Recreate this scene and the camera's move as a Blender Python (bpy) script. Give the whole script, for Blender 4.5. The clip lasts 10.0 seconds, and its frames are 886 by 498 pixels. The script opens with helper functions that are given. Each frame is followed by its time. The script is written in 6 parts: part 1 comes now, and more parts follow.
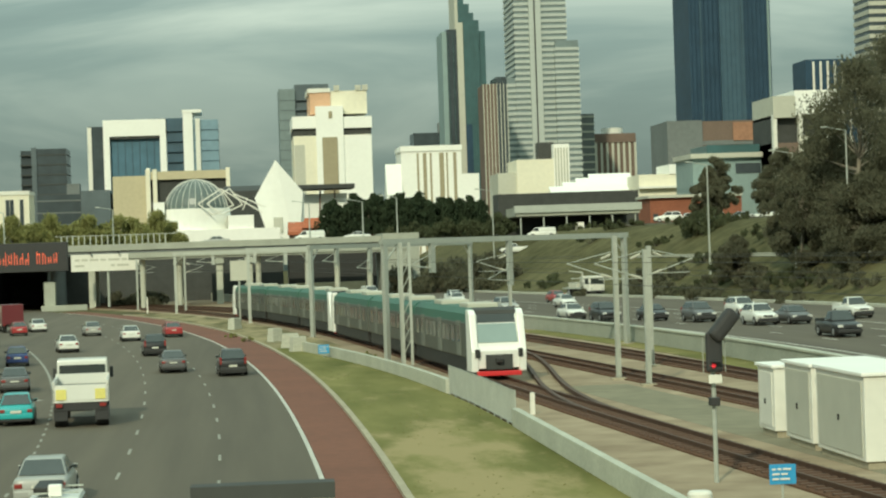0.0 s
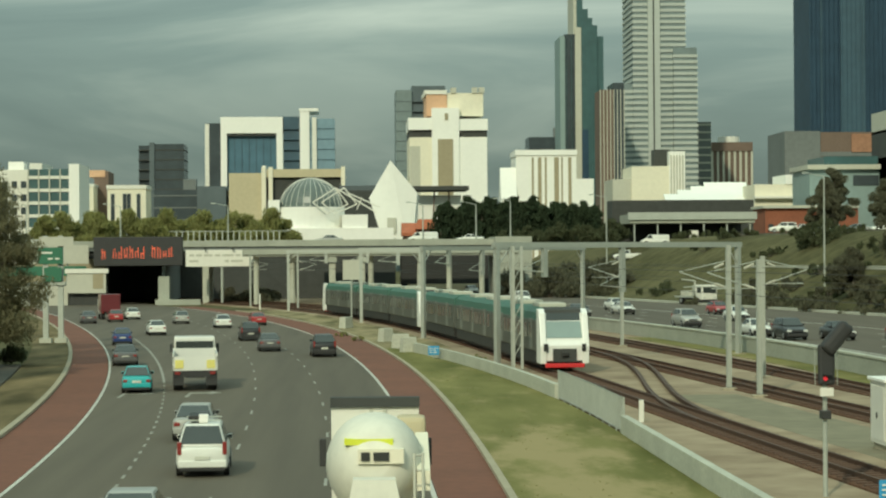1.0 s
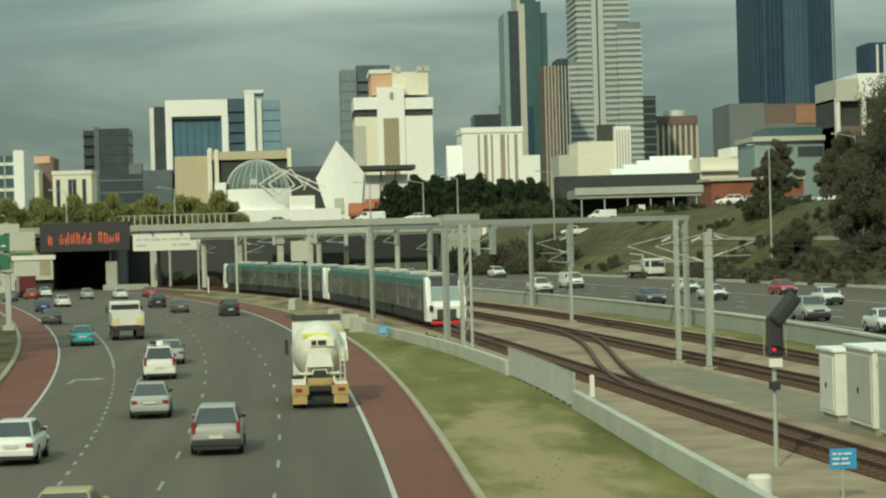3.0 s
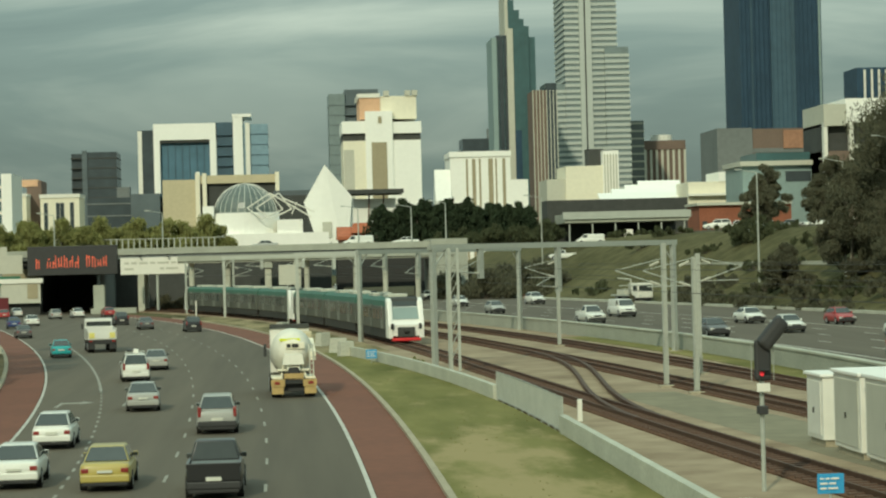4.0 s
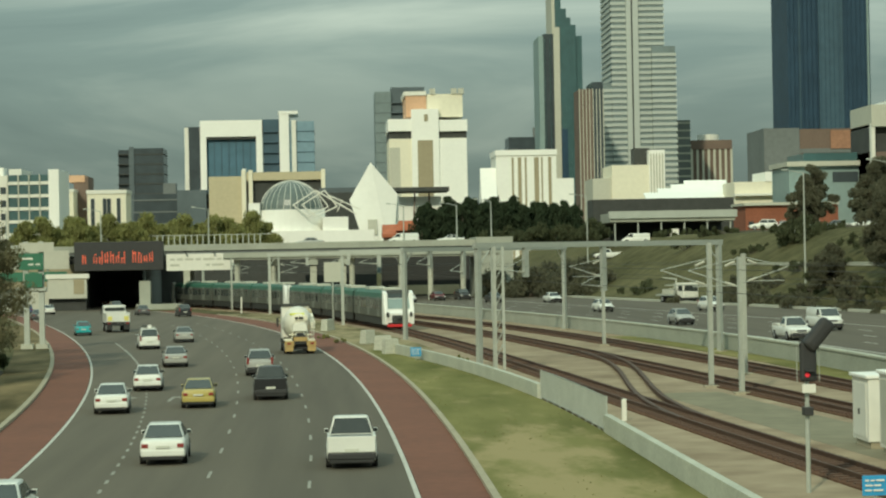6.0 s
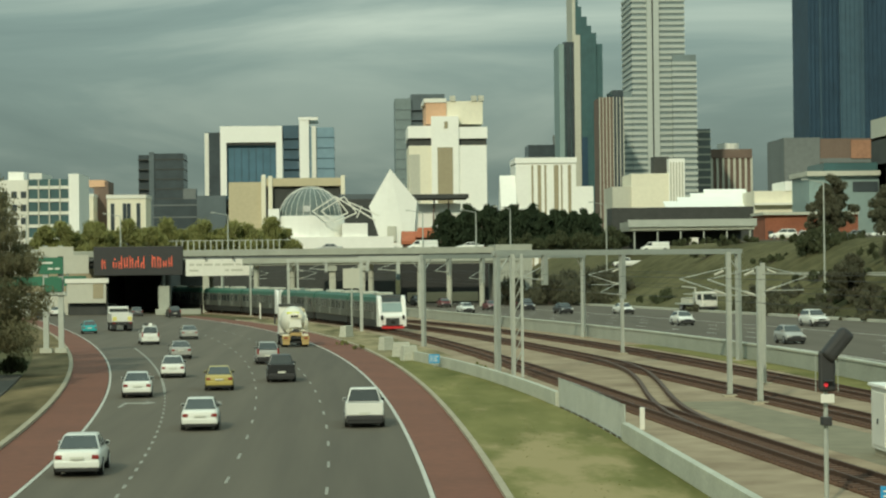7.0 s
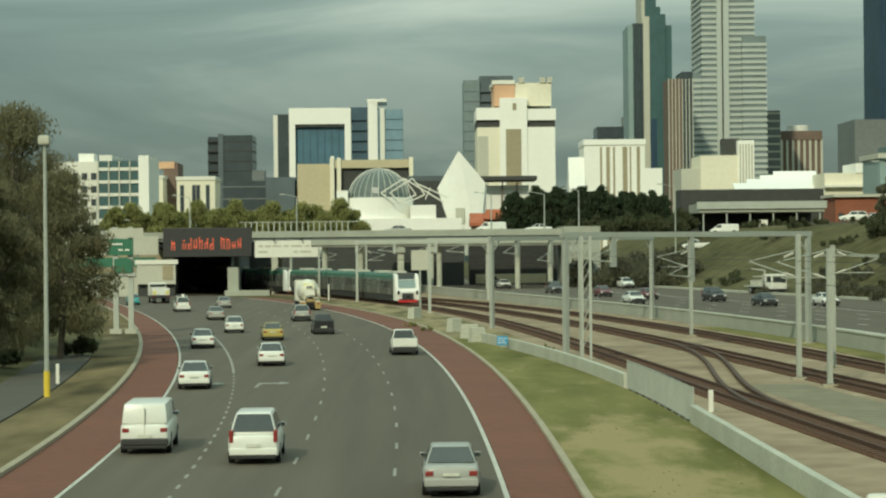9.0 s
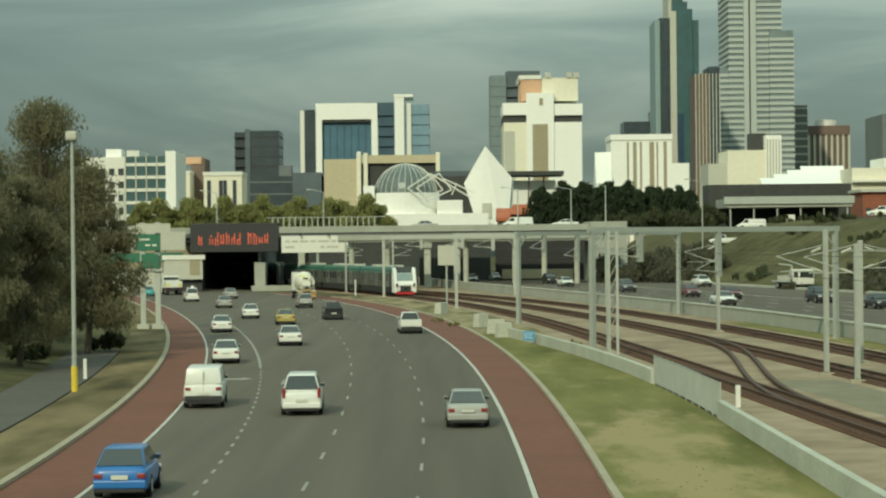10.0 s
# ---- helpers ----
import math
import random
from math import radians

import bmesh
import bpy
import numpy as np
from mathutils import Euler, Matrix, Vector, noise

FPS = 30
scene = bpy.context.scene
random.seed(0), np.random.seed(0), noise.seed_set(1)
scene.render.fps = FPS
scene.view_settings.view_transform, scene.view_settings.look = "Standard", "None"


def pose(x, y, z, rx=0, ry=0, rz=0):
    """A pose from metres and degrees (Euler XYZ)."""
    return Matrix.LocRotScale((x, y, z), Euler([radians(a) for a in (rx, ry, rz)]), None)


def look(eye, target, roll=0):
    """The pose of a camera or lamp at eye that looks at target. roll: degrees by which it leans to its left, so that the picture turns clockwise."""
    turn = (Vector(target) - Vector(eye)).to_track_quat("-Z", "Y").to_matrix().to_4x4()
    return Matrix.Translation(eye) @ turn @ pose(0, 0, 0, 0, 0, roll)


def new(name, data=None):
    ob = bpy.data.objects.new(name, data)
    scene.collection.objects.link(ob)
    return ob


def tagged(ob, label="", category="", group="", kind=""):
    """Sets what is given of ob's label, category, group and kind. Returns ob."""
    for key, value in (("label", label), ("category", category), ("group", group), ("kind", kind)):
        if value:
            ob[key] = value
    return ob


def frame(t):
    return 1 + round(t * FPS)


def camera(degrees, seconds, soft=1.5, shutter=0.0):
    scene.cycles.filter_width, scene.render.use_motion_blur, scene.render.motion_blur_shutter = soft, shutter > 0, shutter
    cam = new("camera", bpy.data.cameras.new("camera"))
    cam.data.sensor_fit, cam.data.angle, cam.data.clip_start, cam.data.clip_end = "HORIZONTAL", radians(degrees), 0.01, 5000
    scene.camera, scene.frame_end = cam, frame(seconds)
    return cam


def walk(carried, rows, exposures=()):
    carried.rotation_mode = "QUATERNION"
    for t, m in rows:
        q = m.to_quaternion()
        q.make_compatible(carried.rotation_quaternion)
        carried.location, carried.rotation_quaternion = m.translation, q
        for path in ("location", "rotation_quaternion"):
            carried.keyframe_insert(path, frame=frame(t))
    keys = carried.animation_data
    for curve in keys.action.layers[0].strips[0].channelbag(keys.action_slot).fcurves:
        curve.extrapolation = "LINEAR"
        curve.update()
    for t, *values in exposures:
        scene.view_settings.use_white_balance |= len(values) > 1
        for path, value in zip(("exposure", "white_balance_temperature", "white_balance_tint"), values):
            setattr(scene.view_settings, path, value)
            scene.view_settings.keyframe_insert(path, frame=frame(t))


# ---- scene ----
cam = camera(22.7, 10.0, soft=2.2)


def aim(yaw, pitch, roll):
    """Camera pose on the bridge rail: degrees to the left of +y, up, and lean."""
    return pose(0, 0, 7.2) @ pose(0, 0, 0, 0, 0, yaw) @ pose(0, 0, 0, 90 + pitch) @ pose(0, 0, 0, 0, 0, roll)


PATH = [
    (0, aim(-5.389, 0.054, -1.931)),
    (0.5, aim(-3.759, 0.473, -1.116)),
    (1, aim(-2.469, 0.197, -0.398)),
    (1.5, aim(-2.131, -0.417, -0.682)),
    (2, aim(-2.023, -0.228, -0.766)),
    (2.5, aim(-2.057, -0.459, -1.244)),
    (3, aim(-3.808, -0.378, -1.577)),
    (3.2, aim(-3.906, -0.496, -1.531)),
    (4.3, aim(-4.182, 0.403, -1.481)),
    (4.5, aim(-3.972, 0.289, -1.563)),
    (5, aim(-3.738, 0.318, -1.356)),
    (6.5, aim(-2.649, 0.184, -0.914)),
    (7, aim(-2.470, 0.410, -0.664)),
    (7.5, aim(-2.039, 0.598, -0.414)),
    (8, aim(-1.441, 0.377, -0.411)),
    (8.5, aim(-1.226, 0.009, -0.471)),
    (9, aim(-0.693, -0.043, -0.574)),
    (9.5, aim(0.025, -0.201, -0.719)),
    (10, aim(0.000, -0.161, -0.600)),
]
walk(cam, PATH, exposures=[(0.0, 0.66, 7100, -7), (0.5, 0.46, 7100, -7), (1.5, 0.44, 7100, -7), (10.0, 0.45, 7100, -7)])

# ---- sky and sun ----
SUN_EL, SUN_AZ = 30.0, 200.0   # degrees; azimuth clockwise from +y
world = bpy.data.worlds.new("world")
scene.world = world
world.use_nodes = True
wn, wl = world.node_tree.nodes, world.node_tree.links
wn.clear()
w_out = wn.new("ShaderNodeOutputWorld")
w_bg = wn.new("ShaderNodeBackground")
w_sky = wn.new("ShaderNodeTexSky")
w_sky.sky_type, w_sky.sun_disc = "NISHITA", False
w_sky.sun_elevation, w_sky.sun_rotation = radians(SUN_EL), radians(SUN_AZ)
w_dim = wn.new("ShaderNodeMix")
w_dim.data_type, w_dim.blend_type = "RGBA", "MULTIPLY"
w_dim.inputs[0].default_value = 1.0
w_dim.inputs[7].default_value = (0.07, 0.07, 0.07, 1)
w_co = wn.new("ShaderNodeTexCoord")
w_map = wn.new("ShaderNodeMapping")
w_map.inputs["Scale"].default_value = (2.2, 2.2, 11.0)
w_n1 = wn.new("ShaderNodeTexNoise")
w_n1.inputs["Scale"].default_value, w_n1.inputs["Detail"].default_value = 1.9, 6.0
w_n1.inputs["Roughness"].default_value = 0.52
w_n1.inputs["Distortion"].default_value = 0.7
w_ramp = wn.new("ShaderNodeValToRGB")
w_ramp.color_ramp.elements[0].position, w_ramp.color_ramp.elements[0].color = 0.34, (0.118, 0.160, 0.170, 1)
w_ramp.color_ramp.elements[1].position, w_ramp.color_ramp.elements[1].color = 0.78, (0.36, 0.405, 0.392, 1)
el = w_ramp.color_ramp.elements.new(0.52)
el.color = (0.164, 0.214, 0.221, 1)
w_mix = wn.new("ShaderNodeMix")
w_mix.data_type = "RGBA"
w_mix.inputs[0].default_value = 0.93
wl.new(w_co.outputs["Generated"], w_map.inputs["Vector"])
wl.new(w_map.outputs["Vector"], w_n1.inputs["Vector"])
wl.new(w_n1.outputs["Fac"], w_ramp.inputs["Fac"])
wl.new(w_sky.outputs["Color"], w_dim.inputs[6])
wl.new(w_dim.outputs[2], w_mix.inputs[6])
wl.new(w_ramp.outputs["Color"], w_mix.inputs[7])
wl.new(w_mix.outputs[2], w_bg.inputs["Color"])
wl.new(w_bg.outputs["Background"], w_out.inputs["Surface"])
# an overcast sky is brighter overhead than at the horizon
w_sep = wn.new("ShaderNodeSeparateXYZ")
w_up = wn.new("ShaderNodeMath")
w_up.operation = "MULTIPLY_ADD"
w_up.inputs[1].default_value, w_up.inputs[2].default_value = 2.5, 0.85
wl.new(w_co.outputs["Generated"], w_sep.inputs[0])
wl.new(w_sep.outputs["Z"], w_up.inputs[0])
# a dark rain bank lies all round the horizon
w_bank = wn.new("ShaderNodeMapRange")
w_bank.interpolation_type = "SMOOTHSTEP"
w_bank.inputs["From Min"].default_value, w_bank.inputs["From Max"].default_value = 0.035, 0.115
w_bank.inputs["To Min"].default_value, w_bank.inputs["To Max"].default_value = 0.80, 1.0
w_amt = wn.new("ShaderNodeMath")
w_amt.operation = "MULTIPLY"
wl.new(w_sep.outputs["Z"], w_bank.inputs["Value"])
wl.new(w_up.outputs[0], w_amt.inputs[0])
wl.new(w_bank.outputs["Result"], w_amt.inputs[1])
wl.new(w_amt.outputs[0], w_bg.inputs["Strength"])

sun = new("sun", bpy.data.lights.new("sun", "SUN"))
sun.data.energy, sun.data.angle, sun.data.color = 1.6, radians(1.5), (1.0, 0.93, 0.8)
sa, se = radians(SUN_AZ), radians(SUN_EL)
sun.matrix_world = look((math.sin(sa) * math.cos(se) * 50, math.cos(sa) * math.cos(se) * 50, math.sin(se) * 50), (0, 0, 0))


# ---- materials ----
def mat(name, colour, rough=0.7, metal=0.0, vary=0.25, scale=1.0, grain=8.0, bump=0.15, second=None, spec=0.5, stretch=None, sharp=0.2, thin=0.0):
    """Painted or raw surface with stains at two scales (metres) and a fine relief."""
    m = bpy.data.materials.new(name)
    m.use_nodes = True
    n, l = m.node_tree.nodes, m.node_tree.links
    b = n["Principled BSDF"]
    b.inputs["Roughness"].default_value, b.inputs["Metallic"].default_value = rough, metal
    b.inputs["Specular IOR Level"].default_value = spec
    co = n.new("ShaderNodeTexCoord")
    big, fine = n.new("ShaderNodeTexNoise"), n.new("ShaderNodeTexNoise")
    big.inputs["Scale"].default_value, big.inputs["Detail"].default_value = 1.0 / scale, 5.0
    fine.inputs["Scale"].default_value, fine.inputs["Detail"].default_value = grain, 4.0
    add = n.new("ShaderNodeMath")
    add.operation = "ADD"
    half = n.new("ShaderNodeMath")
    half.operation, half.inputs[1].default_value = "MULTIPLY", 0.5
    ramp = n.new("ShaderNodeValToRGB")
    lo = tuple(c * (1 - vary) for c in colour)
    hi = tuple(min(1.0, c * (1 + vary)) for c in (second or colour))
    ramp.color_ramp.elements[0].position, ramp.color_ramp.elements[0].color = 0.5 - sharp, (*lo, 1)
    ramp.color_ramp.elements[1].position, ramp.color_ramp.elements[1].color = 0.5 + sharp, (*hi, 1)
    bmp = n.new("ShaderNodeBump")
    bmp.inputs["Strength"].default_value, bmp.inputs["Distance"].default_value = bump, 0.03
    mp = n.new("ShaderNodeMapping")
    mp.inputs["Scale"].default_value = stretch or (1, 1, 1)
    l.new(co.outputs["Object"], mp.inputs["Vector"])
    l.new(co.outputs["Object"] if not stretch else mp.outputs["Vector"], fine.inputs["Vector"])
    l.new(co.outputs["Object"] if not stretch else mp.outputs["Vector"], big.inputs["Vector"])
    l.new(big.outputs["Fac"], add.inputs[0])
    l.new(fine.outputs["Fac"], add.inputs[1])
    l.new(add.outputs[0], half.inputs[0])
    l.new(half.outputs[0], ramp.inputs["Fac"])
    l.new(ramp.outputs["Color"], b.inputs["Base Color"])
    l.new(fine.outputs["Fac"], bmp.inputs["Height"])
    l.new(bmp.outputs["Normal"], b.inputs["Normal"])
    if thin:
        tr, mx = n.new("ShaderNodeBsdfTranslucent"), n.new("ShaderNodeMixShader")
        mx.inputs[0].default_value = thin
        l.new(ramp.outputs["Color"], tr.inputs["Color"])
        l.new(b.outputs[0], mx.inputs[1])
        l.new(tr.outputs[0], mx.inputs[2])
        l.new(mx.outputs[0], n["Material Output"].inputs["Surface"])
    return m


def glow(name, colour, strength):
    m = mat(name, colour, 0.4)
    b = m.node_tree.nodes["Principled BSDF"]
    b.inputs["Emission Color"].default_value = (*colour, 1)
    b.inputs["Emission Strength"].default_value = strength
    return m


def paint(name, colour):
    m = mat(name, colour, 0.32, 0.0, 0.08, 1.5, 30.0, 0.02)
    m.node_tree.nodes["Principled BSDF"].inputs["Coat Weight"].default_value = 0.4
    return m


M = dict(
    asphalt=mat("asphalt", (0.114, 0.095, 0.069), 0.85, 0, 0.30, 14.0, 0.75, 0.1, None, 0.4, (1.0, 0.035, 1.0)),
    pale_asphalt=mat("pale_asphalt", (0.155, 0.15, 0.11), 0.9, 0, 0.2, 9.0, 1.0, 0.2),
    red_asphalt=mat("red_asphalt", (0.172, 0.063, 0.038), 0.9, 0, 0.22, 6.0, 2.0, 0.25),
    line=mat("road_paint", (0.52, 0.50, 0.44), 0.7, 0, 0.2, 2.0, 6.0),
    line_worn=mat("worn_road_paint", (0.31, 0.30, 0.255), 0.8, 0, 0.25, 1.0, 5.0),
    kerb=mat("kerb_concrete", (0.36, 0.315, 0.225), 0.9, 0, 0.2, 2.0, 5.0),
    concrete=mat("concrete", (0.36, 0.37, 0.31), 0.9, 0, 0.2, 3.0, 6.0),
    pale_concrete=mat("pale_concrete", (0.46, 0.46, 0.38), 0.9, 0, 0.22, 3.0, 6.0),
    grass=mat("dry_grass", (0.122, 0.126, 0.040), 1.0, 0, 0.15, 5.0, 0.42, 0.4, (0.215, 0.195, 0.078), 0.1, (1.0, 0.22, 1.0), 0.16),
    grass_tuft=mat("grass_tuft", (0.20, 0.185, 0.08), 1.0, 0, 0.2, 3.0, 0.5, 0.0, None, 0.1),
    verge=mat("sandy_verge", (0.135, 0.125, 0.06), 1.0, 0, 0.25, 3.0, 0.5, 0.5, (0.30, 0.245, 0.145), 0.1, (1.0, 0.22, 1.0), 0.15),
    left_verge=mat("brown_verge", (0.10, 0.084, 0.042), 1.0, 0, 0.25, 3.0, 0.5, 0.5, (0.205, 0.158, 0.088), 0.1, (1.0, 0.22, 1.0), 0.15),
    ground=mat("scrub_ground", (0.072, 0.071, 0.032), 1.0, 0, 0.3, 16.0, 0.5, 0.6, (0.12, 0.108, 0.056), 0.1),
    ballast=mat("ballast", (0.285, 0.207, 0.14), 1.0, 0, 0.3, 6.0, 0.6, 0.9, (0.33, 0.265, 0.185), 0.1),
    track_bed=mat("rusty_ballast", (0.125, 0.068, 0.044), 1.0, 0, 0.3, 4.0, 4.0, 0.9, None, 0.1),
    gravel=mat("fine_gravel", (0.235, 0.212, 0.15), 1.0, 0, 0.2, 5.0, 1.0, 0.6, None, 0.1),
    # shade of the gum trees is darkened into this base colour
    footpath=mat("tree_shaded_asphalt", (0.088, 0.080, 0.064), 0.9, 0, 0.2, 4.0, 2.0, 0.2),
    rail=mat("rail_steel", (0.10, 0.055, 0.035), 0.6, 0.5, 0.2, 2.0, 8.0),
    sleeper=mat("sleeper", (0.105, 0.062, 0.043), 0.95, 0, 0.2, 1.0, 6.0),
    galv=mat("galvanised_steel", (0.44, 0.46, 0.41), 0.55, 0.35, 0.12, 1.5, 5.0, 0.05),
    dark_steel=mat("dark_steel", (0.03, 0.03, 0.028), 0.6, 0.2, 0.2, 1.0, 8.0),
    black=mat("black_plastic", (0.03, 0.03, 0.03), 0.6, 0, 0.2, 1.0, 20.0),
    tyre=mat("tyre_rubber", (0.016, 0.016, 0.015), 0.9, 0, 0.2, 0.3, 30.0),
    alloy=mat("alloy", (0.42, 0.42, 0.42), 0.4, 0.7, 0.1, 0.3, 30.0),
    glass=mat("tinted_glass", (0.045, 0.052, 0.05), 0.12, 0, 0.1, 1.0, 3.0, 0.0, None, 0.8),
    tail=mat("tail_lamp", (0.24, 0.028, 0.024), 0.3, 0, 0.1, 0.2, 20.0),
    tail_lit=glow("lit_lamp", (0.9, 0.04, 0.03), 1.4),
    head=mat("head_lamp", (0.62, 0.62, 0.58), 0.15, 0, 0.1, 0.2, 20.0),
    plate=mat("blank_plate", (0.6, 0.6, 0.52), 0.6, 0, 0.1, 0.2, 20.0),
    white=mat("white_paint", (0.74, 0.72, 0.64), 0.6, 0, 0.06, 6.0, 2.0, 0.05),
    bright=mat("fresh_white_render", (0.86, 0.85, 0.79), 0.7, 0, 0.04, 9.0, 1.0, 0.05),
    cream=mat("cream_render", (0.78, 0.73, 0.58), 0.8, 0, 0.07, 12.0, 1.0, 0.1),
    beige=mat("beige_render", (0.52, 0.45, 0.30), 0.8, 0, 0.1, 10.0, 1.0, 0.1),
    tan=mat("tan_panel", (0.34, 0.29, 0.19), 0.8, 0, 0.1, 8.0, 1.0, 0.1),
    salmon=mat("salmon_panel", (0.62, 0.38, 0.24), 0.8, 0, 0.1, 8.0, 1.0, 0.1),
    rust_panel=mat("rust_panel", (0.33, 0.17, 0.105), 0.8, 0, 0.3, 6.0, 1.0, 0.1),
    pale_yellow=mat("pale_yellow_paint", (0.74, 0.66, 0.20), 0.6, 0, 0.08, 1.0, 8.0, 0.05),
    terracotta=mat("terracotta_roof", (0.42, 0.135, 0.07), 0.85, 0, 0.2, 5.0, 1.0, 0.2),
    brick=mat("red_brick", (0.27, 0.095, 0.055), 0.9, 0, 0.25, 4.0, 3.0, 0.3),
    brown=mat("brown_brick", (0.17, 0.12, 0.095), 0.9, 0, 0.2, 8.0, 2.0, 0.2),
    grey=mat("grey_panel", (0.16, 0.175, 0.17), 0.8, 0, 0.15, 8.0, 1.0, 0.1),
    stripe=mat("pale_spandrel", (0.50, 0.49, 0.41), 0.75, 0, 0.08, 15.0, 1.0, 0.05),
    blue_glass=mat("blue_curtain_glass", (0.045, 0.090, 0.125), 0.4, 0, 0.25, 14.0, 0.3, 0.0, None, 0.6),
    navy_glass=mat("navy_curtain_glass", (0.032, 0.066, 0.105), 0.5, 0, 0.25, 18.0, 0.3, 0.0, None, 0.25),
    teal_glass=mat("teal_curtain_glass", (0.045, 0.105, 0.11), 0.4, 0, 0.25, 16.0, 0.3, 0.0, None, 0.6),
    dark_glass=mat("dark_curtain_glass", (0.055, 0.068, 0.075), 0.25, 0, 0.25, 14.0, 0.3, 0.0, None, 0.5),
    # distance haze is lightened into this base colour
    haze_glass=mat("hazed_blue_glass", (0.105, 0.13, 0.14), 0.3, 0, 0.2, 14.0, 0.3, 0.0, None, 0.6),
    pale_teal=mat("pale_teal_cladding", (0.24, 0.32, 0.31), 0.5, 0, 0.1, 8.0, 1.0, 0.05),
    # dark roofs; also painted where shade falls in recesses and below the bridge
    roof_shade_dark=mat("dark_roof_and_shade", (0.05, 0.052, 0.048), 0.8, 0, 0.2, 4.0, 1.0, 0.1),
    green_sign=mat("green_sign", (0.03, 0.15, 0.085), 0.5, 0, 0.08, 2.0, 5.0, 0.02),
    blue_sign=mat("blue_sign", (0.035, 0.29, 0.55), 0.5, 0, 0.08, 1.0, 8.0, 0.02),
    yellow=mat("yellow_paint", (0.72, 0.52, 0.06), 0.6, 0, 0.1, 1.0, 8.0, 0.05),
    lime=mat("lime_strip", (0.68, 0.72, 0.06), 0.6, 0, 0.06, 1.0, 8.0, 0.02),
    ochre=mat("ochre_steel", (0.46, 0.32, 0.13), 0.8, 0, 0.2, 0.6, 8.0, 0.1),
    train_steel=mat("brushed_stainless", (0.105, 0.11, 0.093), 0.45, 0.3, 0.12, 4.0, 3.0, 0.03),
    train_door=mat("train_door", (0.21, 0.22, 0.19), 0.5, 0.2, 0.08, 2.0, 4.0, 0.02),
    train_green=mat("train_green", (0.035, 0.125, 0.085), 0.5, 0, 0.1, 5.0, 4.0, 0.03),
    train_white=mat("train_white", (0.82, 0.82, 0.77), 0.35, 0, 0.04, 3.0, 4.0, 0.02),
    train_red=mat("train_red", (0.62, 0.03, 0.035), 0.4, 0, 0.06, 2.0, 5.0, 0.02),
    bark=mat("bark", (0.10, 0.085, 0.065), 0.95, 0, 0.3, 1.0, 6.0, 0.6),
    bark_pale=mat("pale_bark", (0.25, 0.22, 0.17), 0.95, 0, 0.25, 1.0, 6.0, 0.5),
    # gum leaf bases, dark and olive, are raised to carry haze
    leaf_dark=mat("gum_leaves", (0.125, 0.125, 0.084), 0.95, 0, 0.25, 3.0, 0.8, 0.0, (0.155, 0.15, 0.1), 0.05, thin=0.45),
    leaf_pine=mat("pine_needles", (0.050, 0.070, 0.038), 0.9, 0, 0.4, 3.0, 1.5, 0.3, None, 0.2, thin=0.4),
    leaf_light=mat("pale_leaves", (0.27, 0.27, 0.105), 0.85, 0, 0.4, 3.0, 1.5, 0.3, None, 0.2, thin=0.4),
    leaf_bush=mat("scrub_leaves", (0.088, 0.098, 0.052), 0.85, 0, 0.45, 3.0, 1.5, 0.3, None, 0.2, thin=0.4),
    leaf_olive=mat("olive_gum_leaves", (0.205, 0.19, 0.11), 0.95, 0, 0.2, 3.0, 0.8, 0.0, (0.235, 0.218, 0.13), 0.05, thin=0.5),
    dome_glass=mat("dome_glass", (0.12, 0.15, 0.14), 0.35, 0, 0.2, 3.0, 1.0, 0.0, None, 0.5),
    # lighter base of the next two glasses stands for reflected sky
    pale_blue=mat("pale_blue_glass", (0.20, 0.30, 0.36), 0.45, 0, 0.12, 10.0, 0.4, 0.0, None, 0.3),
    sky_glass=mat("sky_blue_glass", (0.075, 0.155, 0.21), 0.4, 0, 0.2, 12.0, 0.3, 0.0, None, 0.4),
    tower_white=mat("pale_grey_spandrel", (0.46, 0.49, 0.455), 0.75, 0, 0.06, 15.0, 1.0, 0.05),
    # glass of the far towers, paled and blued for distance haze
    tower_glass=mat("hazed_grey_glass", (0.19, 0.235, 0.235), 0.5, 0, 0.15, 12.0, 0.4, 0.0, None, 0.3),
    drum_white=mat("drum_paint", (0.72, 0.70, 0.60), 0.55, 0, 0.08, 2.0, 4.0, 0.05),
    led=glow("led_red", (0.62, 0.10, 0.05), 0.42),
    signal_red=glow("signal_red", (0.7, 0.03, 0.05), 0.3),
)


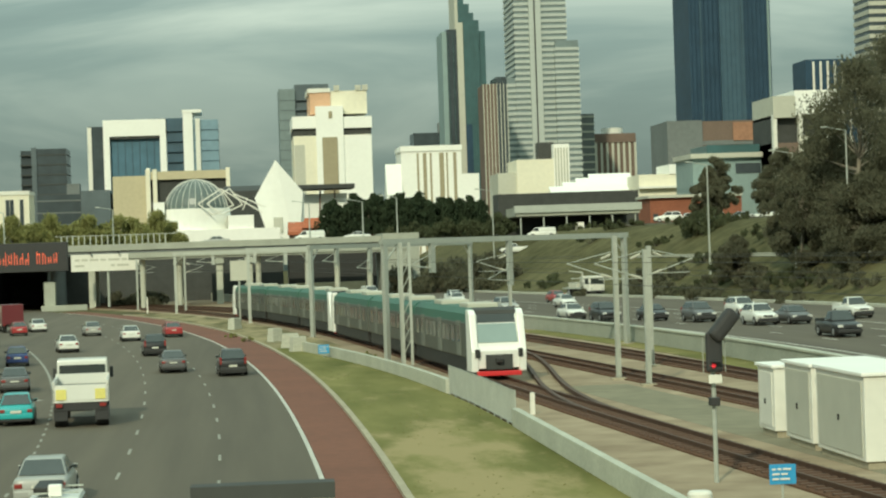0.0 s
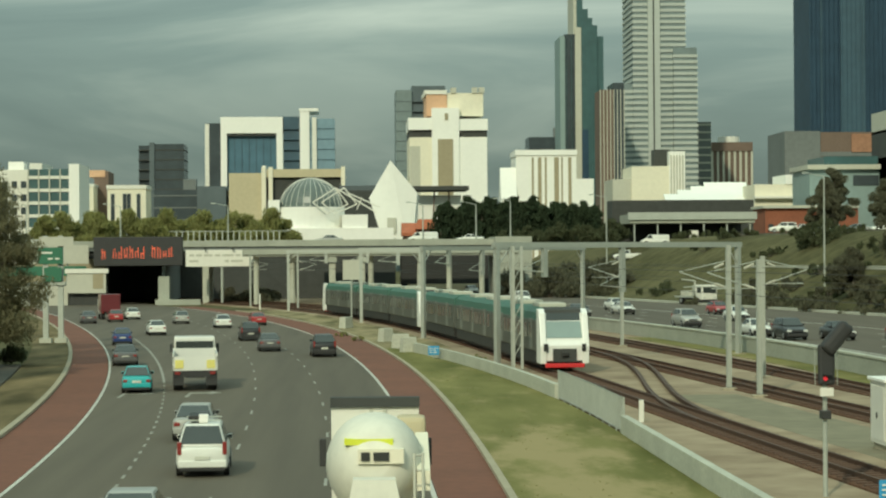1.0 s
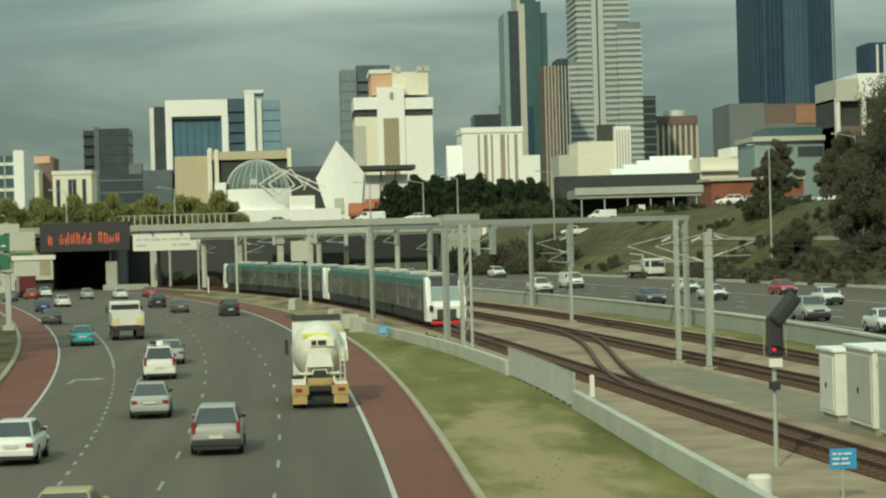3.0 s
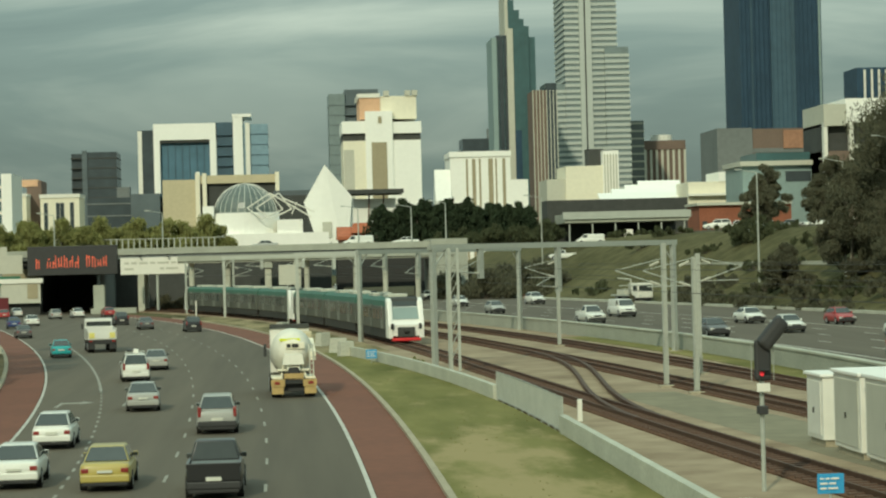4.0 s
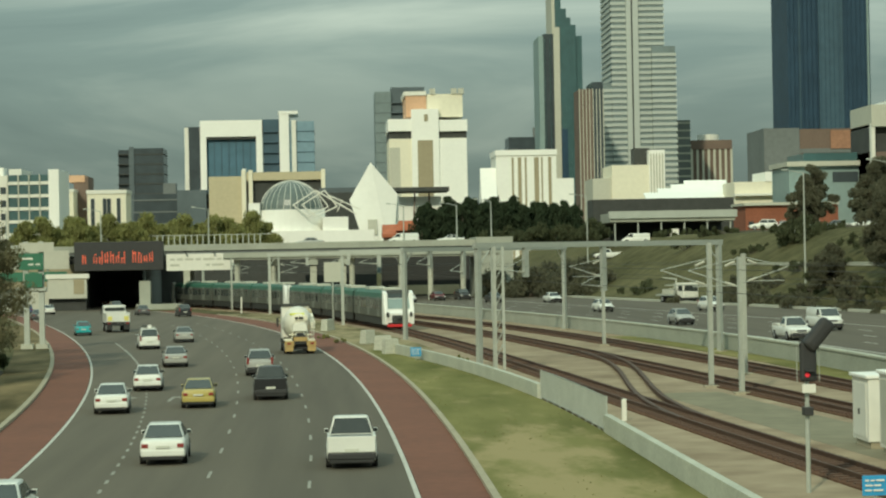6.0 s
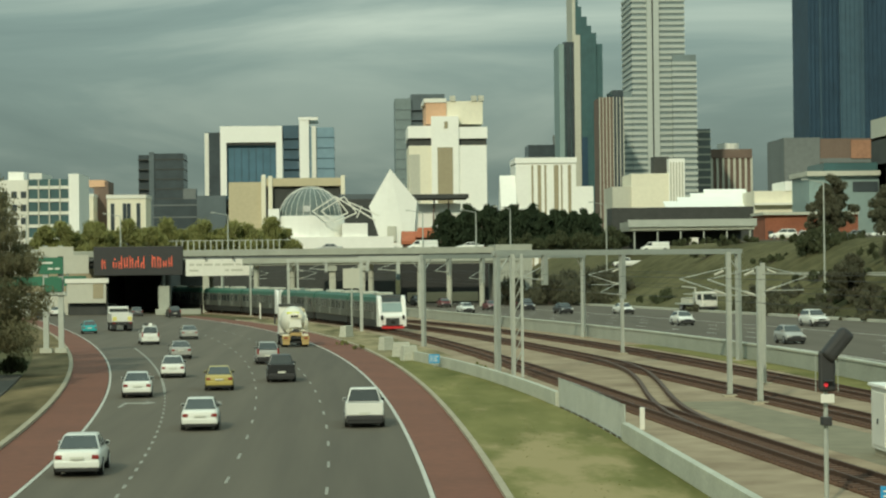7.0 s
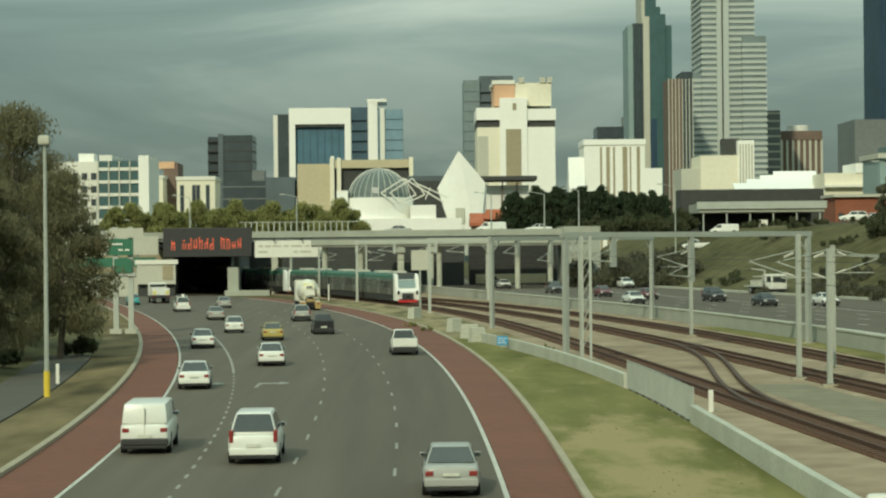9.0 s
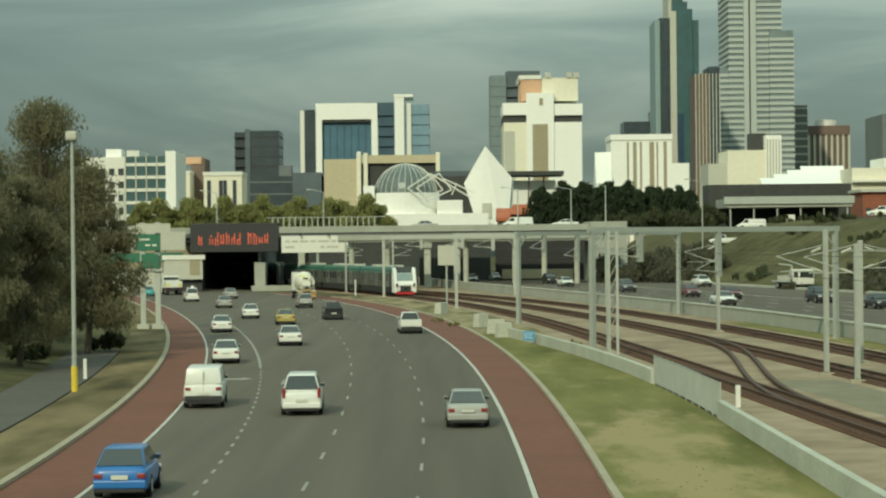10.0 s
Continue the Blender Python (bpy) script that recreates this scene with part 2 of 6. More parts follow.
def dry_belt(m, straw):
    """Trodden dry belt along the middle of the grass strip, with ragged soft edges."""
    n, l = m.node_tree.nodes, m.node_tree.links
    b = n["Principled BSDF"]
    old = b.inputs["Base Color"].links[0].from_socket
    co, sep, mp = n.new("ShaderNodeTexCoord"), n.new("ShaderNodeSeparateXYZ"), n.new("ShaderNodeMapping")
    mp.inputs["Scale"].default_value = (0.55, 0.16, 1.0)
    ns = n.new("ShaderNodeTexNoise")
    ns.inputs["Scale"].default_value, ns.inputs["Detail"].default_value, ns.inputs["Roughness"].default_value = 1.0, 6.0, 0.62
    l.new(co.outputs["Object"], sep.inputs[0])
    l.new(co.outputs["Object"], mp.inputs["Vector"])
    l.new(mp.outputs["Vector"], ns.inputs["Vector"])

    def calc(kind, a, v, c=None):
        q = n.new("ShaderNodeMath")
        q.operation = kind
        l.new(a, q.inputs[0])
        if isinstance(v, float):
            q.inputs[1].default_value = v
        else:
            l.new(v, q.inputs[1])
        if c is not None:
            q.inputs[2].default_value = c
        return q.outputs[0]

    side = calc("ABSOLUTE", calc("SUBTRACT", sep.outputs["X"], 7.4), 0.0)
    belt = calc("MULTIPLY_ADD", side, -0.26, 0.68)
    far = calc("MAXIMUM", calc("MULTIPLY_ADD", sep.outputs["Y"], 0.07, -5.95), 0.0)
    belt = calc("MAXIMUM", calc("SUBTRACT", belt, calc("MINIMUM", far, 2.0)), -0.25)
    rough = calc("MULTIPLY_ADD", ns.outputs["Fac"], 3.0, -1.5)
    mask = n.new("ShaderNodeMapRange")
    mask.interpolation_type = "SMOOTHSTEP"
    mask.inputs["From Min"].default_value, mask.inputs["From Max"].default_value = -0.15, 0.65
    l.new(calc("ADD", belt, rough), mask.inputs["Value"])
    mix = n.new("ShaderNodeMix")
    mix.data_type = "RGBA"
    mix.inputs[7].default_value = (*straw, 1)
    l.new(mask.outputs["Result"], mix.inputs[0])
    l.new(old, mix.inputs[6])
    l.new(mix.outputs[2], b.inputs["Base Color"])


dry_belt(M["grass"], (0.325, 0.262, 0.135))
SHADES = dict(
    white=paint("car_white", (0.74, 0.74, 0.68)), silver=paint("car_silver", (0.36, 0.36, 0.33)),
    black=paint("car_black", (0.018, 0.018, 0.019)), grey=paint("car_grey", (0.10, 0.10, 0.10)),
    navy=paint("car_navy", (0.02, 0.045, 0.16)), blue=paint("car_blue", (0.025, 0.15, 0.42)),
    turquoise=paint("car_turquoise", (0.03, 0.36, 0.37)), red=paint("car_red", (0.36, 0.03, 0.03)),
    maroon=paint("car_maroon", (0.14, 0.025, 0.03)), yellow=paint("car_yellow", (0.44, 0.35, 0.10)),
)


# ---- mesh helpers ----
def box(bm, x0, x1, y0, y1, z0, z1, top=1.0, tx=None):
    """A box; top scales the upper face in x (and in y with tx)."""
    xc, yc = (x0 + x1) / 2, (y0 + y1) / 2
    ty = top if tx is None else tx
    v = [bm.verts.new((x, y, z0)) for x, y in ((x0, y0), (x1, y0), (x1, y1), (x0, y1))]
    v += [bm.verts.new((xc + (x - xc) * top, yc + (y - yc) * ty, z1)) for x, y in ((x0, y0), (x1, y0), (x1, y1), (x0, y1))]
    for f in ((3, 2, 1, 0), (4, 5, 6, 7), (0, 1, 5, 4), (1, 2, 6, 5), (2, 3, 7, 6), (3, 0, 4, 7)):
        bm.faces.new([v[i] for i in f])
    return bm


def boxes(*rows):
    bm = bmesh.new()
    for r in rows:
        box(bm, *r)
    return bm


def rounded(x0, x1, y0, y1, z0, z1, r=0.05, seg=2, top=1.0, tx=None):
    bm = boxes((x0, x1, y0, y1, z0, z1, top, tx))
    bmesh.ops.bevel(bm, geom=bm.edges[:], offset=r, segments=seg, affect="EDGES", profile=0.6)
    return bm


def tube(bm, a, b, r0, r1=None, n=8):
    a, b = Vector(a), Vector(b)
    r1 = r0 if r1 is None else r1
    d = (b - a).normalized()
    u = d.orthogonal().normalized()
    w = d.cross(u)
    rings = [[bm.verts.new(p + (u * math.cos(k * math.tau / n) + w * math.sin(k * math.tau / n)) * r) for k in range(n)] for p, r in ((a, r0), (b, r1))]
    for k in range(n):
        bm.faces.new((rings[0][k], rings[0][(k + 1) % n], rings[1][(k + 1) % n], rings[1][k]))
    bm.faces.new(rings[0][::-1])
    bm.faces.new(rings[1])
    return bm


def tubes(*rows):
    bm = bmesh.new()
    for r in rows:
        tube(bm, *r)
    return bm


def prism(profile, x0, x1, squeeze=None, bevel=0.0):
    """A side profile of (y, z) drawn out across x; squeeze(z) scales the half width at a height."""
    bm = bmesh.new()
    s = squeeze or (lambda y, z: 1.0)
    xc, h = (x0 + x1) / 2, (x1 - x0) / 2
    L = [bm.verts.new((xc - h * s(y, z), y, z)) for y, z in profile]
    R = [bm.verts.new((xc + h * s(y, z), y, z)) for y, z in profile]
    n = len(profile)
    bm.faces.new(L)
    bm.faces.new(R[::-1])
    for i in range(n):
        bm.faces.new((L[(i + 1) % n], L[i], R[i], R[(i + 1) % n]))
    bmesh.ops.recalc_face_normals(bm, faces=bm.faces[:])
    if bevel:
        bmesh.ops.bevel(bm, geom=bm.edges[:], offset=bevel, segments=2, affect="EDGES", profile=0.6)
    return bm


def quad(bm, pts, out=0.0):
    """A thin pane on four corners, raised by out along its normal."""
    p = [Vector(q) for q in pts]
    nrm = (p[1] - p[0]).cross(p[3] - p[0]).normalized()
    a = [bm.verts.new(q - nrm * 0.02) for q in p]
    b = [bm.verts.new(q + nrm * out) for q in p]
    bm.faces.new(b)
    for i in range(4):
        bm.faces.new((a[i], a[(i + 1) % 4], b[(i + 1) % 4], b[i]))
    return bm


def part(name, bm, material, parent=None, label=""):
    me = bpy.data.meshes.new(name)
    bm.normal_update()
    bm.to_mesh(me)
    bm.free()
    me.materials.append(M[material] if isinstance(material, str) else material)
    ob = new(name, me)
    ob.parent = parent
    return tagged(ob, label)


def thing(name, label, category, at=None, group="", kind=""):
    ob = new(name)
    ob.matrix_basis = at or Matrix()
    return tagged(ob, label, category, group, kind)


def sharing(name, ob, m, parent):
    """Another piece on the mesh of ob."""
    o = new(name, ob.data)
    o.parent = parent
    o.matrix_basis = m
    return o


# ---- the lines of road and rail: x as a cubic of y ----
def cubic(c, y):
    u = (y - 150) / 100
    return c[0] + u * (c[1] + u * (c[2] + u * c[3]))


def held(c, y, lo, hi):
    if y < lo:
        return cubic(c, lo) + (cubic(c, lo + 1) - cubic(c, lo)) * (y - lo)
    if y > hi:
        return cubic(c, hi) + (cubic(c, hi) - cubic(c, hi - 1)) * (y - hi)
    return cubic(c, y)


def edge_l(y):
    return held((-16.109, -10.856, -4.574, 0.621), y, 55, 330)


def lane_d(y):
    return held((-3.169, -6.312, -4.301, -0.215), y, 60, 320)


def edge_r(y):
    return held((0.766, -4.965, -4.095, -0.823), y, 62, 320)


def path_l(y):
    return edge_l(y) - 2.65


def path_r(y):
    return edge_r(y) + 2.15 + 0.008 * max(0, min(y, 220) - 64)


def rail_a(y):
    return held((12.104, -5.827, -1.823, -1.807), y, 60, 420)


def rail_b(y):
    return held((19.063, -7.742, -2.016, -1.563), y, 60, 330) if y < 330 else rail_a(y) + 4.3


def rail_c(y):
    return held((24.693, -7.178, -2.961, -1.564), y, 60, 330) if y < 330 else rail_a(y) + 7.9


def wall_x(y):
    return held((29.634, -5.572, -8.373, 2.029), y, 100, 340)


def low_wall(y):
    return held((6.98, -12.574, -9.921, 0.0), y, 90, 175) if y > 90 else 11.0


def hill(off, y):
    """Height of the ground at an offset from the retaining wall."""
    if off <= 0:
        return 0.0
    s = max(0.0, min(1.0, (off - 33) / 25))
    return 0.75 + 9.4 * s * s * (3 - 2 * s)


def steps(y0, y1, d):
    n = max(1, round((y1 - y0) / d))
    return [y0 + (y1 - y0) * i / n for i in range(n + 1)]


def ribbon(name, left, right, y0, y1, z, material, label, category, kind="structure", d=4.0, thick=0.05, parent=None):
    bm = bmesh.new()
    rows = []
    for y in steps(y0, y1, d):
        a, b = left(y), right(y)
        rows.append([bm.verts.new(p) for p in ((a, y, z), (b, y, z), (b, y, z - thick), (a, y, z - thick))])
    for p, q in zip(rows, rows[1:]):
        for i in range(4):
            bm.faces.new((p[i], p[(i + 1) % 4], q[(i + 1) % 4], q[i]))
    bm.faces.new(rows[0][::-1])
    bm.faces.new(rows[-1])
    bmesh.ops.recalc_face_normals(bm, faces=bm.faces[:])
    ob = part(name, bm, material, parent)
    return ob if parent else tagged(ob, label, category, "", kind)


def dashes(parent, line, y0, y1, gap, length, width, material, z=0.012):
    y = y0
    while y < y1:
        b = y + length
        xa, xb = line(y), line(b)
        bm = bmesh.new()
        t = [bm.verts.new(p) for p in ((xa - width / 2, y, z), (xa + width / 2, y, z), (xb + width / 2, b, z), (xb - width / 2, b, z))]
        u = [bm.verts.new(v.co - Vector((0, 0, 0.01))) for v in t]
        bm.faces.new(t)
        for i in range(4):
            bm.faces.new((u[i], u[(i + 1) % 4], t[(i + 1) % 4], t[i]))
        part("lane_dash", bm, material, parent)
        y += length + gap


# ---- ground, road and rail bed ----
def build_ground():
    bm = bmesh.new()
    offs = [-1500, -700, -350, -200, -140, -110, -95] + list(range(-86, -40, 2)) + [-36, -30, -22, -15, -8, -3, 0, 0.4, 3, 10, 20, 30, 33] + list(range(36, 62, 3)) + [70, 85, 100, 130, 170, 230, 320, 500, 900, 2000]
    ys = [-120, -60, -20] + steps(0, 400, 5) + [420, 450, 500, 600, 800, 1200, 2000, 3000]
    rows = []
    for y in ys:
        w = wall_x(max(60, min(y, 360)))
        row = []
        for o in offs:
            x = w + o
            z = hill(o, y)
            left = path_l(max(40, min(y, 330))) - 1.0 - x
            if left > 4.5:
                z += min(3.2, 0.11 * (left - 4.5)) if y < 300 else 0
            if y > 352 and z < 5:
                z = max(z, min(5.5, (y - 352) * 0.35)) if (x < -58 or x > 42) else z
            z += 0.25 * noise.noise((x * 0.05, y * 0.05, 0)) if abs(left) > 6 and (o > 36 or left > 4) else 0
            row.append(bm.verts.new((x, y, z - 0.06)))
        rows.append(row)
    for p, q in zip(rows, rows[1:]):
        for i in range(len(offs) - 1):
            bm.faces.new((p[i], p[i + 1], q[i + 1], q[i]))
    ob = part("ground", bm, "ground")
    for f in ob.data.polygons:
        f.use_smooth = True
    tagged(ob, "dry scrubby ground with patches of brown grass", "ground", "", "structure")


build_ground()
road = ribbon("road", edge_l, edge_r, -40, 470, 0.0, "asphalt", "grey asphalt freeway carriageway with worn lane markings", "road")
tagged(ribbon("shoulder_path", lambda y: edge_r(y) + 0.12, path_r, -40, 330, 0.005, "red_asphalt", "red asphalt shoulder strip beside the carriageway", "road shoulder"))
tagged(ribbon("shoulder_path", path_l, lambda y: edge_l(y) - 0.12, -40, 330, 0.005, "red_asphalt", "red asphalt shoulder strip beside the exit lane", "road shoulder"))
ribbon("edge_line", lambda y: edge_r(y) - 0.07, lambda y: edge_r(y) + 0.09, -40, 330, 0.016, "line", "", "", parent=road, thick=0.01)
ribbon("edge_line", lambda y: edge_l(y) - 0.08, lambda y: edge_l(y) + 0.06, -40, 330, 0.016, "line", "", "", parent=road, thick=0.01)
dashes(road, lambda y: edge_l(y) + 3.3, 30, 128, 1.95, 1.1, 0.11, "line_worn")
ribbon("lane_line", lambda y: edge_l(y) + 3.22, lambda y: edge_l(y) + 3.38, 128, 200, 0.012, "line_worn", "", "", parent=road, thick=0.01)
dashes(road, lambda y: lane_d(y) - 3.4, 26.8, 260, 7.1, 2.3, 0.105, "line_worn")
dashes(road, lane_d, 32.1, 260, 7.1, 2.3, 0.105, "line_worn")
for y0 in (118.0,):
    for dx in (1.1, 4.6):
        xa = edge_l(y0) + dx
        bm = boxes((xa, xa + 0.18, y0 - 3.0, y0, 0.0, 0.012), (xa, xa + 1.1, y0, y0 + 0.8, 0.0, 0.012))
        k = [bm.verts.new(p) for p in ((xa + 1.1, y0 - 0.9, 0.012), (xa + 1.75, y0 + 0.4, 0.012), (xa + 1.1, y0 + 1.7, 0.012))]
        bm.faces.new(k)
        part("arrow_mark", bm, "line_worn", road)
ribbon("kerb", path_r, lambda y: path_r(y) + 0.24, -40, 300, 0.13, "kerb", "pale concrete kerb along the shoulder", "kerb", thick=0.25)
ribbon("kerb", lambda y: path_l(y) - 0.28, path_l, -40, 300, 0.14, "kerb", "pale concrete kerb along the exit lane", "kerb", thick=0.25)
ribbon("grass_verge", lambda y: path_r(y) + 0.24, lambda y: max(path_r(y) + 0.6, low_wall(y) - 0.1), -40, 172, 0.09, "grass", "patchy green and straw-coloured grass strip", "grass", thick=0.2)

ribbon("dirt_verge", lambda y: path_r(y) + 0.24, lambda y: rail_a(y) - 2.6, 172, 300, 0.07, "verge", "bare sandy strip beside the railway", "ground", thick=0.2)
ribbon("dirt_verge", lambda y: path_l(y) - 3.2, lambda y: path_l(y) - 0.28, -40, 260, 0.10, "left_verge", "sandy grass strip along the kerb", "ground", thick=0.25)
ribbon("ballast_bed", lambda y: max(low_wall(y) + 0.1, path_r(y) + 1.5) if y < 176 else rail_a(y) - 2.6, lambda y: wall_x(y) - 0.2, 20, 420, 0.06, "ballast", "pinkish crushed stone railway bed", "railway bed", thick=0.2)


ribbon("gravel_path", lambda y: rail_a(y) + 2.3, lambda y: rail_b(y) - 2.0, 40, 112, 0.066, "gravel", "grey-green fine gravel between the tracks", "gravel path", thick=0.05)
ribbon("footpath", lambda y: path_l(y) - 6.6, lambda y: path_l(y) - 3.3, 60, 150, 0.13, "footpath", "grey asphalt footpath beneath the gum trees", "footpath", thick=0.3)


def build_track(line, y0, y1, bed=True, head=0.05):
    t = thing("railway_track", "rusty steel railway track on dark oily sleepers", "railway track", group="railway tracks", kind="structure")
    if bed:
        ribbon("track_bed", lambda y: line(y) - 1.25, lambda y: line(y) + 1.25, y0, y1, 0.12, "track_bed", "", "", parent=t, thick=0.1)
    for s in (-0.57, 0.57):
        ribbon("rail", lambda y: line(y) + s - head, lambda y: line(y) + s + head, y0, y1, 0.32 if bed else 0.31, "rail", "", "", parent=t, thick=0.17)
    first = None
    y = y0
    while bed and y < min(y1, 215):
        m = pose(line(y), y, 0.12, 0, 0, -math.degrees(math.atan(line(y + 0.5) - line(y - 0.5))))
        if first is None:
            first = part("sleeper", boxes((-1.1, 1.1, -0.12, 0.12, 0.0, 0.06)), "sleeper", t)
            first.matrix_basis = m
        else:
            sharing("sleeper", first, m, t)
        y += 0.72
    return t


build_track(rail_a, 22, 420)
build_track(rail_b, 92, 420)
build_track(rail_c, 96, 420)


def crossover(y):
    """Turnout that leaves track A and joins track B."""
    s = max(0.0, min(1.0, (y - 90) / 70))
    s = s * s * (3 - 2 * s)
    return rail_a(y) * (1 - s) + rail_b(y) * s


build_track(crossover, 92, 158, False, 0.11)

# retaining wall and the far carriageway
ribbon("grass_verge", lambda y: wall_x(y) - 2.3, lambda y: wall_x(y) - 0.24, 80, 190, 0.1, "grass", "thin dry grass strip at the foot of the retaining wall", "grass", thick=0.1)
ribbon("retaining_wall", lambda y: wall_x(y) - 0.25, lambda y: wall_x(y) + 0.15, 70, 420, 1.15, "concrete", "grey-green concrete retaining wall along the railway", "wall", thick=1.4)
ribbon("wall_coping", lambda y: wall_x(y) - 0.32, lambda y: wall_x(y) + 0.22, 70, 420, 1.27, "pale_concrete", "pale concrete coping on the retaining wall", "wall", thick=0.12)
far_road = ribbon("far_road", lambda y: wall_x(y) + 1.2, lambda y: wall_x(y) + 33, 60, 460, 0.78, "asphalt", "grey asphalt carriageway of oncoming traffic", "road", thick=0.1)
for off in (7.3, 11.0, 14.6):
    dashes(far_road, lambda y: wall_x(y) + off, 100, 330, 9.0, 3.0, 0.15, "line", 0.795)
ribbon("edge_line", lambda y: wall_x(y) + 3.4, lambda y: wall_x(y) + 3.6, 70, 420, 0.795, "line", "", "", parent=far_road, thick=0.01)
ribbon("edge_line", lambda y: wall_x(y) + 18.4, lambda y: wall_x(y) + 18.6, 70, 420, 0.795, "line", "", "", parent=far_road, thick=0.01)
ribbon("upper_road", lambda y: wall_x(y) + 59, lambda y: wall_x(y) + 84, 250, 350, 10.42, "pale_asphalt", "pale grey asphalt car park on top of the bank", "car park", thick=0.9)
ribbon("bank_edge", lambda y: wall_x(y) + 45.5, lambda y: wall_x(y) + 46.0, 205, 300, 5.75, "pale_concrete", "pale concrete edge of a path across the bank", "kerb", thick=0.5)
ribbon("far_kerb", lambda y: wall_x(y) + 32.6, lambda y: wall_x(y) + 33.3, 70, 420, 1.05, "pale_concrete", "pale concrete barrier at the foot of the bank", "barrier", thick=0.4)
ribbon("low_wall", lambda y: low_wall(y) - 0.14, lambda y: low_wall(y) + 0.14, 40, 88, 0.80, "pale_concrete", "low pale concrete wall beside the railway", "wall", thick=0.9)
ribbon("low_wall", lambda y: low_wall(y) - 0.14, lambda y: low_wall(y) + 0.14, 110, 165, 0.78, "pale_concrete", "low pale concrete wall with a weathered face", "wall", thick=0.9)

# ---- skyline ----
def building(name, label, x0, x1, y, z, depth=None, base=-1.0):
    """An empty at the front foot of a building; returns it with its half width, depth and height."""
    t = thing(name, label, "building", pose((x0 + x1) / 2, y, base))
    return t, (x1 - x0) / 2, depth or (x1 - x0), z - base


def punched(t, h, z0, z1, cols, rows, w, ht, material="dark_glass", y=0.0):
    """Windows of a front wall, each a pane of its own set a little proud."""
    first = None
    for r in range(rows):
        for c in range(cols):
            m = pose(-h + 2 * h * (c + 0.5) / cols, y, z0 + (z1 - z0) * (r + 0.5) / rows)
            if first is None:
                first = part("window", boxes((-w / 2, w / 2, -0.12, 0.3, -ht / 2, ht / 2)), material, t)
                first.matrix_basis = m
            else:
                sharing("window", first, m, t)


def bands(t, h, d, z0, z1, step, thick, material, proud=0.35, name="spandrel"):
    """Floor bands right round a tower, one part each."""
    first, z = None, z0
    while z < z1:
        m = pose(0, 0, z)
        if first is None:
            first = part(name, boxes((-h - proud, h + proud, -proud, d + proud, 0, thick)), material, t)
            first.matrix_basis = m
        else:
            sharing(name, first, m, t)
        z += step


def fins(t, h, z0, z1, n, w, material, proud=0.5, name="mullion"):
    first = None
    for i in range(n + 1):
        m = pose(-h + 2 * h * i / n, 0, 0)
        if first is None:
            first = part(name, boxes((-w / 2, w / 2, -proud, 0.3, z0, z1)), material, t)
            first.matrix_basis = m
        else:
            sharing(name, first, m, t)


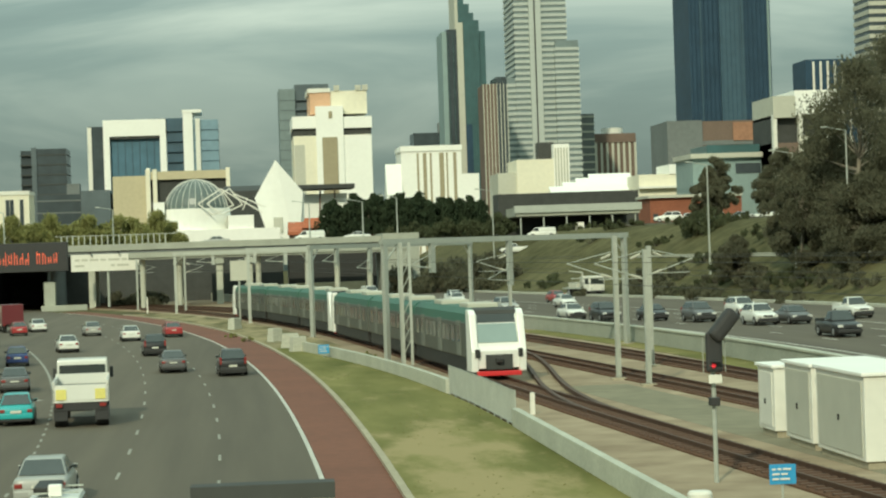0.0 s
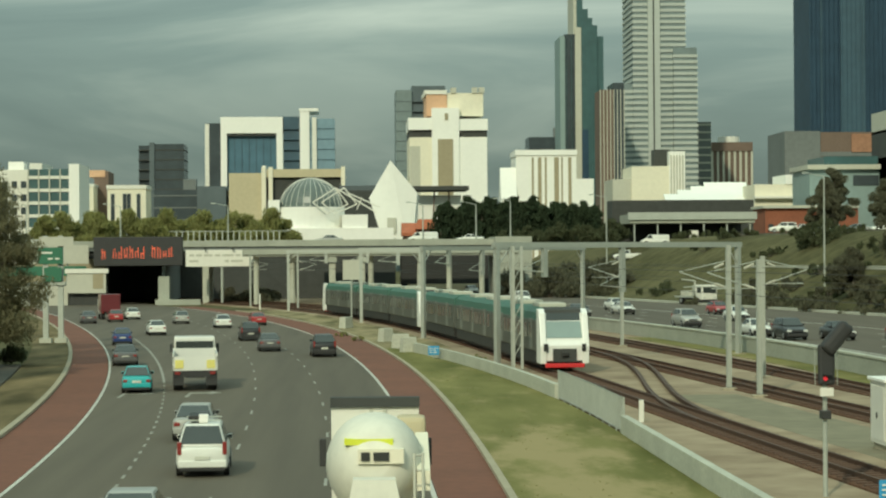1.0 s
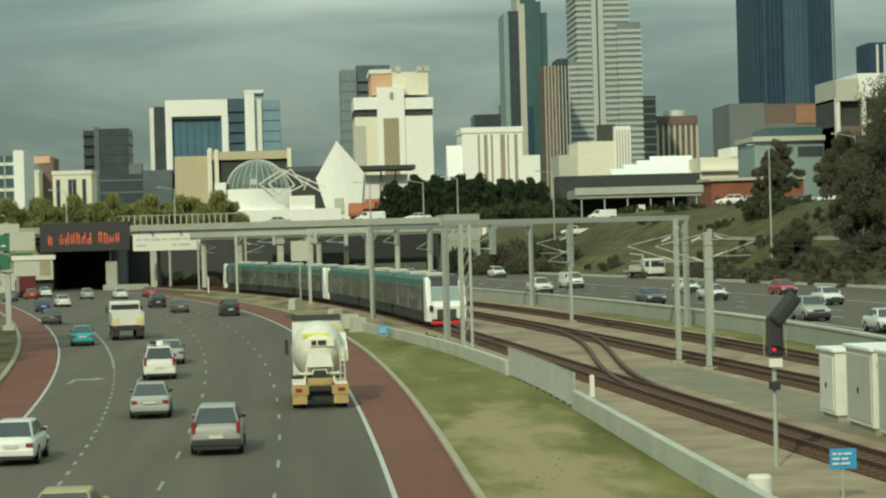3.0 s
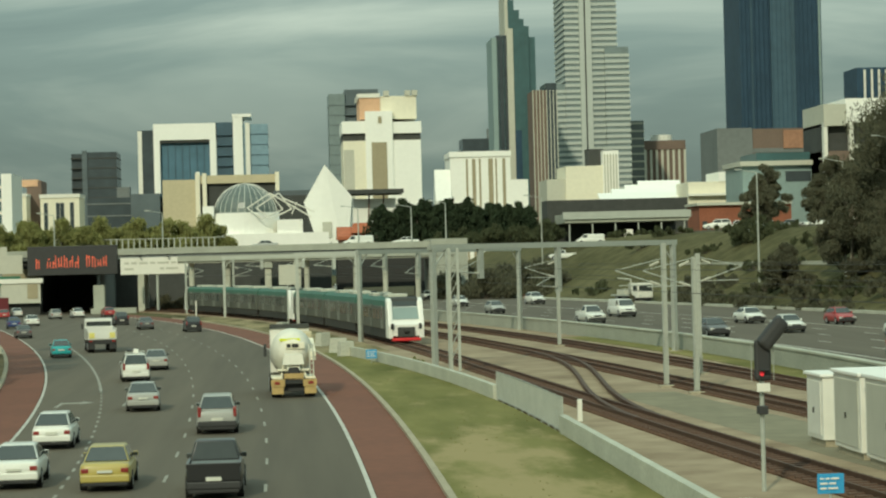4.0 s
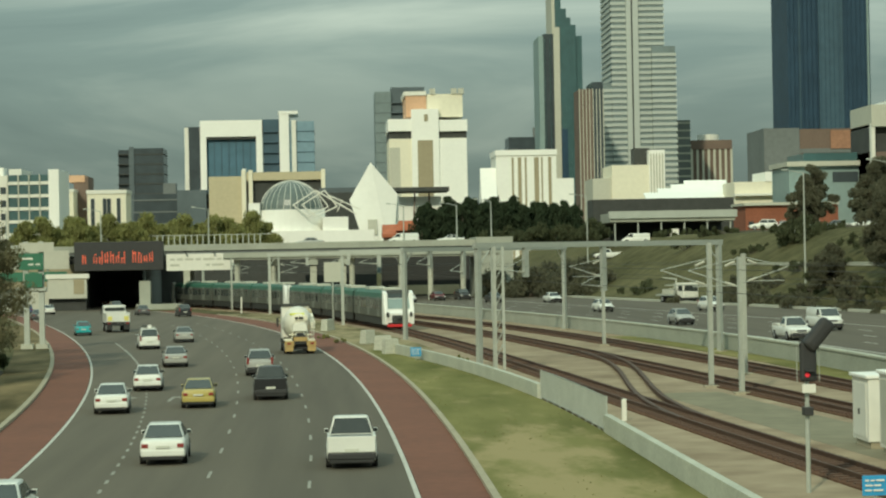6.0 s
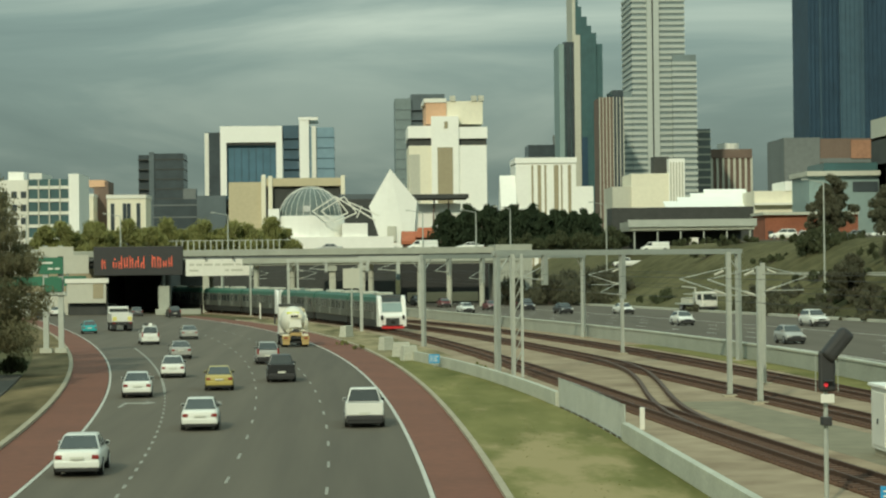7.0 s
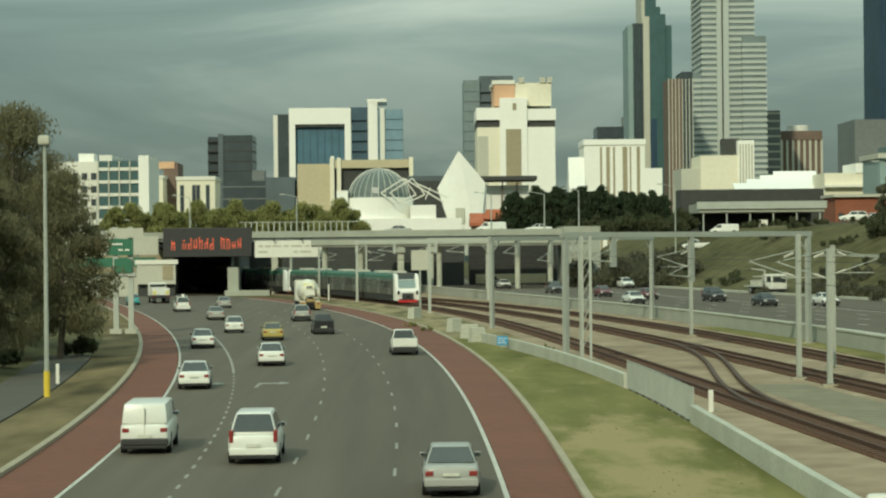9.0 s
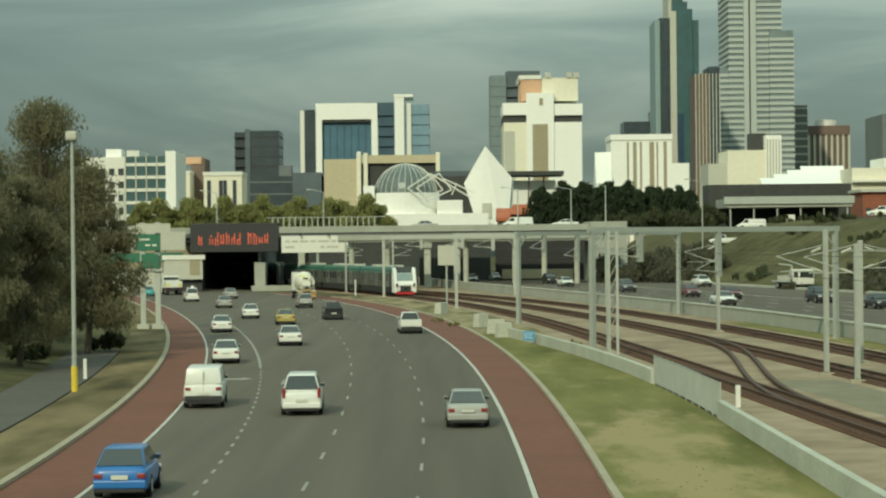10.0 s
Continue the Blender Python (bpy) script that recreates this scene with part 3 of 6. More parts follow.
def skyline():
    b, h, d, z = building("office_building", "white-framed office block with grey glazing", -74.6, -64.7, 520, 28.3, 20)
    part("wall", boxes((-h, h, 0, d, 0, z)), "teal_glass", b)
    bands(b, h, d, 6, z - 1, 3.0, 0.75, "white", 0.3)
    fins(b, h, 0, z, 4, 0.3, "stripe", 0.4)
    part("corner_wall", boxes((h - 0.4, h + 2.0, -0.6, d, 0, z + 1.2)), "bright", b)
    part("plant_room", boxes((-h, -h * 0.4, 2, d, z, z + 1.5)), "white", b)
    b, h, d, z = building("office_building", "white rendered office block behind the gum trees", -82.7, -76, 530, 28.6, 20)
    part("wall", boxes((-h * 3, h, 0, d, 0, z)), "white", b)
    punched(b, h, 12, z - 2, 3, 5, 1.3, 1.6)
    part("plant_room", boxes((-h * 0.5, h * 0.6, 2, 8, z, z + 2.0)), "bright", b)
    b, h, d, z = building("apartment_block", "plain cream rendered apartment block", -74.7, -68.6, 600, 27.2, 16)
    part("wall", boxes((-h, h, 0, d, 0, z)), "cream", b)
    part("parapet", boxes((-h - 0.2, h + 0.2, -0.2, d, z - 0.5, z + 0.3)), "white", b)
    b, h, d, z = building("apartment_tower", "slim orange-brown brick stair tower", -70.1, -65.6, 610, 31.2, 14)
    part("wall", boxes((-h * 0.75, h, 0, d, 0, z)), "brown", b)
    part("cap", boxes((-h * 1.3, h * 0.6, -0.3, d, z - 1.5, z + 0.4)), "salmon", b)
    b, h, d, z = building("apartment_block", "cream apartment block with dark window strips", -63.8, -53.6, 590, 26.5, 16)
    part("wall", boxes((-h, h, 0, d, 0, z)), "cream", b)
    for x in (-0.72, -0.1, 0.12, 0.62):
        part("window_strip", boxes((h * x - 0.5, h * x + 0.5, -0.12, 0.3, 4, z - 2)), "dark_glass", b)
    part("parapet", boxes((-h - 0.2, h + 0.2, -0.25, d, z - 0.7, z + 0.3)), "white", b)
    b, h, d, z = building("office_tower", "dark glass office tower", -84.6, -66.3, 900, 53.7, 22)
    part("wall", boxes((-h, -h * 0.38, 1.5, d, 0, z - 0.5)), "dark_glass", b)
    part("wall", boxes((-h * 0.4, h, 0, d, 0, z)), "dark_glass", b)
    part("lift_core", boxes((-h * 0.52, -h * 0.3, -0.5, 2, 0, z + 0.6)), "haze_glass", b)
    bands(b, h, d, 8, z, 4.0, 0.5, "roof_shade_dark", 0.1)
    b, h, d, z = building("office_building", "low dark blue glass office block", -61.1, -38.3, 700, 28.9, 25)
    part("wall", boxes((-h, h, 0, d, 0, z)), "dark_glass", b)
    part("wall", boxes((h * 0.2, h, -1, d, 0, z + 1.0)), "haze_glass", b)
    bands(b, h, d, 5, z, 3.8, 0.4, "grey", 0.15)
    part("plant_room", boxes((-h * 0.2, h * 0.15, 3, 9, z, z + 3.4)), "grey", b)
    b, h, d, z = building("office_tower", "blue glass office tower in a white portal frame", -48, -21.8, 750, 54.9, 24)
    part("side_wall", boxes((-h, -h * 0.58, 0.5, d, 0, z - 2)), "dark_glass", b)
    part("side_edge", boxes((-h - 0.1, -h * 0.9, 0.2, d, 0, z - 2.2)), "white", b)
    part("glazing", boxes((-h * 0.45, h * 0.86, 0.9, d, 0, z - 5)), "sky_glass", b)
    part("frame_post", boxes((-h * 0.6, -h * 0.44, -1, 8, 0, z)), "bright", b)
    part("frame_post", boxes((h * 0.84, h, -1, 8, 0, z)), "bright", b)
    part("frame_beam", boxes((-h * 0.6, h, -1.02, 8, z - 5.5, z + 0.02)), "bright", b)
    # the beam's shadow, put in as a dark bar below it
    part("frame_shadow_line", boxes((-h * 0.45, h * 0.85, -0.6, 1, z - 6.4, z - 5.6)), "roof_shade_dark", b)
    for i in range(1, 7):
        part("mullion", boxes((-h * 0.44 + i * h * 0.186, -h * 0.44 + i * h * 0.186 + 0.25, 0.7, 1.2, 4, z - 6)), "blue_glass", b)
    b, h, d, z = building("office_tower", "pale blue glass tower with a white concrete core", -31.2, -5.1, 900, 64.7, 24)
    part("glazing", boxes((-h, h * 0.1, 1, d, 0, z)), "blue_glass", b)
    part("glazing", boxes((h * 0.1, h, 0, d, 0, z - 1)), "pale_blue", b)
    part("core", boxes((-h * 0.08, h * 0.22, -1, d, 0, z + 2.6)), "bright", b)
    part("core", boxes((h * 0.3, h * 0.44, -1, d, 0, z - 0.5)), "white", b)
    part("roof_deck", boxes((-h * 0.1, h * 0.5, -1.2, d, z + 2.0, z + 3.2)), "bright", b)
    bands(b, h, d, 10, z - 3, 4.2, 0.35, "blue_glass", 0.12)
    b, h, d, z = building("office_building", "long beige building with cream columns and a dark-painted recess", -32.1, -0.7, 600, 31.2, 24)
    part("wall", boxes((-h, -h * 0.42, 0, d, 0, z - 1.0)), "beige", b)
    # shade of the recess is put in with dark paint
    part("recess", boxes((-h * 0.42, h, 0.8, d, 0, z - 2)), "roof_shade_dark", b)
    part("fascia", boxes((-h * 0.35, h, -0.4, d, z - 2.2, z)), "beige", b)
    for x in (-0.40, -0.28, 0.97):
        part("column", boxes((h * x - 0.55, h * x + 0.55, -0.9, 1.5, 0, z + 0.6)), "cream", b)
    part("fin", boxes((-h * 0.42, -h * 0.36, -0.8, 2, 0, z + 1)), "bright", b)
    # science centre: drum with a latticed glass dome
    b, h, d, z = building("dome_building", "white drum building under a latticed glass dome", -14.3, -0.6, 430, 17.1, 14)
    bm = tubes(((0, 7, 0), (0, 7, z), h, h, 40))
    part("drum", bm, "bright", b)
    bm = bmesh.new()
    bmesh.ops.create_uvsphere(bm, u_segments=28, v_segments=16, radius=h * 0.9)
    bmesh.ops.delete(bm, geom=[v for v in bm.verts if v.co.z < -0.01], context="VERTS")
    bmesh.ops.translate(bm, verts=bm.verts[:], vec=(0.2, 7, z - 0.4))
    part("dome", bm, "dome_glass", b, "pale grey-green latticed dome")
    for i in range(14):
        a = math.pi * i / 14
        bm = bmesh.new()
        pts = [(0.2 + h * 0.915 * math.cos(k * math.pi / 14) * math.cos(a), 7 + h * 0.915 * math.cos(k * math.pi / 14) * math.sin(a), z - 0.4 + h * 0.915 * math.sin(k * math.pi / 14)) for k in range(15)]
        for p, q in zip(pts, pts[1:]):
            tube(bm, p, q, 0.05, None, 5)
        part("rib", bm, "white", b)
    part("side_block", boxes((-h - 1.2, -h + 1.0, 2, 8, 0, z + 1.4)), "bright", b)
    part("plinth", boxes((-h - 1.0, h + 9.5, -1, 6, 0, z - 4.2)), "bright", b)
    part("plinth_step", boxes((h - 0.5, h + 4.5, -0.4, 7, 0, z - 1.6)), "bright", b)
    bm = bmesh.new()
    for s in (0.0, 1.7):
        fr = [(h * 0.1 + s, -0.5, z + 0.8), (h * 0.75 + s, -0.5, z + 3.6), (h * 1.1 + s, -0.5, z + 0.4), (h * 0.5 + s, -0.5, z - 1.4)]
        for p, q in zip(fr, fr[1:] + fr[:1]):
            tube(bm, p, q, 0.14, None, 6)
    tube(bm, (h * 0.75, -0.5, z + 3.6), (h * 1.9, -0.5, z - 1.2), 0.16, None, 6)
    tube(bm, (h * 1.1, -0.5, z + 2.6), (h * 2.0, -0.5, z - 0.2), 0.14, None, 6)
    tube(bm, (h * 1.5, -0.5, z + 1.7), (h * 1.35, -0.5, z - 0.6), 0.12, None, 6)
    part("lattice_arm", bm, "white", b, "white steel lattice sculpture frame")
    # tilted white cube
    b, h, d, z = building("cube_building", "bright white tilted cube building", 4.9, 14.1, 440, 26.4, 10, 6.0)
    bm = bmesh.new()
    for p in ((-5.2, 0, 13.0), (-0.9, -1, 20.4), (4.4, 0, 14.0), (3.1, 0, 0.0), (-2.4, 0, 4.0), (-3.6, 0, 9.0)):
        bm.verts.new(p)
        bm.verts.new((p[0] + 0.6, 9, p[2] - 0.4))
    bmesh.ops.convex_hull(bm, input=bm.verts[:])
    part("shell", bm, "bright", b)
    part("door_recess", boxes((-1.6, 0.2, -0.6, 1, 6.0, 9.0)), "stripe", b)
    b, h, d, z = building("hall_building", "black-clad low hall roof behind the cube", -1.8, 6, 470, 22.9, 12)
    part("wall", prism(((0, 0), (14, 0), (14, z), (0, z - 1.5)), -h, h * 1.2), "roof_shade_dark", b)
    b, h, d, z = building("canopy_building", "white angled pavilion under a flat dark canopy", 15.4, 22.9, 482, 21.6, 10)
    part("wall", boxes((-h, h * 1.5, 0, d, 0, z - 1)), "bright", b)
    part("canopy", boxes((-h * 1.4, h * 1.9, -5, d, z, z + 0.9)), "roof_shade_dark", b)
    for x in (-0.3, 0.55):
        part("strut", tubes(((h * x, -1.5, 2), (h * x + 0.9, -1.5, z), 0.18)), "brown", b)
    # hotel
    b, h, d, z = building("hotel", "tall cream concrete hotel with a stepped crown", 18.3, 41.3, 650, 48.8, 26)
    part("wall", boxes((-h, h, 0, d, 0, z - 6.4)), "cream", b)
    part("shoulder", boxes((-h * 1.0, -h * 0.42, 1.0, d, z - 6.4, z - 4.2)), "roof_shade_dark", b)
    part("shoulder", boxes((h * 0.3, h * 1.0, 1.0, d, z - 6.4, z - 4.4)), "roof_shade_dark", b)
    part("cornice", boxes((-h * 1.02, -h * 0.421, 0, d, z - 4.2, z - 0.6)), "bright", b)
    part("cornice", boxes((h * 0.26, h * 1.02, 0, d, z - 4.4, z - 1.0)), "bright", b)
    part("tower_front", boxes((-h * 0.42, h * 0.28, -0.8, d, 0, z + 2.2)), "bright", b)
    part("side_front", boxes((h * 0.28, h * 0.995, -0.3, d, 0, z - 6.5)), "bright", b)
    # darker tan strip, laid 0.2 proud of the tower front
    part("recess", boxes((-h * 0.27, h * 0.12, -1.0, 0.5, 4, z - 7.0)), "tan", b)
    part("crown", boxes((-h * 0.55, -h * 0.02, 2, d, z, z + 7.2)), "salmon", b)
    part("crown", boxes((-h * 0.02, h * 0.92, 2.5, d, z, z + 6.8)), "cream", b)
    part("crown_cap", boxes((-h * 0.6, -h * 0.02, 1.6, d, z + 6.4, z + 7.6)), "white", b)
    for x in (0.15, 0.7, 0.88):
        part("vent", boxes((h * x - 0.8, h * x + 0.8, 2.0, 5, z + 6.8, z + 8.4)), "stripe", b)
    part("emblem", boxes((-h * 0.09, h * 0.0, -1.0, 0.2, z - 1.4, z + 0.6)), "tan", b)
    for xk in (-0.93, -0.82):
        punched(b, 0.0, 10, z - 9, 1, 12, 0.7, 1.0, "stripe", 0.0)
        for ob in [o for o in b.children if o.name.startswith("window") and abs(o.location.x) < 0.01]:
            ob.location.x = h * xk
    part("side_panel", boxes((-h * 0.99, -h * 0.72, -0.06, 0.2, 3, z - 9)), "stripe", b)
    # haze on this tower is put into its two glass colours
    b, h, d, z = building("office_tower", "hazy grey-blue office tower", 22.1, 35.4, 1000, 84.8, 24)
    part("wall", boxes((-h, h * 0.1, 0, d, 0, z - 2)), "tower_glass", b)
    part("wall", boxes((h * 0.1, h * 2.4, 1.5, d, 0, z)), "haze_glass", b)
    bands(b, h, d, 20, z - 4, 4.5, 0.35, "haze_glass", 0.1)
    b, h, d, z = building("apartment_block", "white apartment block with dark balcony strips", 42.9, 58.3, 560, 33.8, 18)
    part("wall", boxes((-h, h, 0, d, 0, z)), "bright", b)
    for x, w in ((-0.45, 0.25), (-0.22, 0.45), (-0.02, 0.25), (0.34, 0.6), (0.52, 0.2), (0.78, 0.4)):
        part("balcony_strip", boxes((h * x - w, h * x + w, -0.1, 0.4, 5, z - 1.5)), "tan", b)
    part("parapet", boxes((-h - 0.2, h + 0.2, -0.3, d, z - 1.0, z + 0.4)), "bright", b)
    part("side_wing", boxes((h, h + 4.4, 0, d, 0, z - 7)), "bright", b)
    part("gable_wing", prism(((-2, 0), (6, 0), (6, z - 12), (2, z - 4), (-2, z - 12)), -h - 4, -h), "bright", b)
    b, h, d, z = building("office_tower", "small dark distant office block", 94.9, 111.5, 1150, 71.3, 24)
    part("wall", boxes((-h, h, 0, d, 0, z - 2)), "dark_glass", b)
    part("roof_mast", boxes((h * 0.6, h * 0.9, 2, 6, z - 2, z + 3)), "grey", b)
    # teal tower with the raked top
    b, h, d, z = building("office_tower", "slender teal glass tower with a raked stepped top", 96.8, 116.9, 1000, 112, 26)
    part("glazing", boxes((-h * 0.76, -h * 0.3, 0.5, d, 0, z - 4)), "dark_glass", b)
    part("glazing", boxes((-h * 0.02, h * 0.72, 0, d, 0, z)), "teal_glass", b)
    part("glazing", boxes((h * 0.72, h, 0.8, d, 0, z - 5)), "teal_glass", b)
    part("edge_fin", boxes((-h * 0.98, -h * 0.76, 0.2, d, 0, z - 5)), "pale_teal", b)
    part("edge_fin", boxes((-h * 0.3, -h * 0.02, -0.6, d, 0, z - 1)), "stripe", b)
    for i, (x0, x1, t0) in enumerate(((-0.36, -0.22, 19), (-0.3, -0.1, 15.5), (-0.2, 0.06, 12), (-0.1, 0.3, 7.5), (0.0, 0.5, 3.4))):
        part("raked_top", boxes((h * x0, h * x1, 0.2 + i * 0.1, d, z - 4, z + t0)), "teal_glass" if i else "stripe", b)
    part("inner_tower", boxes((0, h * 0.28, -0.3, 1, 0, z * 0.58)), "navy_glass", b)
    fins(b, h * 0.7, 5, z - 6, 6, 0.2, "teal_glass", 0.12)
    b, h, d, z = building("office_tower", "dark tower with pale vertical ribs", 110.6, 121, 960, 82.6, 22)
    part("wall", boxes((-h, h, 0, d, 0, z - 3)), "brown", b)
    part("wall", boxes((h * 0.1, h, -0.5, d, 0, z)), "dark_glass", b)
    fins(b, h, 4, z - 3, 7, 0.4, "stripe", 0.6)
    # tall banded tower
    b, h, d, z = building("skyscraper", "tall pale banded skyscraper with a central shaft", 143.5, 169.7, 1100, 142.2, 40)
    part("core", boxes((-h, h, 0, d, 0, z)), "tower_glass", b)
    bands(b, h, d, 20, z, 2.9, 1.5, "tower_white", 0.4)
    part("shaft", boxes((-h * 0.44, -h * 0.26, -1.6, 3, 0, z + 10)), "tower_white", b)
    part("shaft", boxes((-h * 0.20, h * 0.02, -1.6, 3, 0, z + 10)), "tower_white", b)
    part("shaft_slot", boxes((-h * 0.27, -h * 0.19, -1.3, 3, 0, z + 10)), "roof_shade_dark", b)
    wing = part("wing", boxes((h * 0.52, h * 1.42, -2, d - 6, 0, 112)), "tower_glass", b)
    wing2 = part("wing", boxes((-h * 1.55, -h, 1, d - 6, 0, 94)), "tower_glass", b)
    for k in range(31):
        part("spandrel", boxes((h * 0.50, h * 1.45, -2.4, d - 5.6, 20 + k * 2.9, 21.5 + k * 2.9)), "tower_white", wing)
    for k in range(25):
        part("spandrel", boxes((-h * 1.58, -h * 0.98, 0.6, d - 5.6, 20 + k * 2.9, 21.5 + k * 2.9)), "tower_white", wing2)
    b, h, d, z = building("office_tower", "narrow grey distant tower", 184.1, 190.6, 1150, 76.9, 20)
    part("wall", boxes((-h, h, 0, d, 0, z)), "grey", b)
    bands(b, h, d, 20, z, 4, 0.9, "stripe", 0.2)
    b, h, d, z = building("office_tower", "brown distant tower with pale columns and a white drum on top", 199.5, 221.3, 1200, 68.7, 24)
    part("wall", boxes((-h, h, 0, d, 0, z)), "brown", b)
    fins(b, h, 10, z - 4, 7, 1.2, "stripe", 0.6)
    part("parapet", boxes((-h - 0.4, h + 0.4, -0.8, d, z - 5, z)), "brown", b)
    part("drum", tubes(((0, 10, z), (0, 10, z + 3.4), 6, 6, 16)), "white", b)
    b, h, d, z = building("office_building", "white low office block with a ribbed side", 77.6, 92.2, 600, 33, 20)
    part("wall", boxes((-h, h * 0.4, 0, d, 0, z - 1.5)), "cream", b)
    part("wall", boxes((h * 0.4, h, -0.6, d, 0, z + 2.5)), "bright", b)
    for k in range(5):
        part("rib", boxes((h * 0.45 + k * 0.8, h * 0.45 + k * 0.8 + 0.3, -0.9, 0.2, 3, z + 1.5)), "stripe", b)
    part("low_wing", boxes((-h * 1.7, -h, 1, d, 0, z - 5)), "stripe", b)
    part("plant_room", boxes((-h * 0.1, h * 0.5, 3, 9, z - 1.5, z + 3.2)), "roof_shade_dark", b)
    # blue tower
    b, h, d, z = building("skyscraper", "deep blue glass skyscraper with folded faces", 190.6, 224.7, 900, 121.5, 34)
    part("glazing", boxes((-h, -h * 0.25, 1.5, d, 0, z)), "navy_glass", b)
    part("glazing", prism(((0, 0), (d, 0), (d, z), (0, z)), -h * 0.26, h * 0.3), "blue_glass", b)
    part("glazing", boxes((h * 0.3, h, 1.0, d, 0, z)), "navy_glass", b)
    part("fin", boxes((h * 0.27, h * 0.33, -0.5, 4, 0, z)), "blue_glass", b)
    part("fin", boxes((-h * 0.75, -h * 0.70, 0.8, 4, 0, z)), "blue_glass", b)
    part("fin", boxes((h * 0.93, h, 0.6, 4, 0, z)), "pale_teal", b)
    fins(b, h * 0.98, 10, z, 18, 0.18, "navy_glass", 0.15)
    b, h, d, z = building("office_building", "brown brick block with an orange upper corner", 120.1, 149.1, 600, 40.6, 24)
    part("wall", boxes((-h, h, 0, d, 0, z)), "brown", b)
    part("upper_corner", boxes((h * 0.25, h, -0.4, d, z - 5.5, z - 0.5)), "rust_panel", b)
    part("end_wall", boxes((-h - 0.4, -h * 0.35, -0.5, d, 0, z + 0.3)), "grey", b)
    bands(b, h, d, 14, z - 4, 4.2, 1.2, "grey", 0.1)
    b, h, d, z = building("office_tower", "blue tower with white columns at the top", 265.5, 289.5, 1000, 90, 24)
    part("wall", boxes((-h, h, 0, d, 0, z)), "navy_glass", b)
    fins(b, h * 0.7, 30, z - 1, 5, 1.0, "white", 0.6)
    b, h, d, z = building("skyscraper", "pale banded tower with rows of windows", 281.8, 298.1, 950, 126.3, 24)
    part("wall", boxes((-h, h, 0, d, 0, z)), "dark_glass", b)
    bands(b, h, d, 20, z, 3.6, 1.9, "stripe", 0.4)
    b, h, d, z = building("office_building", "white boxy building with its veranda shade painted dark", 99.7, 112.6, 400, 34.7, 16, 8.0)
    part("upper_wall", boxes((-h * 0.35, h, 0, d, z - 4.5, z)), "bright", b)
    part("upper_wall", boxes((-h, -h * 0.35, -0.5, d, z - 5.0, z - 1.0)), "stripe", b)
    # veranda shade, painted in as a dark wall behind the columns
    part("recess", boxes((-h, h, 1.5, d, 0, z - 4.5)), "roof_shade_dark", b)
    for x in (-0.95, -0.2, 0.95):
        part("column", boxes((h * x - 0.35, h * x + 0.35, -0.3, 1.2, 0, z - 4.4)), "white", b)
    part("balcony", boxes((-h * 0.2, h, -0.8, 1.6, z - 9.2, z - 8.4)), "stripe", b)
    part("lower_wall", boxes((-h, h, 0.5, d, 0, z - 9.6)), "brown", b)
    b, h, d, z = building("office_building", "pale teal metal-clad low building", 86.5, 101.4, 410, 25.5, 16, 8.0)
    part("wall", boxes((-h, h, 0, d, 0, z - 2.5)), "pale_teal", b)
    part("roof_edge", boxes((-h - 0.6, h + 0.6, -1.2, d, z - 2.5, z - 1.6)), "stripe", b)
    part("upper_wall", boxes((-h * 0.6, h, 1, d, z - 1.6, z)), "teal_glass", b)
    part("window", boxes((h * 0.1, h * 0.75, -0.15, 0.5, z - 5.5, z - 3.6)), "dark_glass", b)
    b, h, d, z = building("warehouse", "low warehouse with white saw-tooth roofs", 72.5, 89.1, 470, 24, 18, 8.0)
    part("wall", boxes((-h * 1.6, h, 0, 22, 0, z - 5)), "stripe", b)
    for k in range(4):
        part("roof", prism(((k * 5.0, z - 5.5), (k * 5.0 + 5.6, z - 3.6 + k * 1.0), (k * 5.0 + 5.6, z - 3.9 + k), (k * 5.0, z - 5.9)), -h * (1.5 - 0.45 * k), h), "bright", b)
    b, h, d, z = building("shop_building", "cream two-storey building with a pale parapet", 85.4, 95.4, 460, 23.9, 14, 8.0)
    part("wall", boxes((-h, h, 0, d, 0, z - 2)), "cream", b)
    part("parapet", boxes((h * 0.3, h * 0.9, -0.3, d, z - 2, z)), "bright", b)
    part("awning", boxes((-h * 1.05, h * 1.05, -1.5, 0, z - 5, z - 4.5)), "white", b)
    b, h, d, z = building("shop_building", "long red brick low building", 76.2, 88, 400, 16.1, 12, 8.5)
    part("wall", boxes((-h, h * 1.9, 0, d, 0, z - 0.5)), "brick", b)
    part("roof", boxes((-h - 0.5, h * 1.9, -0.8, d, z - 0.5, z)), "stripe", b)
    punched(b, h, 2.0, 5.0, 6, 1, 0.9, 1.4)
    # bus station canopy
    b, h, d, z = building("station_canopy", "long grey flat canopy on steel posts", 49.4, 71.5, 385, 15, 14, 8.5)
    part("roof", boxes((-h, h, 0, d, z - 2.2, z - 0.6)), "concrete", b)
    part("roof_edge", boxes((-h - 0.3, h + 0.3, -0.4, 0.4, z - 1.6, z - 0.3)), "galv", b)
    # dark sheet stands in for the shade below the canopy
    part("back_wall", boxes((-h, h, d - 0.4, d, 0, z - 2.2)), "roof_shade_dark", b)
    for k in range(6):
        x = -h * 0.92 + k * h * 0.37
        part("post", tubes(((x, 0.5, 0), (x, 0.5, z - 2.2), 0.16)), "galv", b)
    part("kiosk", boxes((h * 0.0, h * 0.12, 2, 4, 0, 3.0)), "bright", b)
    b, h, d, z = building("shed", "dark grey shed behind the bus station", -1.8, 6, 470, 22.9, 12)
    b.location = (70, 432, 8.0)
    part("wall", boxes((-18, 10, 0, 10, 0, 10)), "roof_shade_dark", b)
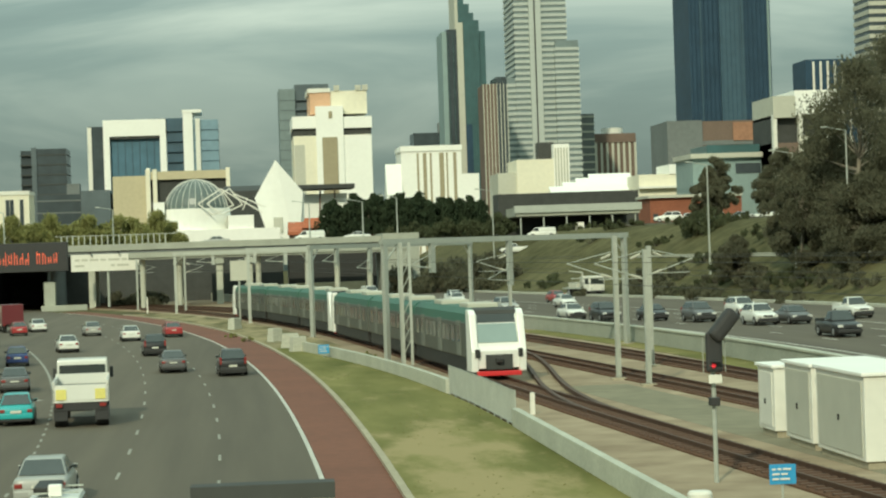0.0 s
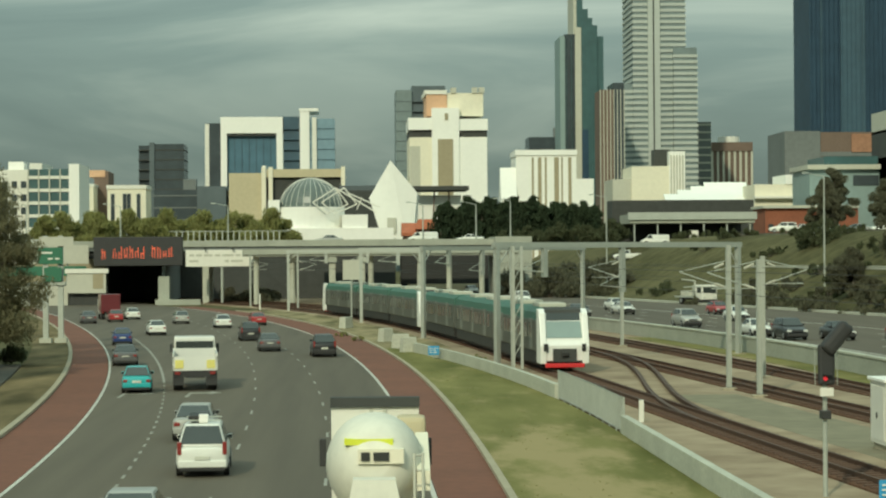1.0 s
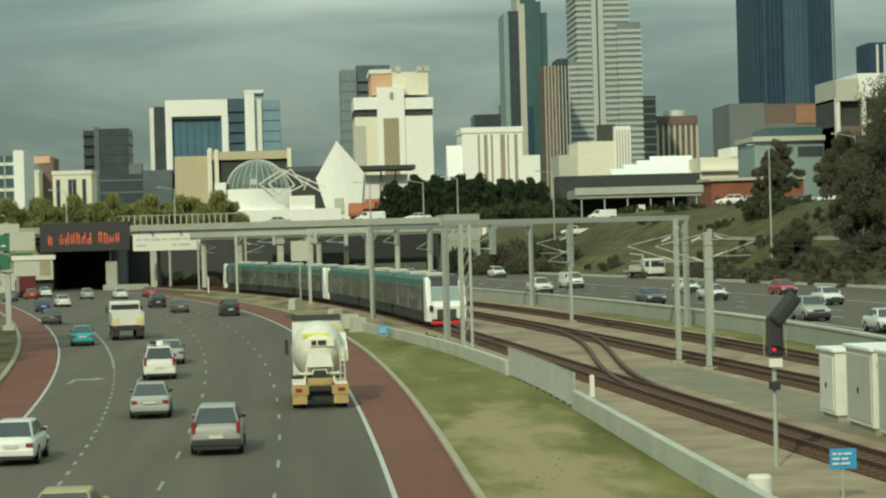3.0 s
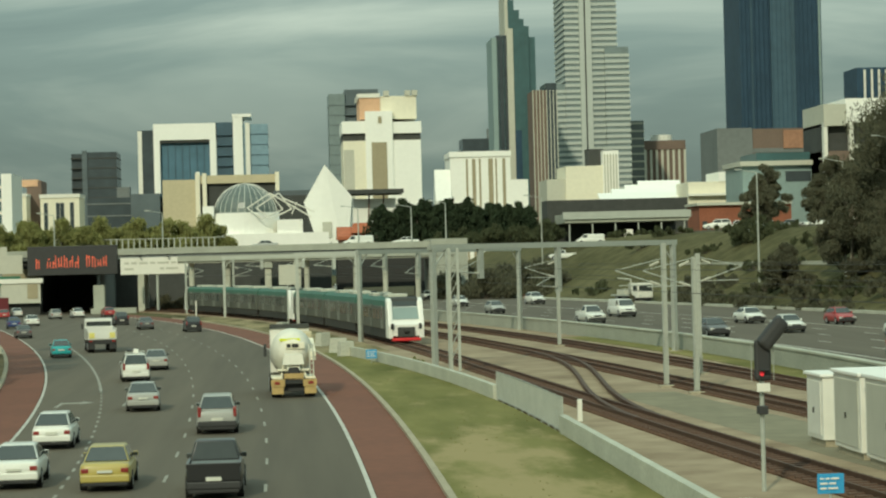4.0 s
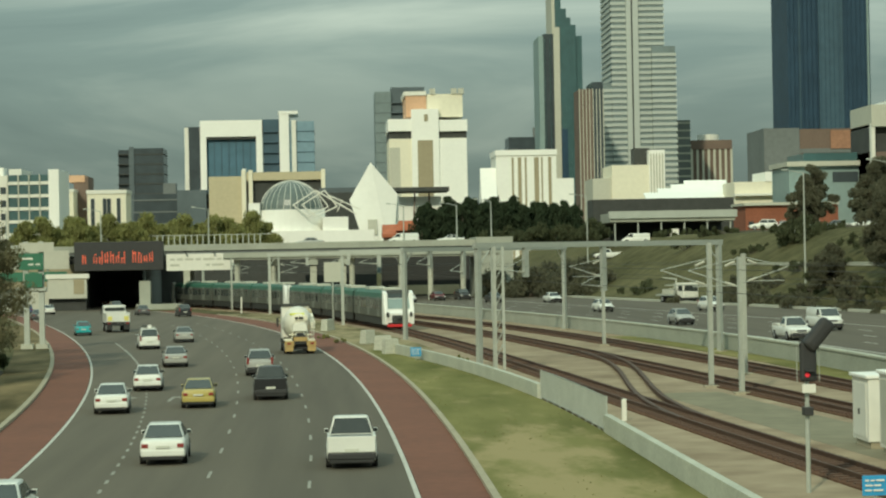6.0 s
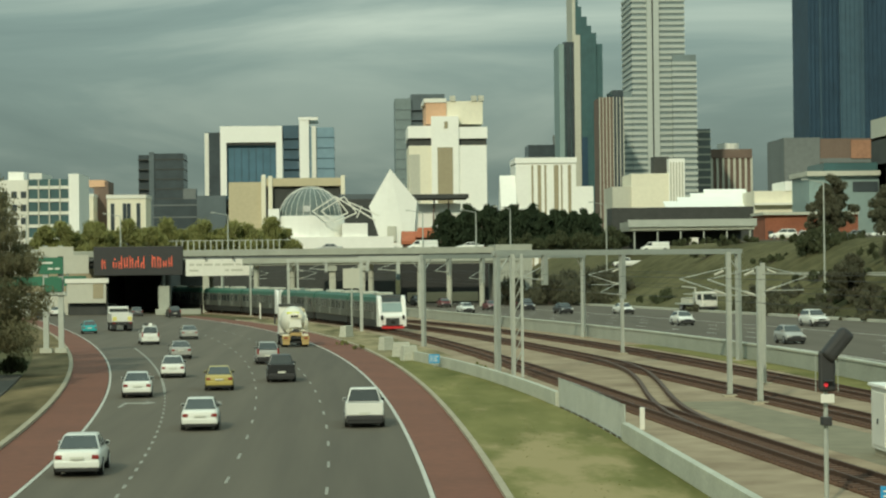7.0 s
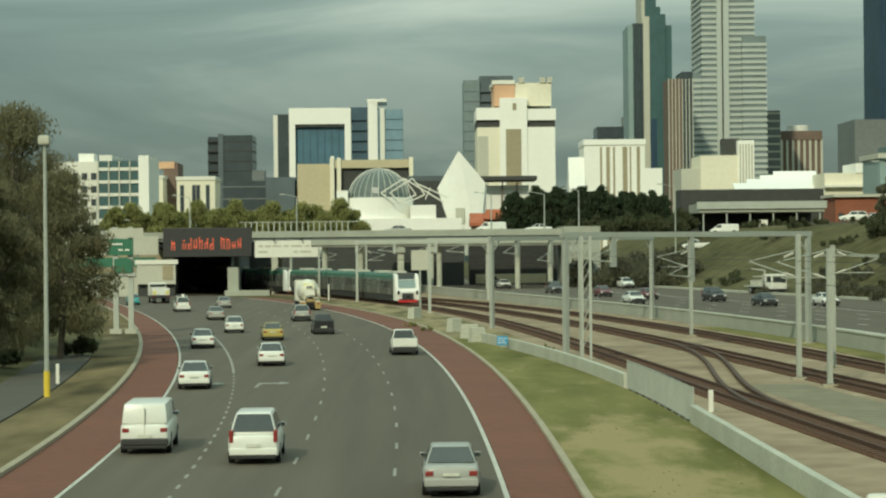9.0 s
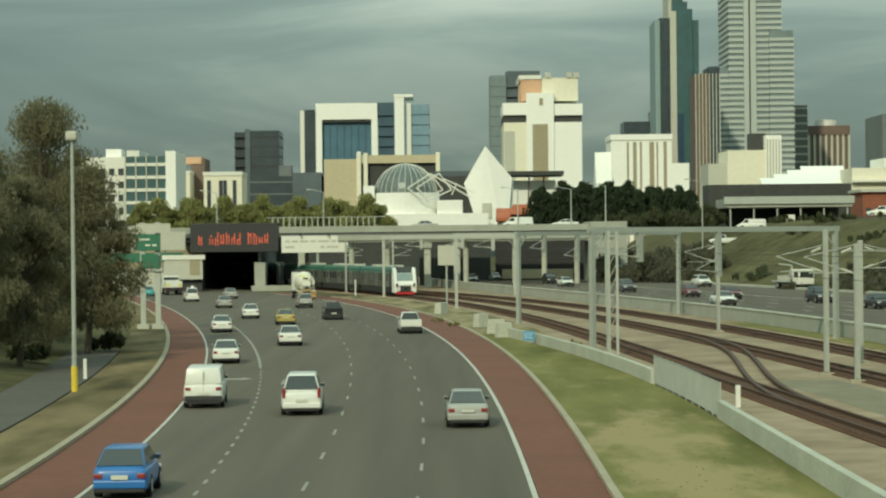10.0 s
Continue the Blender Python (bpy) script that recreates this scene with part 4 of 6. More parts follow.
    b, h, d, z = building("tent_roof", "orange-red pitched canopy roof", 9.8, 15.9, 400, 14.1, 8, 8.0)
    part("roof", prism(((0, 3.0), (8, 3.0), (8, 3.6), (4, 5.4), (0, 3.6)), -h, h), "terracotta", b)
    part("roof", boxes((-h * 0.2, h * 1.1, -0.5, 5, 4.2, 6.0, 0.7)), "terracotta", b)
    part("wall", boxes((-h * 0.9, h * 0.9, 0.5, 7.5, 0, 3.0)), "brown", b)


skyline()


# ---- trees ----
def leaf_clumps(spots, size, seed, n=34, flat=0.8):
    """Many small leaf faces scattered round each spot (x, y, z, radius)."""
    rng = random.Random(seed)
    vs, fs = [], []
    for x, y, z, r in spots:
        for _ in range(n):
            while True:
                p = Vector((rng.uniform(-1, 1), rng.uniform(-1, 1), rng.uniform(-1, 1)))
                if p.length < 1:
                    break
            p = p * (0.55 + 0.45 * p.length) * r
            c = Vector((x + p.x, y + p.y, z + p.z * flat))
            q = Euler((rng.uniform(-1.2, 1.2), rng.uniform(0.5, 2.6), rng.uniform(0, 6.28))).to_matrix()
            s = size * rng.uniform(0.5, 1.5)
            k = len(vs)
            for a, bb in ((-1, -0.2), (0.1, -0.4), (1.2, 0.05), (0.2, 0.4)):
                vs.append(c + q @ Vector((a * s, bb * s, 0.12 * s * a * a)))
            fs.append((k, k + 1, k + 2, k + 3))
    return vs, fs


def foliage(name, vs, fs, material, parent=None):
    me = bpy.data.meshes.new(name)
    me.from_pydata([tuple(v) for v in vs], [], fs)
    me.materials.append(M[material])
    ob = new(name, me)
    ob.parent = parent
    return ob


def tree(label, x, y, z, height, spread, seed, leaves="leaf_dark", bark="bark", clumps=46, size=0.28, low=0.25, n=46, puff=1.3):
    rng = random.Random(seed)
    t = thing("tree", label, "tree", pose(x, y, z), "trees")
    bm = bmesh.new()
    top = Vector((rng.uniform(-0.4, 0.4), rng.uniform(-0.4, 0.4), height * 0.62))
    r = 0.035 * height * 0.6
    mid = Vector((rng.uniform(-0.3, 0.3), rng.uniform(-0.3, 0.3), height * 0.3))
    tube(bm, (0, 0, -0.4), mid, r, r * 0.75, 9)
    tube(bm, mid, top, r * 0.75, r * 0.3, 8)
    spots = []
    for i in range(clumps):
        a, h = rng.uniform(0, math.tau), low + (1 - low) * rng.random()
        wide = math.sin(min(1.0, (1.05 - h) / (1.05 - low) * 1.15) * math.pi * 0.62) * spread
        d = wide * rng.uniform(0.35, 1.0)
        p = Vector((math.cos(a) * d, math.sin(a) * d, h * height))
        spots.append((p.x, p.y, p.z, rng.uniform(0.10, 0.2) * (spread + height * 0.25) * 0.62 * puff))
        if i % 4 == 0:
            base = mid.lerp(top, max(0.0, min(1.0, h - 0.15)))
            tube(bm, base, p, r * 0.28, 0.03, 6)
    part("trunk", bm, bark, t)
    foliage("crown", *leaf_clumps(spots, size, seed, n), leaves, t)
    return t


def pine(x, y, z, height, spread, seed):
    rng = random.Random(seed)
    t = thing("pine_tree", "dark green dense conifer in a row", "tree", pose(x, y, z), "conifer row")
    part("trunk", tubes(((0, 0, -0.3), (0, 0, height * 0.9), 0.22, 0.05)), "bark", t)
    spots = []
    for k in range(16):
        h = (k + 0.5) / 16
        for _ in range(5):
            a, d = rng.uniform(0, math.tau), spread * (1.02 - h * h * 0.8) * rng.uniform(0.2, 1.0)
            spots.append((math.cos(a) * d, math.sin(a) * d, height * (0.06 + 0.94 * h), 0.4 + spread * 0.3 * (1.1 - h)))
    foliage("crown", *leaf_clumps(spots, 0.32, seed, 30, 0.9), "leaf_pine", t)


def bush(label, x, y, z, w, h, seed, leaves="leaf_bush", size=0.2, n=60):
    rng = random.Random(seed)
    t = thing("bush", label, "bush", pose(x, y, z), "bushes")
    spots, bm = [], bmesh.new()
    for _ in range(max(8, int(w * 5))):
        a, d = rng.uniform(0, math.tau), math.sqrt(rng.random()) * w
        top = h * (1 - 0.7 * (d / w) ** 2)
        zz = top * rng.uniform(0.15, 0.9)
        spots.append((math.cos(a) * d, math.sin(a) * d * 0.7, zz, h * 0.26))
        tube(bm, (0, 0, -0.2), (math.cos(a) * d * 0.8, math.sin(a) * d * 0.5, zz), 0.05, 0.015, 5)
    part("branch", bm, "bark", t)
    foliage("foliage", *leaf_clumps(spots, size, seed, n), leaves, t)


def plant_all():
    gum = "tall grey-green gum tree with a ragged crown"
    for i, (x, y, z, h, s) in enumerate(((-27.0, 150, 0.6, 16.0, 5.0), (-23.6, 146, 0.5, 11.5, 3.4), (-30.0, 138, 1.0, 14.0, 4.6), (-24.6, 128, 0.7, 10.0, 3.0), (-29.5, 165, 0.8, 13, 4.2), (-34, 150, 1.2, 15, 5), (-27.2, 122, 1.0, 12.5, 3.8))):
        tree(gum, x, y, z, h, s, 100 + i, "leaf_olive", low=0.12, clumps=84, size=0.105, n=400, puff=1.8)
    for i, (x, y, z, h, s) in enumerate(((67, 232, 6.5, 19.0, 7.5), (62.0, 238, 4.5, 11.0, 4.4), (74, 240, 9.5, 20.0, 8.0), (66, 226, 4.5, 9.0, 5.5), (57.5, 250, 3.0, 4.6, 2.6), (72, 226, 8, 13, 6))):
        tree("big dark gum tree on the bank above the road", x, y, z, h, s, 140 + i, low=0.05, clumps=78, size=0.16, bark="bark_pale", n=380, puff=1.75)
    for i in range(24):
        pine(16.6 + i * 1.22, 393 + (i % 3) * 2.0, 9.2, 7.0 + 0.7 * math.sin(i * 1.9) + (1.0 if 3 < i < 15 else 0), 2.1, 200 + i)
    for i in range(19):
        tree("pale green broad street tree", -56 + i * 2.45, 412 + (i % 4) * 3, 5.5, 9.2 + 1.1 * math.sin(i * 2.3), 3.2, 230 + i, "leaf_light", clumps=50, size=0.3, low=0.12, n=120, puff=2.3)
    for i, (x, y, z, h, s) in enumerate(((68.5, 314, 9.6, 8.0, 2.8), (75, 296, 9.8, 9.5, 4.0), (77, 306, 10, 9.0, 4.0), (81, 300, 10, 11.0, 5.0), (72, 325, 10, 9.5, 3.6), (87, 310, 10, 12.0, 5.0))):
        tree("dark leafy tree on the upper bank", x, y, z, h, s, 170 + i, low=0.22, clumps=56, size=0.2, n=240)
    for i, (x, y, z, w, h) in enumerate(((26, 344, 0.8, 3.5, 4.5), (31, 340, 0.9, 4.0, 5.0), (36, 336, 1.5, 4.0, 5.0), (36, 346, 2.5, 4.5, 5.5), (30, 350, 0.8, 4.5, 6.0), (40, 341, 3.2, 3.8, 3.6), (-14, 352, 0, 3.0, 3.4), (-18, 356, 0, 2.6, 3.0), (-50, 352, 0, 3.0, 2.6), (-55, 350, 0.4, 3.0, 3.0))):
        bush("dense dark scrub beside the bridge", x, y, z, w, h, 500 + i, "leaf_dark", 0.34, 90)
    rng = random.Random(7)
    for i in range(64):
        y = rng.uniform(200, 372)
        off = rng.uniform(36, 60)
        x = wall_x(min(y, 360)) + off
        if (60 < x and y < 235) or (y > 268 and rng.random() < 0.6):
            continue
        bush("dense olive scrub on the bank", x, y, hill(off, y) - 0.1, rng.uniform(1.6, 3.6), rng.uniform(1.0, 2.4), 300 + i, size=0.28, n=44)
    for i in range(24):
        y = 212 + i * 3.1
        off = 37 + 3.5 * math.sin(i * 2.4) + (6 if i % 4 == 0 else 0)
        bush("dense dark scrub low on the bank", wall_x(y) + off, y, hill(off, y) - 0.1, rng.uniform(1.8, 3.0), rng.uniform(1.5, 2.5), 560 + i, "leaf_dark", 0.2, 90)
    for i, (x, y, z, w, h) in enumerate(((63.6, 290, 8.0, 4.0, 4.2), (33, 378, 9.4, 4.5, 3.6), (38, 376, 9.4, 5.0, 4.2), (44, 374, 9.6, 4.5, 3.8), (28, 380, 9.2, 3.5, 3.0), (-29, 128, 0.9, 2.2, 1.8), (-25, 133, 0.7, 1.8, 1.4), (-22.5, 150, 0.5, 1.6, 1.3))):
        bush("rounded dark scrub bush", x, y, z, w, h, 480 + i, n=110, size=0.28)
    for i, (x, y) in enumerate(((6.4, 160), (7.4, 157), (8.8, 151), (0.8, 190), (-0.6, 201), (9.9, 136), (10.3, 128))):
        bush("small green shrub by the low wall", x, y, 0.05, 0.6, 0.42, 420 + i, "leaf_light", size=0.07, n=120)
    # grass tufts
    vs, fs = [], []
    for _ in range(500):
        y = rng.uniform(45, 172)
        a, b = path_r(y) + 0.5, low_wall(y) - 0.2
        if b <= a:
            continue
        x = rng.uniform(a, b)
        if noise.noise((x * 0.25, y * 0.07, 3.0)) < -0.08:
            continue
        h, w, r = rng.uniform(0.03, 0.07), rng.uniform(0.03, 0.08), rng.uniform(0, 3.14)
        k = len(vs)
        c, s = math.cos(r) * w, math.sin(r) * w
        vs += [Vector((x - c, y - s, 0.08)), Vector((x + c, y + s, 0.08)), Vector((x + c * 0.4 + rng.uniform(-.05, .05), y + s, 0.08 + h))]
        fs.append((k, k + 1, k + 2))
    tagged(foliage("grass", vs, fs, "grass_tuft"), "thin tufts of half-dry grass", "grass", "", "stuff")


plant_all()


# ---- road bridge and signs ----
def build_bridge():
    b = thing("road_bridge", "grey concrete road bridge across freeway and railway", "bridge", pose(0, 350, 0), kind="structure")
    part("deck", boxes((-130, 27, 0, 13, 8.5, 9.4)), "grey", b)
    part("parapet", boxes((-130, 27, -0.3, 0.0, 9.0, 10.0)), "concrete", b)
    part("parapet", boxes((-130, 27, 13.0, 13.3, 8.9, 10.0)), "pale_concrete", b)
    part("girder", boxes((-130, 27, 0.8, 1.6, 7.2, 8.3)), "dark_steel", b)
    part("girder", boxes((-130, 27, 6, 6.8, 7.2, 8.3)), "dark_steel", b)
    part("girder", boxes((-130, 27, 11.2, 12.0, 7.2, 8.3)), "dark_steel", b)
    for x in (-56, -22.5, -9, -2.5, 2.2, 27.5):
        for y in (1.2, 11.4):
            part("column", boxes((x - 0.5, x + 0.5, y - 0.6, y + 0.6, -0.2, 7.3)), "pale_concrete", b)
        part("crosshead", boxes((x - 0.7, x + 0.7, 0.2, 12.4, 6.4, 7.2)), "concrete", b)
    part("abutment", boxes((23.2, 29, -3, 14, -0.2, 10.3)), "concrete", b, "grey concrete abutment block")
    part("side_wall", boxes((-62, -57, 0, 13, -0.2, 8.3)), "concrete", b)
    part("end_wall", boxes((-29.6, -27.9, -4, -1.0, -0.2, 4.4)), "concrete", b)
    part("end_wall", boxes((-30, -23, -5, -4, -0.2, 0.8)), "concrete", b)
    part("wing_wall", boxes((-43.6, -37.6, -5.2, -4.6, 1.9, 5.0)), "stripe", b, "pale sunlit wing wall")
    # dark slab stands in for the shaded gap under the wing wall
    part("wing_footing", boxes((-43.4, -37.8, -4.2, -3.8, -0.2, 5.0)), "roof_shade_dark", b)
    part("wing_coping", boxes((-43.9, -37.2, -5.4, -4.4, 5.0, 5.7)), "white", b)
    part("noticeboard", boxes((-39.6, -38.0, -5.3, -5.2, 2.6, 4.9)), "tan", b)
    part("wing_wall", boxes((-60, -43.6, -4.2, -3.6, -0.2, 3.0)), "stripe", b)
    post = None
    for k in range(19):
        m = pose(-27 + k * 0.9, -0.15, 10.0)
        if post is None:
            post = part("fence_bar", boxes((-0.09, 0.09, -0.05, 0.05, 0, 1.5)), "galv", b)
            post.matrix_basis = m
        else:
            sharing("fence_bar", post, m, b)
    part("fence_rail", boxes((-28, -9, -0.22, -0.08, 11.4, 11.5)), "galv", b)
    # second span with a truss of columns over the far carriageway
    c = thing("ramp_bridge", "slender grey concrete ramp on round columns", "bridge", pose(0, 336, 0), kind="structure")
    part("deck", boxes((-16, 26, 0, 5, 7.4, 8.2)), "concrete", c)
    part("edge_beam", boxes((-16, 26, -0.3, 0.0, 7.7, 8.5)), "concrete", c)
    for x in (-14, -8.5, 3.5, 11.0, 15.5, 20.5):
        part("column", tubes(((x, 2, -0.1), (x, 2, 7.4), 0.42, 0.42, 12)), "pale_concrete", c)
    d = thing("shed_building", "added dark walls that stand for shade below the bridge", "building", pose(0, 372, 0))
    # near-black walls added to fill the shade below the deck
    part("wall", boxes((-4, 8, 0, 8, -0.2, 8.8)), "roof_shade_dark", d)
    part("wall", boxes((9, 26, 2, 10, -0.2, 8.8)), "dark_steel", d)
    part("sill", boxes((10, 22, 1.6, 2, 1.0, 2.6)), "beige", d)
    e = thing("tunnel_wall", "added walls and roof that keep the underpass dark", "wall", pose(0, 392, 0), kind="structure")
    # wall added across the road to close off the dark opening
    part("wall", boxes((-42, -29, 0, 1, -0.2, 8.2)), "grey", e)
    # roof and left side wall added to keep the sun off it
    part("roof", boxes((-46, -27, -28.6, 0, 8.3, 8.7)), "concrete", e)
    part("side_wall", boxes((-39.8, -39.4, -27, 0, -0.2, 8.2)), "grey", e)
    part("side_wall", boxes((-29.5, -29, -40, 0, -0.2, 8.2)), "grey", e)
    # near-black sheet stands in for the gloom beside the opening
    part("wall", boxes((-29, -4, -8, -7, -0.2, 8.2)), "roof_shade_dark", e)
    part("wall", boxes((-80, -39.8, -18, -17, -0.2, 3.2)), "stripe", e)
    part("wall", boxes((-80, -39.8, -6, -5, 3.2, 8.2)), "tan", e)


build_bridge()


def bars(parent, x0, x1, z0, z1, y, rows, material, seed, fill=0.6, name="text_bar"):
    """Unreadable writing as short plain bars."""
    rng = random.Random(seed)
    hh = (z1 - z0) / rows
    for r in range(rows):
        x = x0
        while x < x1:
            w = rng.uniform(0.4, 1.3) * hh * 1.6
            if x + w > x1:
                break
            if rng.random() < 0.85:
                part(name, boxes((x, x + w, y - 0.03, y + 0.02, z0 + hh * r + hh * (1 - fill) / 2, z0 + hh * r + hh * (1 + fill) / 2)), material, parent)
            x += w + hh * 0.35


def build_signs():
    s = thing("message_board", "black overhead message board with glowing red characters", "road sign", pose(-32.6, 345, 6.1))
    part("cabinet", rounded(-6.9, 6.9, 0, 1.2, 0, 4.5, 0.08), "black", s)
    part("bracket", boxes((-4, -3.6, 1.2, 5, 1.0, 3.0)), "dark_steel", s)
    part("bracket", boxes((3.6, 4, 1.2, 5, 1.0, 3.0)), "dark_steel", s)
    rng = random.Random(3)
    for k in range(13):
        x = -5.6 + k * 0.86
        if k in (1, 8):
            continue
        lo = 1.0 + rng.uniform(0, 0.3)
        for j in range(2):
            hh = rng.uniform(0.9, 2.0)
            part("lit_bar", boxes((x + j * 0.4, x + j * 0.4 + 0.12, -0.03, 0.02, lo, lo + hh)), "led", s)
        zz = lo + rng.uniform(0.0, 1.5)
        part("lit_bar", boxes((x + 0.12, x + 0.4, -0.03, 0.02, zz, zz + 0.16)), "led", s)
    s = thing("direction_sign", "white road sign board with two lines of grey writing", "road sign", pose(-19.9, 343, 5.9))
    part("board", rounded(-5.2, 5.2, 0, 0.15, 0, 2.6, 0.04), "white", s)
    part("sign_post", tubes(((0.4, 0.5, -6.0), (0.4, 0.5, 2.2), 0.22)), "galv", s)
    part("lamp_arm", boxes((-2.3, -2.1, -0.8, 0.1, 2.6, 2.9)), "dark_steel", s)
    part("lamp_arm", boxes((2.0, 2.2, -0.8, 0.1, 2.6, 2.9)), "dark_steel", s)
    bars(s, -4.6, 4.6, 0.4, 2.2, 0.0, 2, "stripe", 5, 0.35)
    # gantry at the exit
    g = thing("sign_gantry", "galvanised twin-post gantry with green exit signs", "sign gantry", pose(-25.4, 189, 0))
    for x, y in ((-0.3, 0), (0.95, 0.2)):
        part("post", boxes((x - 0.22, x + 0.22, y - 0.2, y + 0.2, 0, 9.2)), "galv", g)
        part("footing", boxes((x - 0.5, x + 0.5, y - 0.45, y + 0.45, -0.1, 0.5)), "pale_concrete", g)
    part("cross_arm", boxes((-1.6, 2.0, -0.2, 0.1, 8.6, 8.9)), "galv", g)
    part("cross_arm", boxes((-1.2, 1.4, -0.2, 0.1, 5.0, 5.3)), "galv", g)
    part("sign_panel", boxes((-0.9, 1.2, -0.32, -0.22, 6.8, 8.2)), "green_sign", g, "green exit sign panel")
    part("sign_panel", boxes((-0.4, 1.1, -0.32, -0.22, 5.3, 6.5)), "green_sign", g, "small green sign panel")
    part("sign_panel", boxes((-0.8, 2.1, -0.3, -0.22, 8.3, 9.1)), "stripe", g, "pale blank sign panel")
    bars(g, -0.7, 1.0, 7.0, 8.0, -0.33, 2, "white", 8, 0.3)
    o = thing("direction_sign", "wide green road sign under the bridge parapet", "road sign", pose(-50, 348, 4.6))
    part("board", boxes((-12, 9, 0, 0.2, 0, 1.5)), "green_sign", o)
    part("board", boxes((-9, 9.4, -0.1, 0.1, 1.9, 4.8)), "stripe", o, "pale grey sign board")
    part("sign_post", tubes(((-6, 0.4, -4.6), (-6, 0.4, 4), 0.2)), "galv", o)
    part("sign_post", tubes(((6, 0.4, -4.6), (6, 0.4, 4), 0.2)), "galv", o)
    # small blue signs
    for (x, y, z), w, h in (((5.9, 153, 0.05), 0.75, 0.62), ((13.9, 56, 0.05), 0.7, 0.52)):
        s = thing("blue_sign", "small bright blue information sign on a short post", "sign", pose(x, y, z))
        top = 1.35 if w < 0.72 else 0.95
        part("panel", rounded(-w / 2, w / 2, -0.02, 0.02, top - h, top, 0.015), "blue_sign", s)
        part("sign_post", tubes(((0, 0.06, 0), (0, 0.06, top - 0.05), 0.03)), "galv", s)
        bars(s, -w * 0.4, w * 0.4, top - h * 0.85, top - h * 0.12, -0.025, 3, "white", 11, 0.35)
    s = thing("rail_sign", "small white board on a trackside post", "sign", pose(0.4, 255, 0))
    part("panel", boxes((-1.0, 1.0, -0.05, 0.05, 4.6, 6.9)), "stripe", s)
    part("sign_post", tubes(((0, 0.2, 0), (0, 0.2, 6.0), 0.12)), "galv", s)
    s = thing("white_marker_post", "short white marker post by the fence", "post", pose(12.5, 94.0, 0))
    part("shaft", rounded(-0.1, 0.1, -0.1, 0.1, 0, 1.0, 0.02), "white", s)
    for x, y in ((-19.2, 118), (-12.0, 301)):
        s = thing("marker_post", "thin white roadside marker post", "post", pose(x, y, 0.1))
        part("shaft", rounded(-0.09, 0.09, -0.09, 0.09, 0, 1.1 if y < 200 else 2.2, 0.02), "white", s)


build_signs()


# ---- overhead line masts ----
def steel_mast(x, y, h, arm=1, lattice=False, w=0.26):
    m = thing("overhead_mast", "galvanised steel overhead line mast with bracket arm", "mast", pose(x, y, 0), "overhead line masts")
    part("footing", rounded(-0.4, 0.4, -0.4, 0.4, -0.1, 0.16, 0.03), "kerb", m)
    bm = boxes((-w / 2, -w / 2 + 0.04, -w / 2, w / 2, 0.2, h), (w / 2 - 0.04, w / 2, -w / 2, w / 2, 0.2, h), (-w / 2 + 0.04, w / 2 - 0.04, -0.03, 0.03, 0.2, h))
    part("column", bm, "galv", m)
    if lattice:
        part("column", boxes((0.48, 0.64, -0.08, 0.08, 0.2, h)), "galv", m)
        for k in range(8):
            z = 1.0 + k * (h - 1.5) / 8
            part("lacing", tubes(((0.1, 0, z), (0.5, 0, z + (h - 1.5) / 8), 0.035, None, 5)), "galv", m)
    if arm:
        part("bracket", tubes(((0, 0, 5.4), (arm * 2.6, 0, 6.3), 0.035, None, 6), ((0, 0, 6.9), (arm * 2.6, 0, 6.3), 0.025, None, 6), ((0, 0, 5.5), (arm * 2.4, 0, 5.5), 0.03, None, 6)), "galv", m)
        part("insulator", tubes(((arm * 0.25, 0, 6.72), (arm * 0.75, 0, 6.5), 0.065, None, 8)), "stripe", m)
        part("insulator", tubes(((arm * 0.25, 0, 5.5), (arm * 0.75, 0, 5.68), 0.065, None, 8)), "stripe", m)
    return m


def portal(xl, yl, xr, yr, z, drops):
    p = thing("overhead_portal", "galvanised steel portal frame spanning the railway tracks", "portal frame", pose(xl, yl, 0, 0, 0, math.degrees(math.atan2(yr - yl, xr - xl))), "overhead line portals")
    w = math.hypot(xr - xl, yr - yl)
    part("leg", boxes((-0.16, 0.16, -0.16, 0.16, 0, z)), "galv", p)
    part("leg", boxes((w - 0.16, w + 0.16, -0.16, 0.16, 0, z)), "galv", p)
    part("footing", rounded(-0.4, 0.4, -0.4, 0.4, -0.1, 0.16, 0.04), "kerb", p)
    part("footing", rounded(w - 0.4, w + 0.4, -0.4, 0.4, -0.1, 0.16, 0.04), "kerb", p)
    part("beam", boxes((-0.3, w + 0.3, -0.17, 0.17, z - 0.36, z)), "galv", p)
    part("brace", tubes(((0.1, 0, z - 1.5), (1.2, 0, z - 0.3), 0.06, None, 6)), "galv", p)
    part("brace", tubes(((w - 0.1, 0, z - 1.5), (w - 1.2, 0, z - 0.3), 0.06, None, 6)), "galv", p)
    for x, ln in drops:
        t = part("drop_tube", boxes((x - 0.19, x + 0.19, -0.14, 0.14, z - ln, z - 0.36)), "galv", p)
        part("bracket", tubes(((x, -0.1, z - ln + 0.3), (x - 2.2, -0.1, z - ln + 0.5), 0.045, None, 6), ((x, -0.1, z - ln + 1.3), (x - 2.2, -0.1, z - ln + 0.5), 0.03, None, 6)), "galv", t)
        part("insulator", tubes(((x - 0.25, -0.1, z - ln + 0.33), (x - 0.7, -0.1, z - ln + 0.37), 0.06, None, 8)), "stripe", t)


portal(9.65, 143, 27.9, 157, 8.1, ((4.2, 2.3), (11.4, 3.4)))
portal(6.5, 191, 22.5, 211, 8.1, ((3.8, 1.9), (8.9, 2.6)))
